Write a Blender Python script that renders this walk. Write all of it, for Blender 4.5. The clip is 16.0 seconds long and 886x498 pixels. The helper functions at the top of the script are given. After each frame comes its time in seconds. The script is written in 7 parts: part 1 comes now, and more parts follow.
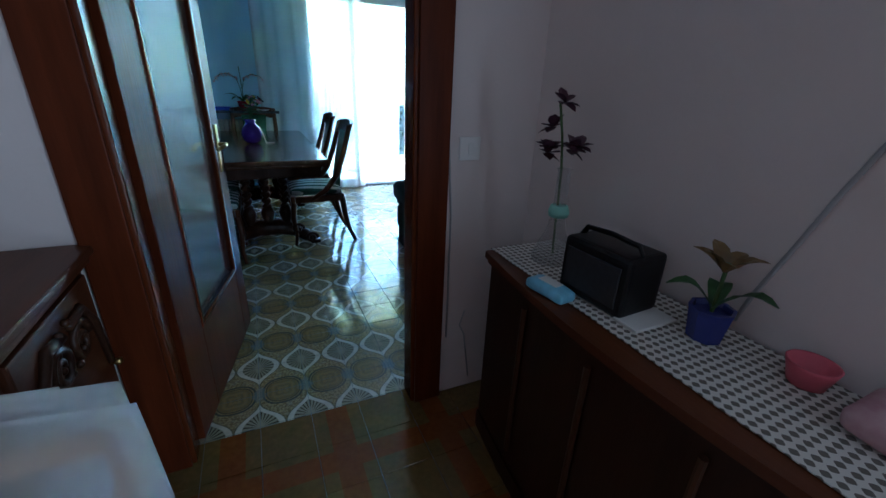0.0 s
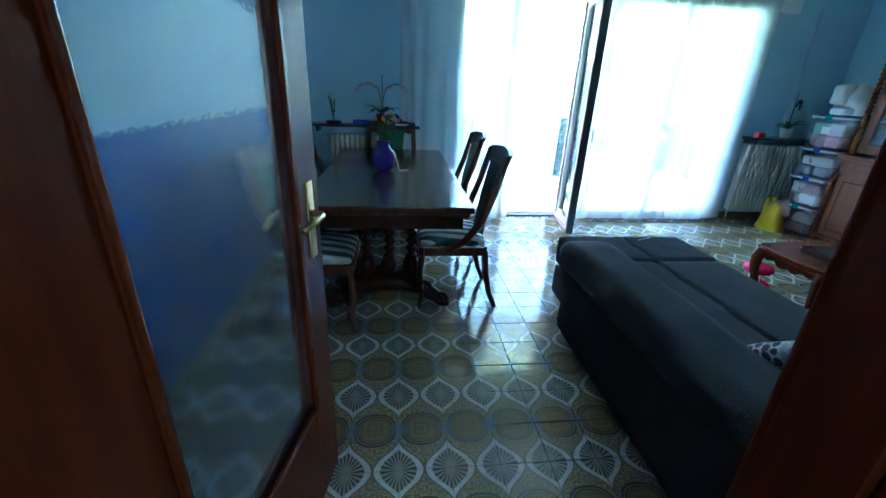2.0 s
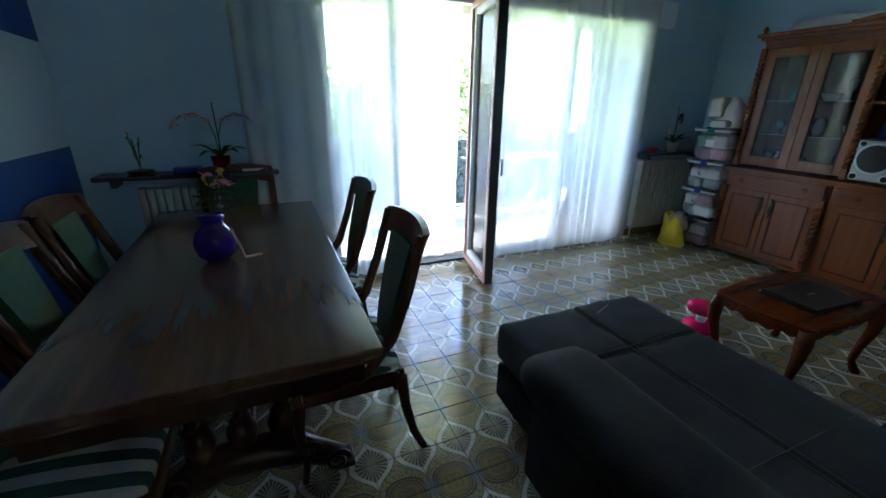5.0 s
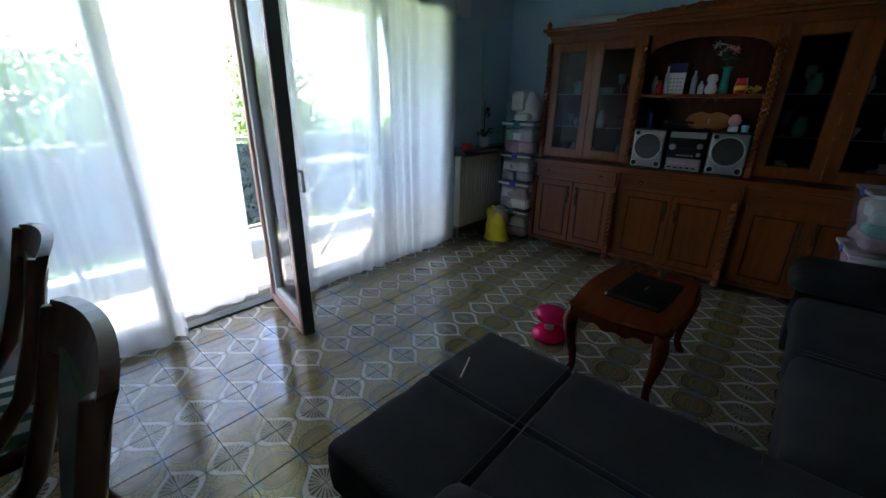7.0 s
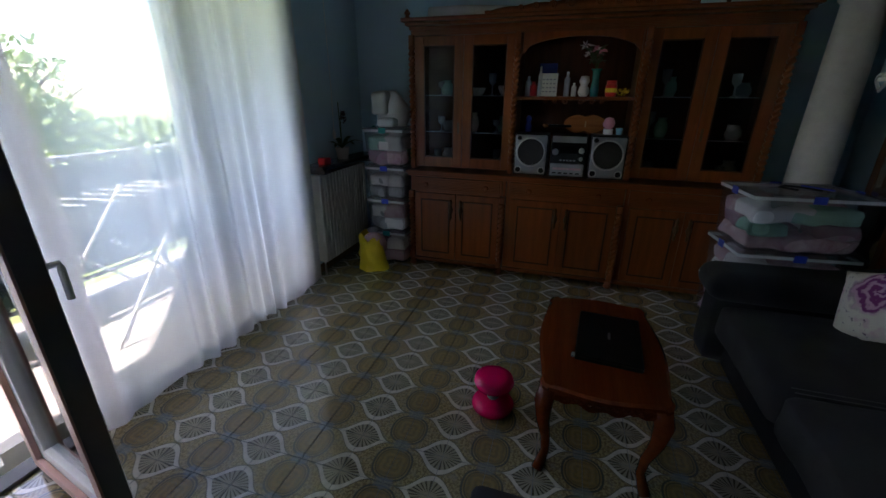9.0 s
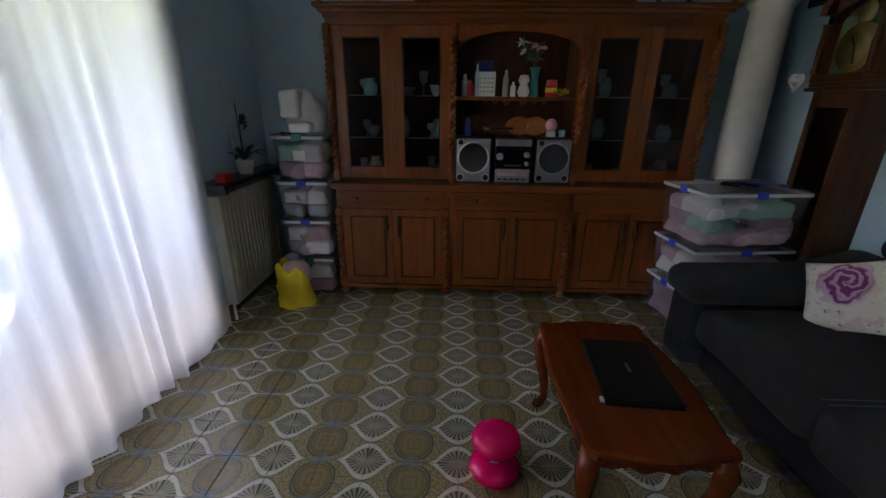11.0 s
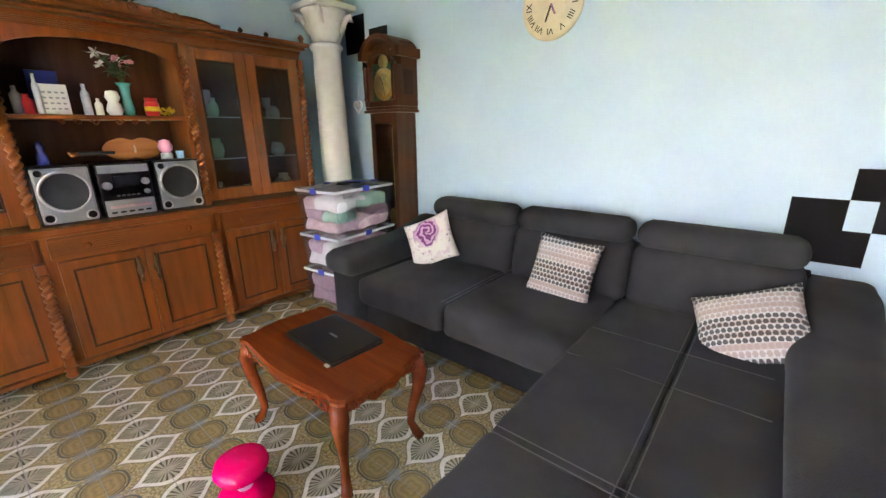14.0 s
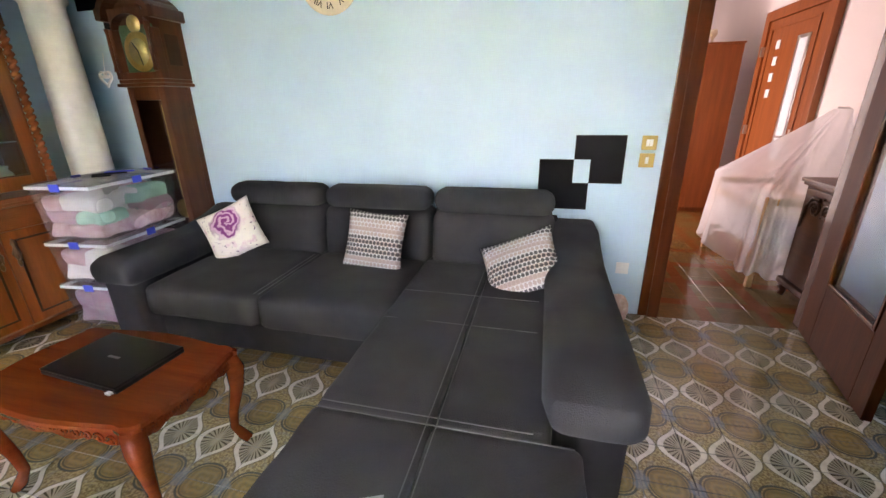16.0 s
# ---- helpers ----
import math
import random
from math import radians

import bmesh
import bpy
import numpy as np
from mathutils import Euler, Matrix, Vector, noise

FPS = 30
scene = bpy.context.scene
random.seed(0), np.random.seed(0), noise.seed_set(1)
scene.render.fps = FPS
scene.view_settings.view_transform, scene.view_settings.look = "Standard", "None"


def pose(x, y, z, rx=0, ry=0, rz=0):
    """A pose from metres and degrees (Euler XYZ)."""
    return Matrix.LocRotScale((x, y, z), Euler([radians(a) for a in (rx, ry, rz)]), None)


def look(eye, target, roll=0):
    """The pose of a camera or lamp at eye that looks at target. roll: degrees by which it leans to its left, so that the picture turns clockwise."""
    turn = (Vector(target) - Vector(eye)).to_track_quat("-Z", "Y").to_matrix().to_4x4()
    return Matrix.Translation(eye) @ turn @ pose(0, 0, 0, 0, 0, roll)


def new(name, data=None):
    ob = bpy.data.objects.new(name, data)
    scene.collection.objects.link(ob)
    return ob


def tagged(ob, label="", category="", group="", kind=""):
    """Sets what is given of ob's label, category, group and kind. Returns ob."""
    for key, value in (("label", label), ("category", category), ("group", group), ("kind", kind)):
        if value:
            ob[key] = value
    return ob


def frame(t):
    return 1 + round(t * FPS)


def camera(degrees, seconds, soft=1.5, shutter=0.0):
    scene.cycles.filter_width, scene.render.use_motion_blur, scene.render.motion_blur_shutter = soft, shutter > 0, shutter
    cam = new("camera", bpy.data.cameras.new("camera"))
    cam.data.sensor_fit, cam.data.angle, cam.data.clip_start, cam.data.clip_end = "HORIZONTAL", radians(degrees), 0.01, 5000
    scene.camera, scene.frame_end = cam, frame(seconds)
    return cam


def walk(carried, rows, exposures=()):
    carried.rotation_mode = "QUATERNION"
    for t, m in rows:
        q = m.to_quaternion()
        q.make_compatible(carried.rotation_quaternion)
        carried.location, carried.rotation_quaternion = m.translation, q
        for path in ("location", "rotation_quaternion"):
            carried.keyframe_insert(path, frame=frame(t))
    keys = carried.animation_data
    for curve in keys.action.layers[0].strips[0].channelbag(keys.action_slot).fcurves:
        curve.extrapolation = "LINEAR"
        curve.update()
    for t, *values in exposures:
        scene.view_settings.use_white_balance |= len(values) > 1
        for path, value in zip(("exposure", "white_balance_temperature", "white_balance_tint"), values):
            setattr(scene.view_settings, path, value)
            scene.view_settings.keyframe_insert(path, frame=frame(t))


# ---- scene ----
cam = camera(95.8, 16.0)
HALL_WATTS = 1.5
EXPOSURES = [(0.0, 4.4, 4700, -2), (1.0, 4.95, 4700, -2), (2.0, 4.7, 4600, 0), (3.0, 4.0, 5000, 6), (5.5, 3.5, 5850, 14), (7.5, 2.75, 6200, 18), (9.2, 2.6, 6600, 26), (11.3, 3.65, 7300, 32), (12.5, 4.85, 7900, 34), (13.2, 5.55, 8100, 36), (14.5, 5.8, 8100, 36), (16.0, 5.75, 8000, 36)]
PATH = [
    (0, (0.418, 0.520, 1.325), (1.201, 2.199, 0.573), 2.37),
    (0.5, (0.452, 0.709, 1.331), (0.935, 2.489, 0.559), 2.43),
    (1, (0.441, 1.024, 1.364), (0.718, 2.835, 0.562), 2.54),
    (1.5, (0.459, 1.327, 1.361), (0.686, 3.148, 0.567), 2.20),
    (2, (0.490, 1.639, 1.372), (0.711, 3.477, 0.617), 2.57),
    (2.5, (0.461, 1.843, 1.413), (0.700, 3.690, 0.684), 2.61),
    (3, (0.475, 2.109, 1.382), (0.758, 3.963, 0.689), 2.68),
    (3.2, (0.521, 2.170, 1.407), (0.794, 4.026, 0.714), 2.32),
    (5.3, (0.693, 2.722, 1.460), (1.542, 4.399, 0.774), 0.68),
    (5.5, (0.740, 2.773, 1.452), (1.656, 4.413, 0.766), 0.57),
    (6, (0.876, 2.898, 1.446), (1.970, 4.425, 0.758), 0.57),
    (6.5, (0.973, 3.000, 1.448), (2.227, 4.396, 0.757), 0.85),
    (7, (1.097, 3.228, 1.433), (2.515, 4.459, 0.745), 0.82),
    (7.5, (1.212, 3.419, 1.420), (2.761, 4.485, 0.738), 0.73),
    (8, (1.375, 3.612, 1.458), (3.033, 4.486, 0.759), 0.68),
    (8.5, (1.499, 3.770, 1.513), (3.221, 4.491, 0.796), 0.70),
    (9, (1.596, 3.955, 1.515), (3.383, 4.502, 0.803), 0.48),
    (9.2, (1.652, 4.021, 1.510), (3.460, 4.501, 0.800), 0.69),
    (11.3, (1.980, 4.465, 1.462), (3.870, 4.407, 0.812), 0.47),
    (11.5, (1.953, 4.537, 1.474), (3.845, 4.379, 0.848), 0.40),
    (12, (1.956, 4.680, 1.490), (3.814, 4.222, 0.908), 0.07),
    (12.5, (1.937, 4.721, 1.465), (3.703, 3.963, 0.911), -0.40),
    (13, (1.911, 4.704, 1.447), (3.519, 3.655, 0.888), -0.63),
    (13.5, (1.872, 4.676, 1.443), (3.305, 3.403, 0.874), -0.67),
    (14, (1.850, 4.652, 1.406), (3.074, 3.175, 0.839), -0.78),
    (14.5, (1.836, 4.655, 1.396), (2.850, 3.035, 0.808), -0.74),
    (15, (1.829, 4.668, 1.395), (2.625, 2.942, 0.774), -0.68),
    (15.5, (1.817, 4.667, 1.375), (2.439, 2.874, 0.744), -0.68),
    (16, (1.742, 4.666, 1.400), (2.203, 2.841, 0.724), -1.01),
]
walk(cam, [(t, look(e, a, r)) for t, e, a, r in PATH], EXPOSURES)

# ---- light ----
world = bpy.data.worlds.new("sky")
scene.world = world
world.use_nodes = True
wn = world.node_tree.nodes
sky = wn.new("ShaderNodeTexSky")
sky.sky_type = "NISHITA"
sky.sun_disc = False
sky.sun_elevation = radians(56)
sky.sun_rotation = radians(-20)
wn["Background"].inputs[1].default_value = 0.15
world.node_tree.links.new(sky.outputs[0], wn["Background"].inputs[0])
sun = new("sun", bpy.data.lights.new("sun", "SUN"))
sun.data.energy, sun.data.angle, sun.data.color = 4.5, radians(0.5), (1.0, 0.95, 0.87)
sun.matrix_world = look((-2.0, 12.0, 14.0), (1.2, 4.0, 0.0))
# added fill lamp, unseen behind the walk; the hall's east wall has no opening
hall_light = new("hall_fill_light", bpy.data.lights.new("hall_fill_light", "AREA"))
hall_light.data.shape, hall_light.data.size, hall_light.data.size_y, hall_light.data.energy = "RECTANGLE", 0.8, 1.9, HALL_WATTS
hall_light.data.color = (0.95, 0.97, 1.0)
hall_light.matrix_world = look((1.40, -0.95, 1.05), (-0.4, -0.85, 1.05))


# ---- materials ----
def mat(name, colour, rough=0.5, metal=0.0, vary=0.15, scale=8.0, bump=0.0, fine=60.0, stretch=(1, 1, 1), coat=0.0, second=None, sheen=0.0, spec=0.5):
    m = bpy.data.materials.new(name)
    m.use_nodes = True
    n, l = m.node_tree.nodes, m.node_tree.links
    p = n["Principled BSDF"]
    p.inputs["Roughness"].default_value, p.inputs["Metallic"].default_value = rough, metal
    p.inputs["Coat Weight"].default_value = coat
    p.inputs["Specular IOR Level"].default_value = spec
    p.inputs["Coat Roughness"].default_value = 0.15
    if sheen:
        p.inputs["Sheen Weight"].default_value = sheen
    geo = n.new("ShaderNodeTexCoord")
    mp = n.new("ShaderNodeMapping")
    mp.inputs["Scale"].default_value = stretch
    l.new(geo.outputs["Object"], mp.inputs[0])
    a, b = n.new("ShaderNodeTexNoise"), n.new("ShaderNodeTexNoise")
    a.inputs["Scale"].default_value, a.inputs["Detail"].default_value = scale, 4
    b.inputs["Scale"].default_value, b.inputs["Detail"].default_value = fine, 3
    l.new(mp.outputs[0], a.inputs[0])
    l.new(mp.outputs[0], b.inputs[0])
    mix = n.new("ShaderNodeMix")
    mix.data_type = "RGBA"
    dark = tuple(c * (1 - vary) for c in colour)
    light = second or tuple(min(1, c * (1 + vary)) for c in colour)
    mix.inputs[6].default_value, mix.inputs[7].default_value = (*dark, 1), (*light, 1)
    add = n.new("ShaderNodeMath")
    add.operation = "MULTIPLY_ADD"
    add.inputs[1].default_value = 0.4
    l.new(b.outputs[0], add.inputs[0])
    sc = n.new("ShaderNodeMath")
    sc.operation = "MULTIPLY_ADD"
    sc.inputs[1].default_value, sc.inputs[2].default_value = 1.4, -0.4
    l.new(a.outputs[0], sc.inputs[0])
    l.new(sc.outputs[0], add.inputs[2])
    l.new(add.outputs[0], mix.inputs[0])
    l.new(mix.outputs[2], p.inputs["Base Color"])
    if bump:
        bp = n.new("ShaderNodeBump")
        bp.inputs["Strength"].default_value, bp.inputs["Distance"].default_value = bump, 0.004
        l.new(b.outputs[0], bp.inputs["Height"])
        l.new(bp.outputs[0], p.inputs["Normal"])
    return m


def wood(name, dark, light, rough=0.35, along="z", coat=0.04):
    st = {"x": (1.2, 14, 14), "y": (14, 1.2, 14), "z": (14, 14, 1.2)}[along]
    return mat(name, dark, rough, 0, 0.2, 1.6, 0.12, 9.0, st, coat, light, spec=0.3)


def see_through(name, colour, rough, clear):
    """Sheer cloth: part open weave, part cloth that scatters light both ways."""
    m = bpy.data.materials.new(name)
    m.use_nodes = True
    n, l = m.node_tree.nodes, m.node_tree.links
    n.remove(n["Principled BSDF"])
    tr, tl, df = n.new("ShaderNodeBsdfTransparent"), n.new("ShaderNodeBsdfTranslucent"), n.new("ShaderNodeBsdfDiffuse")
    tl.inputs[0].default_value = df.inputs[0].default_value = (*colour, 1)
    half, mix = n.new("ShaderNodeMixShader"), n.new("ShaderNodeMixShader")
    half.inputs[0].default_value = 0.84
    l.new(df.outputs[0], half.inputs[1])
    l.new(tl.outputs[0], half.inputs[2])
    tc, ns = n.new("ShaderNodeTexCoord"), n.new("ShaderNodeTexNoise")
    ns.inputs["Scale"].default_value = 3.0
    mr = n.new("ShaderNodeMapRange")
    mr.inputs[3].default_value, mr.inputs[4].default_value = clear - 0.08, clear + 0.08
    l.new(tc.outputs["Object"], ns.inputs[0])
    l.new(ns.outputs[0], mr.inputs[0])
    l.new(mr.outputs[0], mix.inputs[0])
    l.new(half.outputs[0], mix.inputs[1])
    l.new(tr.outputs[0], mix.inputs[2])
    l.new(mix.outputs[0], n["Material Output"].inputs[0])
    return m


def clear_glass(name, tint=(1, 1, 1), rough=0.0, bump=0.0):
    """A thin pane: mostly clear, with a mirror's share of gloss."""
    m = bpy.data.materials.new(name)
    m.use_nodes = True
    n, l = m.node_tree.nodes, m.node_tree.links
    n.remove(n["Principled BSDF"])
    tr, gl, fr, mix = n.new("ShaderNodeBsdfTransparent"), n.new("ShaderNodeBsdfGlossy"), n.new("ShaderNodeFresnel"), n.new("ShaderNodeMixShader")
    tr.inputs[0].default_value = (*tint, 1)
    gl.inputs["Roughness"].default_value = rough
    fr.inputs[0].default_value = 1.5
    l.new(fr.outputs[0], mix.inputs[0])
    l.new(tr.outputs[0], mix.inputs[1])
    l.new(gl.outputs[0], mix.inputs[2])
    l.new(mix.outputs[0], n["Material Output"].inputs[0])
    return m


def pattern(name, build, rough=0.15, bump=0.05, local=False):
    """A material whose colour is made by build(nodes, links, x, y, op, blend) from the place in the world."""
    m = bpy.data.materials.new(name)
    m.use_nodes = True
    n, l = m.node_tree.nodes, m.node_tree.links
    p = n["Principled BSDF"]
    p.inputs["Roughness"].default_value = rough
    g, s = n.new("ShaderNodeNewGeometry"), n.new("ShaderNodeSeparateXYZ")
    tc = n.new("ShaderNodeTexCoord")
    place = tc.outputs["Object"] if local else g.outputs["Position"]
    l.new(place, s.inputs[0])

    def op(kind, a, b=None, c=None):
        q = n.new("ShaderNodeMath")
        q.operation = kind
        for k, v in enumerate((a, b, c)):
            if v is None:
                continue
            if isinstance(v, (int, float)):
                q.inputs[k].default_value = v
            else:
                l.new(v, q.inputs[k])
        return q.outputs[0]

    def blend(f, a, b):
        q = n.new("ShaderNodeMix")
        q.data_type = "RGBA"
        l.new(f, q.inputs[0])
        for k, v in ((6, a), (7, b)):
            if isinstance(v, tuple):
                q.inputs[k].default_value = (*v, 1)
            else:
                l.new(v, q.inputs[k])
        return q.outputs[2]

    def noise_at(scale, detail=3):
        q = n.new("ShaderNodeTexNoise")
        q.inputs["Scale"].default_value, q.inputs["Detail"].default_value = scale, detail
        l.new(place, q.inputs[0])
        return q.outputs[0]

    colour = build(s.outputs[0], s.outputs[1], s.outputs[2], op, blend, noise_at)
    l.new(colour, p.inputs["Base Color"])
    if bump:
        bp = n.new("ShaderNodeBump")
        bp.inputs["Strength"].default_value, bp.inputs["Distance"].default_value = bump, 0.003
        l.new(noise_at(35.0), bp.inputs["Height"])
        l.new(bp.outputs[0], p.inputs["Normal"])
        rg = op("MULTIPLY_ADD", noise_at(6.0), 0.12, rough - 0.05)
        l.new(rg, p.inputs["Roughness"])
    return m


TX, TY = 0.09, 0.345  # a crossing of the floor's joints, at the middle of a star


def floor_colour(x, y, z, op, blend, noise_at):
    def near(v, start, period):
        f = op("FRACT", op("ADD", op("DIVIDE", op("SUBTRACT", v, start), period), 0.5))
        return op("MULTIPLY", op("SUBTRACT", f, 0.5), period)

    def soft(v, lo, hi):
        return op("MINIMUM", op("MAXIMUM", op("DIVIDE", op("SUBTRACT", v, lo), hi - lo), 0.0), 1.0)

    def ring(r, at, wide):
        return op("SUBTRACT", 1.0, soft(op("ABSOLUTE", op("SUBTRACT", r, at)), wide * 0.6, wide * 1.2))

    sx, sy = near(x, TX, 0.2), near(y, TY, 0.4)
    cx, cy = near(x, TX + 0.1, 0.2), near(y, TY + 0.2, 0.4)
    ax, ay = op("ABSOLUTE", sx), op("ABSOLUTE", sy)
    # ogee star: slightly hollow sides
    wob = op("MULTIPLY", op("SINE", op("MULTIPLY", ay, math.tau / 0.145)), 0.11)
    star = op("SUBTRACT", op("ADD", op("DIVIDE", ax, 0.098), op("DIVIDE", ay, 0.145)), wob)
    r = op("SQRT", op("ADD", op("MULTIPLY", cx, cx), op("MULTIPLY", cy, cy)))
    ang = op("ARCTAN2", cy, cx)
    n1, n2 = noise_at(90.0, 2), noise_at(28.0, 3)
    ground = blend(soft(n1, 0.42, 0.58), (0.38, 0.31, 0.16), (0.20, 0.155, 0.075))
    ground = blend(op("MULTIPLY", soft(n2, 0.5, 0.7), 0.5), ground, (0.26, 0.27, 0.23))
    petal = op("MULTIPLY", op("ADD", op("COSINE", op("MULTIPLY", ang, 4.0)), 1.0), 0.5)
    rose = op("ADD", op("MULTIPLY", op("SINE", op("MULTIPLY", op("ADD", r, op("MULTIPLY", petal, 0.012)), 210.0)), 0.5), 0.5)
    disc = blend(op("MULTIPLY", op("MULTIPLY", rose, soft(n1, 0.25, 0.6)), 0.8), (0.29, 0.205, 0.085), (0.115, 0.09, 0.042))
    disc = blend(op("MULTIPLY", soft(n1, 0.45, 0.6), 0.5), disc, (0.23, 0.20, 0.12))
    col = blend(op("SUBTRACT", 1.0, soft(r, 0.078, 0.084)), ground, disc)
    edge = op("ADD", r, op("MULTIPLY", op("COSINE", op("MULTIPLY", ang, 4.0)), 0.0025))
    col = blend(op("MULTIPLY", ring(edge, 0.087, 0.005), 0.95), col, (0.075, 0.085, 0.07))
    col = blend(op("MULTIPLY", ring(edge, 0.074, 0.0035), 0.9), col, (0.10, 0.095, 0.06))
    bx, by = near(x, TX, 0.2), near(y, TY + 0.2, 0.4)
    knot = op("SQRT", op("ADD", op("MULTIPLY", bx, bx), op("MULTIPLY", op("MULTIPLY", by, by), 0.45)))
    knot = op("ADD", knot, op("MULTIPLY", op("SUBTRACT", n2, 0.5), 0.05))
    col = blend(op("MULTIPLY", op("SUBTRACT", 1.0, soft(knot, 0.022, 0.034)), 0.65), col, (0.19, 0.225, 0.245))
    rim = op("SUBTRACT", 1.0, soft(star, 1.02, 1.07))
    col = blend(op("MULTIPLY", rim, 0.75), col, (0.12, 0.115, 0.08))
    white = op("SUBTRACT", 1.0, soft(star, 0.96, 1.0))
    col = blend(white, col, blend(soft(n2, 0.4, 0.7), (0.66, 0.63, 0.545), (0.54, 0.51, 0.43)))
    inner = op("SUBTRACT", 1.0, soft(star, 0.71, 0.75))
    fan = op("SINE", op("MULTIPLY", op("ARCTAN2", op("MULTIPLY", sy, 0.75), sx), 22.0))
    heart = op("MULTIPLY", soft(fan, 0.1, 0.7), soft(star, 0.12, 0.3))
    col = blend(inner, col, blend(heart, (0.33, 0.305, 0.225), (0.075, 0.07, 0.045)))
    gl = op("MINIMUM", op("ABSOLUTE", near(x, TX, 0.2)), op("ABSOLUTE", near(y, TY, 0.2)))
    return blend(op("MULTIPLY", op("SUBTRACT", 1.0, soft(gl, 0.001, 0.0022)), 0.5), col, (0.22, 0.26, 0.27))


def hall_colour(x, y, z, op, blend, noise_at):
    def near(v, start, period):
        f = op("FRACT", op("ADD", op("DIVIDE", op("SUBTRACT", v, start), period), 0.5))
        return op("ABSOLUTE", op("MULTIPLY", op("SUBTRACT", f, 0.5), period))

    n1, n2 = noise_at(45.0, 3), noise_at(14.0, 4)
    olive = blend(op("MULTIPLY", n1, n2), (0.075, 0.07, 0.025), (0.27, 0.20, 0.065))
    rust = blend(n1, (0.13, 0.035, 0.009), (0.22, 0.075, 0.02))
    band = op("LESS_THAN", op("MINIMUM", near(x, TX + 0.1, 0.4), near(y, TY + 0.12, 0.4)), 0.045)
    return blend(band, blend(op("MULTIPLY", n2, 0.6), olive, rust), rust)


def stripes_colour(x, y, z, op, blend, noise_at):
    """The dining wall: pale blue paint with two royal-blue bands, the upper one rising."""
    low = op("LESS_THAN", z, 1.165)
    high = op("GREATER_THAN", op("ADD", z, op("MULTIPLY", op("SUBTRACT", y, 6.0), 0.03)), 1.76)
    both = op("MAXIMUM", low, high)
    n1 = noise_at(3.0)
    pale = blend(n1, (0.50, 0.655, 0.74), (0.57, 0.715, 0.79))
    deep = blend(n1, (0.022, 0.075, 0.30), (0.03, 0.10, 0.36))
    return blend(both, pale, deep)


FLOOR = pattern("glazed_floor_tile", floor_colour, 0.10, 0.05)
FLOOR.node_tree.nodes["Principled BSDF"].inputs["Specular IOR Level"].default_value = 0.75
HALLFLOOR = pattern("hall_tile", hall_colour, 0.16, 0.06)
STRIPES = pattern("striped_paint", stripes_colour, 0.6, 0.03)
GROUT = mat("grout", (0.22, 0.24, 0.24), 0.8)
PAINT = mat("pale_blue_paint", (0.475, 0.665, 0.77), 0.6, vary=0.05, scale=2.5, bump=0.05, fine=120)
PINK = mat("pinkish_white_paint", (0.72, 0.645, 0.62), 0.65, vary=0.05, scale=2.5, bump=0.05, fine=120)
CEIL = mat("white_ceiling", (0.78, 0.79, 0.79), 0.7, vary=0.03, scale=2)
DOORWOOD = wood("dark_door_wood", (0.065, 0.014, 0.005), (0.125, 0.030, 0.009), 0.36, coat=0.0)
DOORWOOD.node_tree.nodes["Principled BSDF"].inputs["Specular IOR Level"].default_value = 0.12
FRAMEWOOD = wood("door_frame_wood", (0.075, 0.017, 0.005), (0.14, 0.035, 0.0095), 0.20, coat=0.0)
CABWOOD = wood("cabinet_wood", (0.175, 0.043, 0.0085), (0.29, 0.078, 0.016), 0.32, coat=0.25)
CABWOODY = wood("cabinet_wood_across", (0.155, 0.038, 0.008), (0.26, 0.070, 0.015), 0.32, "y", 0.25)
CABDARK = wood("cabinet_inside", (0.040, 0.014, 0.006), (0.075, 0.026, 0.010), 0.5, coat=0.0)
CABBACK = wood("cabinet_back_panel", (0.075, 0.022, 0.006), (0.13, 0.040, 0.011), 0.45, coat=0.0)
TABLEWOOD = wood("table_wood", (0.085, 0.040, 0.022), (0.15, 0.075, 0.040), 0.22, "y", 0.6)
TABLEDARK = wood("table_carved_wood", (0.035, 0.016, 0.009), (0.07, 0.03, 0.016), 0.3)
CHAIRWOOD = wood("chair_wood", (0.085, 0.034, 0.016), (0.17, 0.07, 0.032), 0.28)
REDWOOD = wood("polished_red_wood", (0.115, 0.018, 0.0045), (0.20, 0.038, 0.008), 0.24, "x", 0.03)
CHESTWOOD = wood("polished_chest_wood", (0.065, 0.019, 0.007), (0.12, 0.038, 0.013), 0.38, "y", 0.0)
BLACKWOOD = wood("dark_sideboard_wood", (0.016, 0.0065, 0.004), (0.033, 0.013, 0.007), 0.35)
HALLWOOD = wood("hall_wardrobe_wood", (0.20, 0.050, 0.013), (0.30, 0.080, 0.020), 0.4)
CLOCKWOOD = wood("clock_wood", (0.075, 0.022, 0.008), (0.13, 0.040, 0.013), 0.38, coat=0.1)
PALEWOOD = wood("pale_cradle_wood", (0.50, 0.29, 0.13), (0.62, 0.38, 0.19), 0.45)
GREEN = mat("green_upholstery", (0.055, 0.13, 0.065), 0.85, vary=0.3, scale=30, bump=0.2, fine=300, sheen=0.3)
SOFA = mat("charcoal_corduroy", (0.036, 0.036, 0.0365), 0.95, vary=0.35, scale=5, bump=0.5, fine=220, spec=0.15, sheen=0.03)
SOFALEG = mat("sofa_base_cloth", (0.027, 0.027, 0.028), 0.95, vary=0.25, scale=10, bump=0.3, fine=260, spec=0.15)
PIPING = mat("sofa_stitching", (0.10, 0.10, 0.10), 0.95, spec=0.1)
UPVC = mat("white_window_plastic", (0.80, 0.81, 0.82), 0.3, vary=0.03)
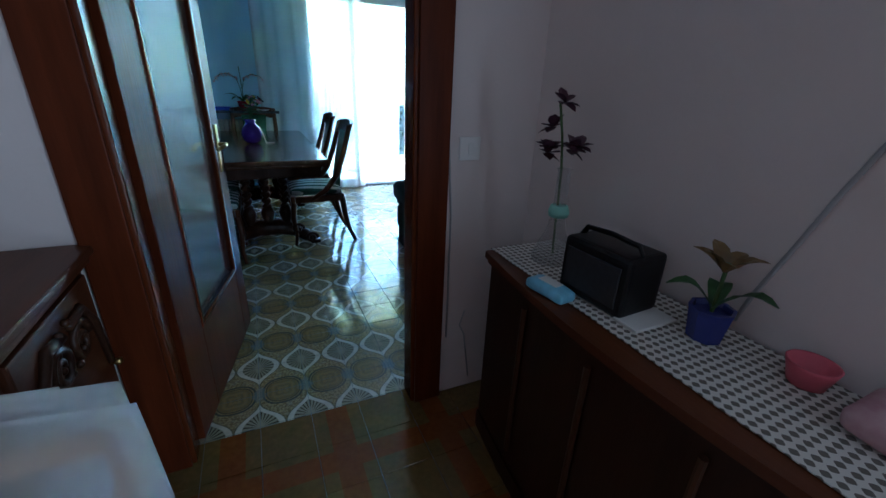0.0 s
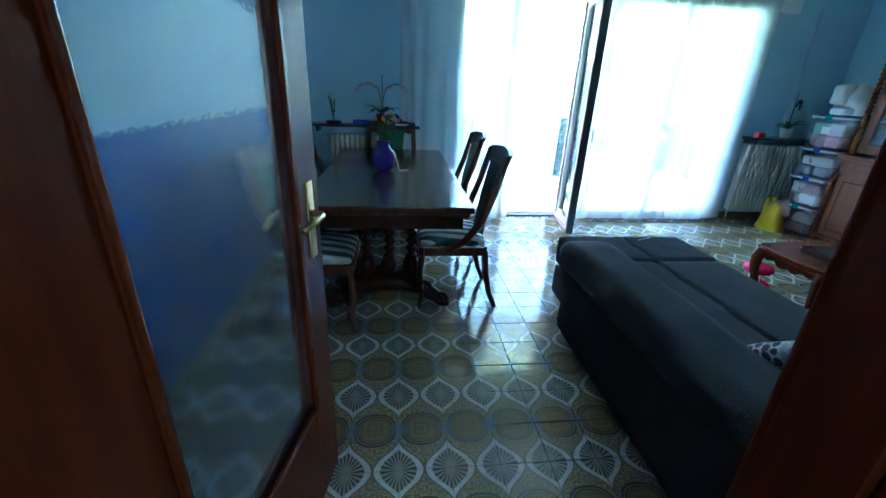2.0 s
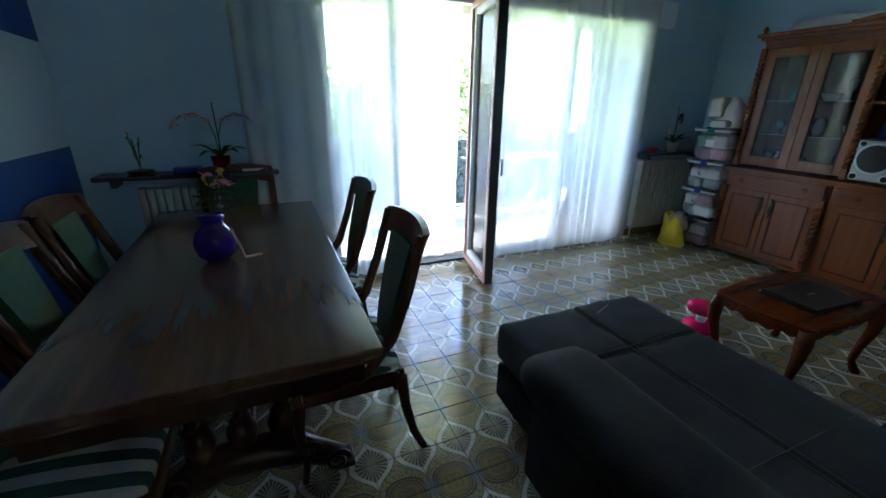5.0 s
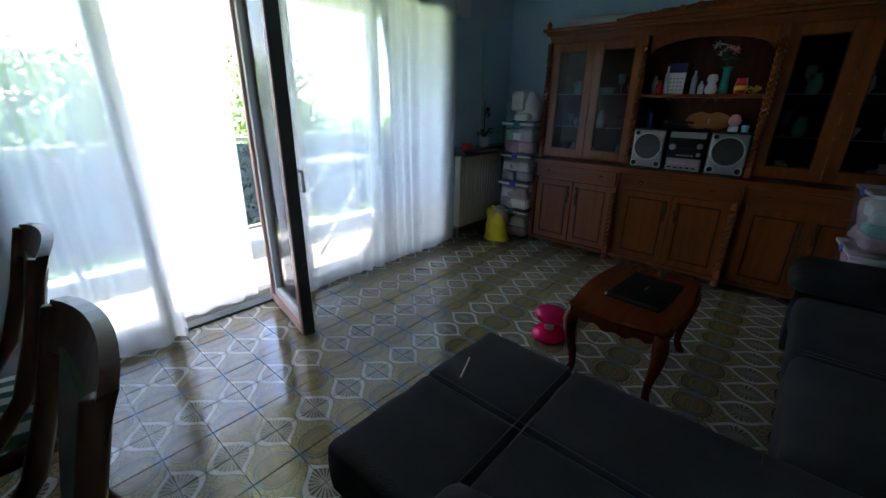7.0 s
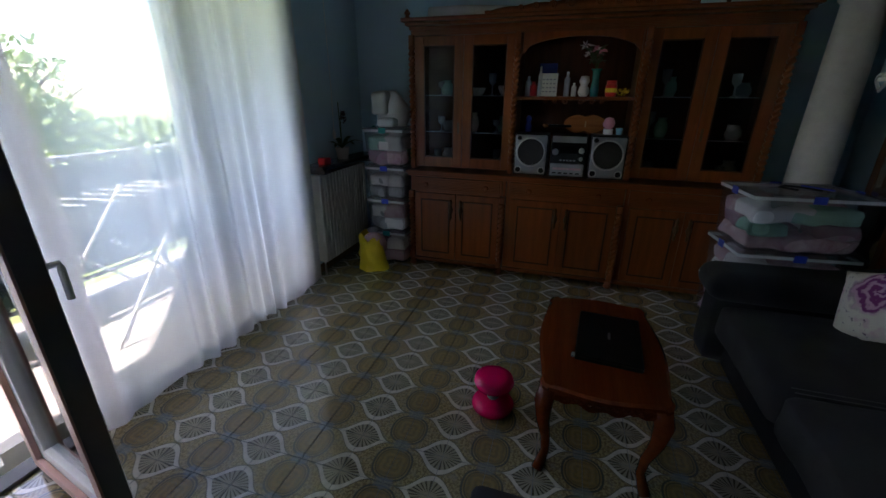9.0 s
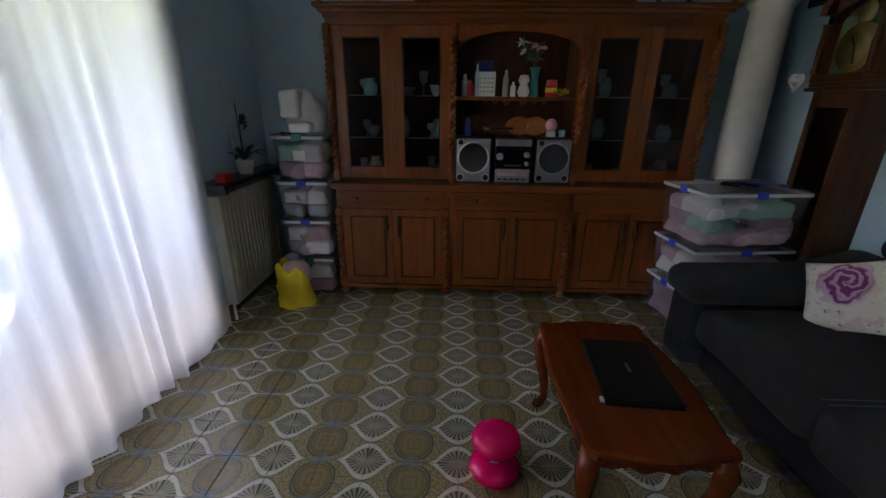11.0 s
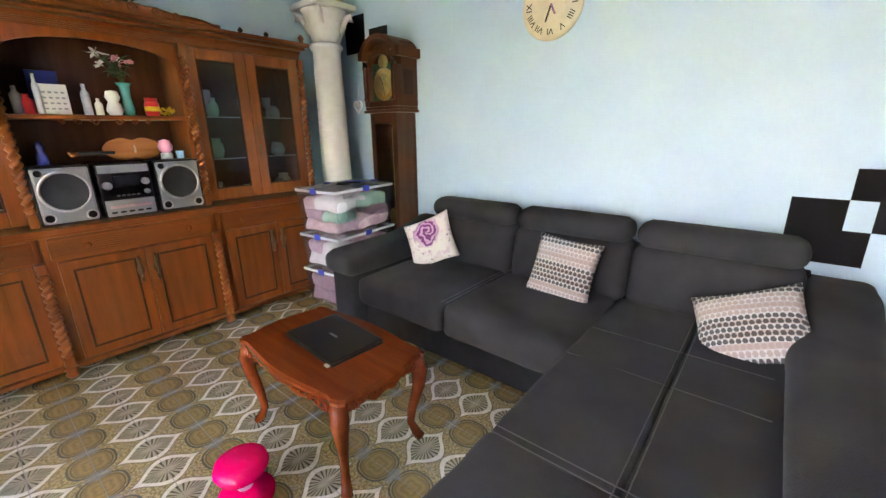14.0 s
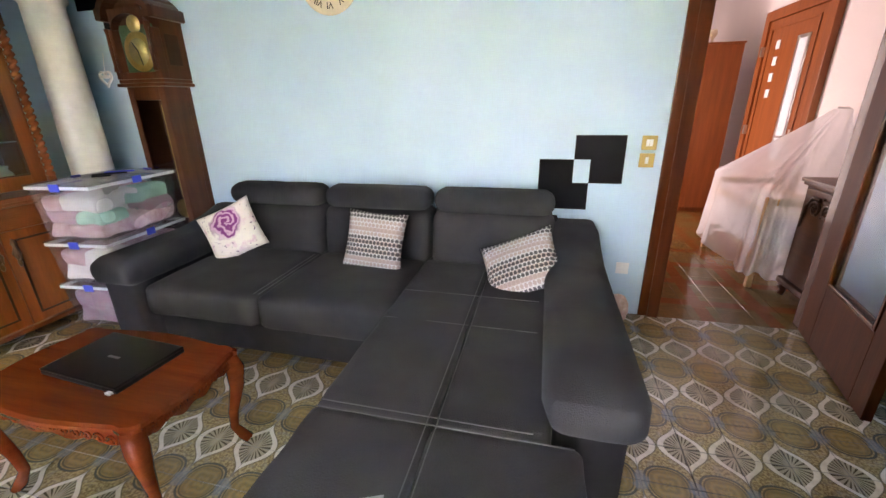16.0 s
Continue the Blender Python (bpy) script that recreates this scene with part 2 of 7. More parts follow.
UPVCDARK = mat("grey_seal", (0.10, 0.105, 0.11), 0.5)
SASHWOOD = mat("reddish_sash_edge", (0.55, 0.33, 0.28), 0.4, vary=0.1)
STEEL = mat("brushed_steel", (0.6, 0.6, 0.6), 0.3, 1.0)
BRASS = mat("aged_brass", (0.62, 0.43, 0.16), 0.3, 1.0, 0.2, 30)
BRONZE = mat("dark_bronze", (0.14, 0.085, 0.05), 0.35, 1.0, 0.2, 30)
RAD = mat("cream_radiator_paint", (0.66, 0.63, 0.55), 0.4, vary=0.05)
MARBLE = mat("dark_marble", (0.055, 0.058, 0.065), 0.2, vary=0.5, scale=12, second=(0.14, 0.14, 0.15))
PLASTER = mat("white_plaster", (0.72, 0.69, 0.63), 0.75, vary=0.08, scale=20, bump=0.3, fine=90)
PINKPLASTIC = mat("hot_pink_plastic", (0.85, 0.004, 0.12), 0.22, vary=0.05)
WHITEPLASTIC = mat("white_plastic", (0.78, 0.78, 0.76), 0.35, vary=0.03)
CREAM = mat("cream_dial", (0.72, 0.62, 0.44), 0.6, vary=0.15, scale=14)
BLACK = mat("black_plastic", (0.006, 0.006, 0.0065), 0.35, vary=0.2, spec=0.3)
BLACKFILM = mat("black_wall_sticker", (0.006, 0.006, 0.007), 0.7, vary=0.1, spec=0.15)
DIALGOLD = mat("aged_gilt_dial", (0.42, 0.33, 0.13), 0.4, 0.5, 0.3, 25)
SILVER = mat("silver_plastic", (0.34, 0.35, 0.37), 0.35, 0.6)
CONE = mat("speaker_cone", (0.02, 0.02, 0.022), 0.6, vary=0.3, scale=40)
YELLOW = mat("yellow_bag", (0.78, 0.60, 0.015), 0.45, vary=0.12, scale=9)
PURPLEBODY = mat("purple_glaze", (0.055, 0.02, 0.34), 0.08, vary=0.2, coat=0.6)
LEAF = mat("dark_leaf", (0.035, 0.085, 0.022), 0.45, vary=0.35, scale=25)
LEAFRED = mat("bronze_leaf", (0.16, 0.10, 0.035), 0.45, vary=0.35, scale=25)
PETAL = mat("orchid_petal", (0.50, 0.16, 0.22), 0.6, vary=0.25, scale=60, second=(0.85, 0.72, 0.66))
DARKPETAL = mat("dark_flower", (0.05, 0.015, 0.03), 0.6, vary=0.3, scale=60)
YELLOWPETAL = mat("yellow_petal", (0.75, 0.55, 0.03), 0.6, vary=0.2)
WHITEPETAL = mat("white_petal", (0.75, 0.72, 0.68), 0.6, vary=0.1)
PINKPETAL = mat("pink_petal", (0.70, 0.28, 0.36), 0.6, vary=0.2)
STEM = mat("stem", (0.06, 0.11, 0.03), 0.6, vary=0.2)
REDPOT = mat("dark_red_pot", (0.35, 0.02, 0.04), 0.25)
BLUEPOT = mat("blue_pot", (0.035, 0.045, 0.22), 0.25)
TEAL = mat("teal_glass_vase", (0.03, 0.32, 0.29), 0.12, vary=0.25, coat=0.5)
RED = mat("red_plastic", (0.65, 0.02, 0.025), 0.35)
BLUE = mat("blue_clip", (0.025, 0.06, 0.55), 0.35)
TUB = see_through("clear_tub", (0.72, 0.75, 0.78), 0.5, 0.72)
LID = mat("frosted_lid", (0.62, 0.65, 0.67), 0.3, vary=0.05)
CLOTHWHITE = mat("white_cloth", (0.74, 0.72, 0.72), 0.9, vary=0.12, scale=9, bump=0.3, fine=80)
CLOTHPINK = mat("pink_cloth", (0.60, 0.24, 0.32), 0.9, vary=0.35, scale=12, second=(0.78, 0.62, 0.64))
CLOTHMINT = mat("mint_cloth", (0.30, 0.56, 0.46), 0.9, vary=0.2, scale=12)
CLOTHGREY = mat("grey_cloth", (0.33, 0.34, 0.37), 0.9, vary=0.3, scale=12)
CLOTHPRINT = mat("printed_cloth", (0.72, 0.68, 0.70), 0.9, vary=0.5, scale=22, second=(0.42, 0.18, 0.28))
ROSE = mat("dusty_rose_cloth", (0.20, 0.025, 0.13), 0.9, vary=0.45, scale=40, second=(0.52, 0.24, 0.36))
SALT = mat("salt_stone", (0.62, 0.30, 0.22), 0.5, vary=0.3, scale=25, second=(0.80, 0.60, 0.52))
GOLDPLATE = mat("gold_switch_plate", (0.48, 0.33, 0.10), 0.35, 0.6, 0.1)
VIOLIN = wood("violin_wood", (0.32, 0.10, 0.03), (0.52, 0.20, 0.06), 0.25, "y", 0.5)
SHEER = see_through("sheer_curtain", (0.96, 0.97, 0.98), 0.9, 0.36)
TULLE = see_through("cradle_tulle", (0.88, 0.88, 0.90), 0.9, 0.44)
PANE = clear_glass("window_pane", (0.95, 0.98, 0.97))


def thin_pane(name, tint, gloss):
    """Thin tinted glass: sees straight through, with a mirror gloss."""
    m = bpy.data.materials.new(name)
    m.use_nodes = True
    n, l = m.node_tree.nodes, m.node_tree.links
    n.remove(n["Principled BSDF"])
    tr, gl, lw, mx = n.new("ShaderNodeBsdfTransparent"), n.new("ShaderNodeBsdfGlossy"), n.new("ShaderNodeLayerWeight"), n.new("ShaderNodeMixShader")
    tr.inputs[0].default_value = (*tint, 1)
    gl.inputs["Roughness"].default_value = 0.04
    lw.inputs["Blend"].default_value = gloss
    l.new(lw.outputs["Facing"], mx.inputs[0])
    l.new(tr.outputs[0], mx.inputs[1])
    l.new(gl.outputs[0], mx.inputs[2])
    l.new(mx.outputs[0], n["Material Output"].inputs[0])
    return m


DARKPANE = thin_pane("cabinet_pane", (0.74, 0.77, 0.78), 0.10)


def pebbled(name):
    """Ribbed privacy glass: scatters most light through, with a glossy dimpled face."""
    m = bpy.data.materials.new(name)
    m.use_nodes = True
    n, l = m.node_tree.nodes, m.node_tree.links
    n.remove(n["Principled BSDF"])
    tl, gs, gl, fr = n.new("ShaderNodeBsdfTranslucent"), n.new("ShaderNodeBsdfRefraction"), n.new("ShaderNodeBsdfGlossy"), n.new("ShaderNodeLayerWeight")
    tl.inputs[0].default_value = (0.80, 0.90, 0.93, 1)
    gs.inputs["Color"].default_value = (0.95, 0.985, 1.0, 1)
    gs.inputs["Roughness"].default_value, gs.inputs["IOR"].default_value = 0.26, 1.05
    df = n.new("ShaderNodeBsdfDiffuse")
    df.inputs[0].default_value = (0.80, 0.86, 0.88, 1)
    fr.inputs["Blend"].default_value = 0.05
    gl.inputs["Roughness"].default_value = 0.34
    tc, vo, bp = n.new("ShaderNodeTexCoord"), n.new("ShaderNodeTexVoronoi"), n.new("ShaderNodeBump")
    vo.feature = "SMOOTH_F1"
    vo.inputs["Scale"].default_value = 90.0
    bp.inputs["Strength"].default_value, bp.inputs["Distance"].default_value = 0.35, 0.003
    l.new(tc.outputs["Object"], vo.inputs["Vector"])
    l.new(vo.outputs["Distance"], bp.inputs["Height"])
    for q in (gs, gl, fr, tl, df):
        l.new(bp.outputs[0], q.inputs["Normal"])
    a, b = n.new("ShaderNodeMixShader"), n.new("ShaderNodeMixShader")
    c = n.new("ShaderNodeMixShader")
    c.inputs[0].default_value = 0.35
    l.new(df.outputs[0], c.inputs[1])
    l.new(tl.outputs[0], c.inputs[2])
    a.inputs[0].default_value = 0.965
    l.new(c.outputs[0], a.inputs[1])
    l.new(gs.outputs[0], a.inputs[2])
    l.new(fr.outputs["Facing"], b.inputs[0])
    l.new(a.outputs[0], b.inputs[1])
    l.new(gl.outputs[0], b.inputs[2])
    l.new(b.outputs[0], n["Material Output"].inputs[0])
    return m


FROST = pebbled("pebbled_glass")
BALCONYTILE = mat("balcony_tile", (0.50, 0.46, 0.42), 0.5, vary=0.12, scale=6)
RENDERWALL = mat("balcony_render", (0.55, 0.50, 0.43), 0.8, vary=0.08)
SCREEN = mat("balcony_screen_cloth", (0.16, 0.22, 0.26), 0.85, vary=0.2, scale=5)
HEDGE = mat("screen_leaf", (0.07, 0.10, 0.09), 0.4, vary=0.4, scale=25)
TREELEAF = mat("sunlit_leaf", (0.20, 0.30, 0.07), 0.6, vary=0.35, scale=3)
BARK = mat("bark", (0.10, 0.075, 0.05), 0.9, vary=0.3, scale=10)
GRASS = mat("grass", (0.30, 0.38, 0.12), 0.9, vary=0.3, scale=0.4)
PAPER = mat("paper", (0.72, 0.71, 0.68), 0.7, vary=0.06)
SKYBLUE = mat("light_blue_pack", (0.25, 0.55, 0.75), 0.4, vary=0.15, scale=30)
PINKBASKET = mat("pink_basket", (0.62, 0.12, 0.17), 0.5, vary=0.15)
CABLE = mat("grey_cable", (0.42, 0.42, 0.43), 0.5)
BASETILE = mat("skirting_tile", (0.33, 0.24, 0.13), 0.2, vary=0.25, scale=20)


def knit_colour(x, y, z, op, blend, noise_at):
    def band(v, k, lo, hi):
        f = op("FRACT", op("MULTIPLY", v, k))
        return op("MULTIPLY", op("GREATER_THAN", f, lo), op("LESS_THAN", f, hi))

    row = op("FLOOR", op("MULTIPLY", z, 38.0))
    up = op("FRACT", op("MULTIPLY", z, 38.0))
    side = op("ABSOLUTE", op("SUBTRACT", op("FRACT", op("MULTIPLY_ADD", row, 0.5, op("MULTIPLY", x, 42.0))), 0.5))
    dots = op("MULTIPLY", op("LESS_THAN", side, op("MULTIPLY_ADD", op("ABSOLUTE", op("SUBTRACT", up, 0.45)), -0.55, 0.47)), band(z, 38.0, 0.08, 0.9))
    tone = op("FRACT", op("MULTIPLY", op("SINE", op("MULTIPLY", row, 2.4)), 7.3))
    hue = op("FRACT", op("MULTIPLY", op("SINE", op("MULTIPLY", row, 1.7)), 5.1))
    base = blend(op("GREATER_THAN", hue, 0.6), (0.52, 0.495, 0.465), (0.44, 0.345, 0.30))
    mark = blend(op("GREATER_THAN", tone, 0.72), (0.03, 0.03, 0.034), (0.36, 0.27, 0.24))
    return blend(op("MULTIPLY", dots, 0.9), base, mark)


def lace_colour(x, y, z, op, blend, noise_at):
    def hole(v, k):
        return op("SINE", op("MULTIPLY", v, k))

    f = op("GREATER_THAN", op("MULTIPLY", hole(op("ADD", x, y), 150.0), hole(op("SUBTRACT", x, y), 150.0)), 0.12)
    return blend(op("MULTIPLY", f, 0.85), (0.72, 0.70, 0.64), (0.07, 0.05, 0.035))


def seat_colour(x, y, z, op, blend, noise_at):
    f = op("GREATER_THAN", op("SINE", op("MULTIPLY", op("ADD", y, op("MULTIPLY", x, 0.15)), 75.0)), 0.0)
    return blend(f, (0.045, 0.11, 0.085), (0.60, 0.62, 0.58))


def floral_colour(x, y, z, op, blend, noise_at):
    """A big watercolour rose with a few small dark buds on cream cloth."""
    def soft(v, lo, hi):
        return op("MINIMUM", op("MAXIMUM", op("DIVIDE", op("SUBTRACT", v, lo), hi - lo), 0.0), 1.0)

    n1, n2 = noise_at(14.0, 3), noise_at(45.0, 2)
    dx, dz = op("SUBTRACT", x, -0.01), op("SUBTRACT", z, 0.055)
    r = op("SQRT", op("ADD", op("MULTIPLY", dx, dx), op("MULTIPLY", dz, dz)))
    ang = op("ARCTAN2", dz, dx)
    r = op("ADD", r, op("ADD", op("MULTIPLY", op("SUBTRACT", n1, 0.5), 0.11), op("MULTIPLY", op("SINE", op("MULTIPLY", ang, 5.0)), 0.003)))
    whorl = op("SINE", op("ADD", op("MULTIPLY", r, 170.0), op("MULTIPLY", ang, 2.0)))
    petals = blend(soft(whorl, -0.4, 0.7), (0.22, 0.03, 0.17), (0.60, 0.33, 0.46))
    col = blend(soft(n1, 0.58, 0.72), (0.74, 0.68, 0.58), (0.66, 0.45, 0.48))
    col = blend(op("MULTIPLY", soft(n2, 0.64, 0.70), soft(r, 0.12, 0.15)), col, (0.17, 0.10, 0.15))
    return blend(op("SUBTRACT", 1.0, soft(r, 0.085, 0.115)), col, petals)


FLORAL = pattern("floral_cushion", floral_colour, 0.9, 0.15, True)
KNIT = pattern("woven_cushion", knit_colour, 0.9, 0.4, True)
LACE = pattern("crochet_lace", lace_colour, 0.9, 0.3)
SEATCLOTH = pattern("green_white_striped_seat", seat_colour, 0.85, 0.2)


# ---- mesh helpers ----
def part(name, bm, material, parent=None, label="", smooth=False):
    me = bpy.data.meshes.new(name)
    if smooth:
        for f in bm.faces:
            f.smooth = True
    bm.to_mesh(me)
    bm.free()
    me.materials.append(material)
    ob = new(name, me)
    if parent:
        ob.parent = parent
    if label:
        ob["label"] = label
    return ob


def thing(name, label, category, at=(0, 0, 0), turn=0, group="", kind=""):
    ob = new(name)
    ob.matrix_world = pose(*at, 0, 0, turn)
    bpy.context.view_layer.update()
    return tagged(ob, label, category, group, kind)


def box(bm, x0, x1, y0, y1, z0, z1, bevel=0.0, seg=2):
    made = bmesh.ops.create_cube(bm, size=1.0, matrix=Matrix.Translation(((x0 + x1) / 2, (y0 + y1) / 2, (z0 + z1) / 2)) @ Matrix.Diagonal((abs(x1 - x0), abs(y1 - y0), abs(z1 - z0), 1)))
    if bevel:
        edges = list({e for v in made["verts"] for e in v.link_edges})
        bmesh.ops.bevel(bm, geom=edges, offset=bevel, segments=seg, affect="EDGES", profile=0.6)
    return bm


def B(x0, x1, y0, y1, z0, z1, bevel=0.0, seg=2):
    return box(bmesh.new(), x0, x1, y0, y1, z0, z1, bevel, seg)


def lathe(profile, seg=24, at=(0, 0, 0), bm=None):
    bm = bm or bmesh.new()
    rings = []
    for r, z in profile:
        rings.append([bm.verts.new((at[0] + max(r, 1e-4) * math.cos(k * math.tau / seg), at[1] + max(r, 1e-4) * math.sin(k * math.tau / seg), at[2] + z)) for k in range(seg)])
    for a, b in zip(rings, rings[1:]):
        for k in range(seg):
            bm.faces.new((a[k], a[(k + 1) % seg], b[(k + 1) % seg], b[k]))
    bm.faces.new(list(reversed(rings[0])))
    bm.faces.new(rings[-1])
    return bm


def tube(points, radius, seg=8, bm=None, flat=1.0):
    """A rod along points; radius a number or one for each point; flat squeezes it across."""
    bm = bm or bmesh.new()
    pts = [Vector(p) for p in points]
    rad = radius if isinstance(radius, (list, tuple)) else [radius] * len(pts)
    rings, last = [], None
    for k, p in enumerate(pts):
        way = (pts[min(k + 1, len(pts) - 1)] - pts[max(k - 1, 0)]).normalized()
        side = last - way * last.dot(way) if last else way.orthogonal()
        if side.length < 1e-6:
            side = way.orthogonal()
        side.normalize()
        last = side
        up = way.cross(side)
        rings.append([bm.verts.new(p + rad[k] * (math.cos(j * math.tau / seg) * side + flat * math.sin(j * math.tau / seg) * up)) for j in range(seg)])
    for a, b in zip(rings, rings[1:]):
        for j in range(seg):
            bm.faces.new((a[j], a[(j + 1) % seg], b[(j + 1) % seg], b[j]))
    bm.faces.new(list(reversed(rings[0])))
    bm.faces.new(rings[-1])
    return bm


def twist(x, y, z0, z1, r, turns, bm=None):
    """A barley-twist column."""
    bm = bm or bmesh.new()
    seg, n = 16, int(turns * 12)
    rings = []
    for k in range(n + 1):
        z = z0 + (z1 - z0) * k / n
        a0 = math.tau * turns * k / n
        ring = []
        for j in range(seg):
            a = math.tau * j / seg
            q = r * (0.74 + 0.24 * math.cos(2 * (a - a0)))
            ring.append(bm.verts.new((x + q * math.cos(a), y + q * math.sin(a), z)))
        rings.append(ring)
    for a, b in zip(rings, rings[1:]):
        for j in range(seg):
            bm.faces.new((a[j], a[(j + 1) % seg], b[(j + 1) % seg], b[j]))
    bm.faces.new(list(reversed(rings[0])))
    bm.faces.new(rings[-1])
    return bm


def pad(x0, x1, y0, y1, z0, z1, round_=0.06, puff=0.02, n=10, lump=0.004):
    """A padded block: rounded edges, slightly swollen faces, uneven cloth."""
    bm = bmesh.new()
    made = bmesh.ops.create_cube(bm, size=2.0)
    edges = list({e for v in made["verts"] for e in v.link_edges})
    bmesh.ops.subdivide_edges(bm, edges=edges, cuts=n, use_grid_fill=True)
    hx, hy, hz = (x1 - x0) / 2, (y1 - y0) / 2, (z1 - z0) / 2
    c = Vector(((x0 + x1) / 2, (y0 + y1) / 2, (z0 + z1) / 2))
    for v in bm.verts:
        u = v.co.copy()
        p = Vector((u.x * hx, u.y * hy, u.z * hz))
        rr = min(round_, hx, hy, hz)
        core = Vector([max(-h + rr, min(h - rr, q)) for q, h in zip(p, (hx, hy, hz))])
        d = p - core
        if d.length > 1e-9:
            p = core + d.normalized() * rr
        bul = puff * (1 - u.x ** 2) * (1 - u.y ** 2) if abs(u.z) > 0.99 else 0
        p.z += bul * (1 if u.z > 0 else 0)
        w = noise.noise((p + c) * 7.0) * lump
        v.co = c + p * (1 + w / max(0.05, p.length))
    return bm


def cushion(w, h, d, n=14):
    """A scatter cushion standing in the xz plane, pointed at its corners."""
    bm = bmesh.new()
    g = [[[None] * 2 for _ in range(n + 1)] for _ in range(n + 1)]
    for i in range(n + 1):
        for j in range(n + 1):
            u, v = 2 * i / n - 1, 2 * j / n - 1
            t = ((1 - abs(u) ** 2.6) * (1 - abs(v) ** 2.6)) ** 0.55
            k = 1 - 0.07 * (1 - (u * v) ** 2) * max(abs(u), abs(v)) ** 3
            wr = 0.006 * noise.noise((u * 3, v * 3, w * 9))
            for s in (0, 1):
                if t < 1e-6 and s:
                    g[i][j][1] = g[i][j][0]
                    continue
                g[i][j][s] = bm.verts.new((u * w / 2 * k, (d / 2 * t + wr * t) * (1 if s else -1), v * h / 2 * k))
    for i in range(n):
        for j in range(n):
            for s in (0, 1):
                q = [g[i][j][s], g[i + 1][j][s], g[i + 1][j + 1][s], g[i][j + 1][s]]
                q = q if not s else q[::-1]
                u = list(dict.fromkeys(q))
                if len(u) > 2:
                    bm.faces.new(u)
    return bm


def leaf(bm, base, tip, width, sag=0.0, n=5):
    """One blade with a fold along its middle."""
    a, b = Vector(base), Vector(tip)
    way = b - a
    side = way.cross(Vector((0, 0, 1)))
    side = side.normalized() if side.length > 1e-6 else Vector((1, 0, 0))
    rows = []
    for k in range(n + 1):
        f = k / n
        p = a + way * f + Vector((0, 0, sag * math.sin(math.pi * f)))
        w = width * (math.sin(math.pi * min(0.98, f * 0.9 + 0.08)))
        rows.append((bm.verts.new(p - side * w + Vector((0, 0, w * 0.3))), bm.verts.new(p), bm.verts.new(p + side * w + Vector((0, 0, w * 0.3)))))
    for r, s in zip(rows, rows[1:]):
        bm.faces.new((r[0], r[1], s[1], s[0]))
        bm.faces.new((r[1], r[2], s[2], s[1]))
    return bm


def blossom(bm, c, r, petals=5, seed=0):
    rnd = random.Random(seed)
    ax = Euler((rnd.uniform(-1, 1), rnd.uniform(-1, 1), rnd.uniform(0, 6))).to_matrix()
    for k in range(petals):
        a = math.tau * k / petals
        d = ax @ Vector((math.cos(a), math.sin(a), 0.25))
        leaf(bm, c, Vector(c) + d * r, r * 0.42, 0.0, 3)
    return bm


def arch_panel(bm, x0, x1, z0, z1, y0, y1, rise, n=16, xy=True):
    """A slab between x0..x1 whose lower edge is an arch cut out: fills between arch and z1."""
    pts = []
    for k in range(n + 1):
        f = k / n
        x = x0 + (x1 - x0) * f
        pts.append((x, z0 + rise * math.sqrt(max(0.0, 1 - (2 * f - 1) ** 2))))
    for (xa, za), (xb, zb) in zip(pts, pts[1:]):
        v = [bm.verts.new(p) for p in ((xa, y0, za), (xb, y0, zb), (xb, y0, z1), (xa, y0, z1), (xa, y1, za), (xb, y1, zb), (xb, y1, z1), (xa, y1, z1))]
        for q in ((0, 1, 2, 3), (7, 6, 5, 4), (0, 4, 5, 1), (3, 2, 6, 7)):
            bm.faces.new([v[i] for i in q])
    bmesh.ops.remove_doubles(bm, verts=bm.verts, dist=0.0002)
    return bm


def scroll(bm, c, r, turns=1.4, rad=0.008, flip=1, plane="yz", n=18):
    """A carved volute."""
    pts = []
    for k in range(n + 1):
        a = math.tau * turns * k / n
        q = r * (1 - 0.75 * k / n)
        u, w = flip * q * math.cos(a), q * math.sin(a)
        pts.append((c[0], c[1] + u, c[2] + w) if plane == "yz" else (c[0] + u, c[1], c[2] + w))
    return tube(pts, [rad * (1 - 0.4 * k / n) for k in range(n + 1)], 6, bm)


# ---- structure ----
WX, EX, SY, NY, CH = -0.52, 5.42, 1.935, 6.0, 2.85  # west, east, south and north faces of the room; ceiling
HX0, HX1, HS = -0.62, 1.43, -3.3  # hall: west and east faces, far end


def solid(name, blocks, material, label, category="wall", bevel=0.0):
    bm = bmesh.new()
    for b in blocks:
        box(bm, *b, bevel)
    return tagged(part(name, bm, material), label, category, kind="structure")


floor = solid("floor", [(WX, EX, 1.94, NY + 0.02, -0.2, -0.004)], GROUT, "grey grout bed under the living room tiles", "floor")
hall_floor = solid("hall_floor", [(HX0, HX1, HS, 1.94, -0.2, -0.004)], GROUT, "grey grout bed under the brown hall tiles", "floor")
ceiling = solid("ceiling", [(WX - 0.15, EX + 0.15, SY - 0.07, NY + 0.3, CH, CH + 0.2)], CEIL, "plain white painted living room ceiling", "ceiling")
hall_ceiling = solid("hall_ceiling", [(HX0 - 0.15, HX1 + 0.15, HS - 0.15, SY - 0.07, CH, CH + 0.2)], CEIL, "plain white painted hall ceiling", "ceiling")
wall_west = solid("wall_west", [(WX - 0.15, WX, SY - 0.07, NY, -0.2, CH)], STRIPES, "pale blue wall with broad royal blue painted bands")
wall_east = solid("wall_east", [(EX, EX + 0.15, SY - 0.07, NY + 0.3, -0.2, CH)], PAINT, "pale blue painted wall behind the wall cabinet")
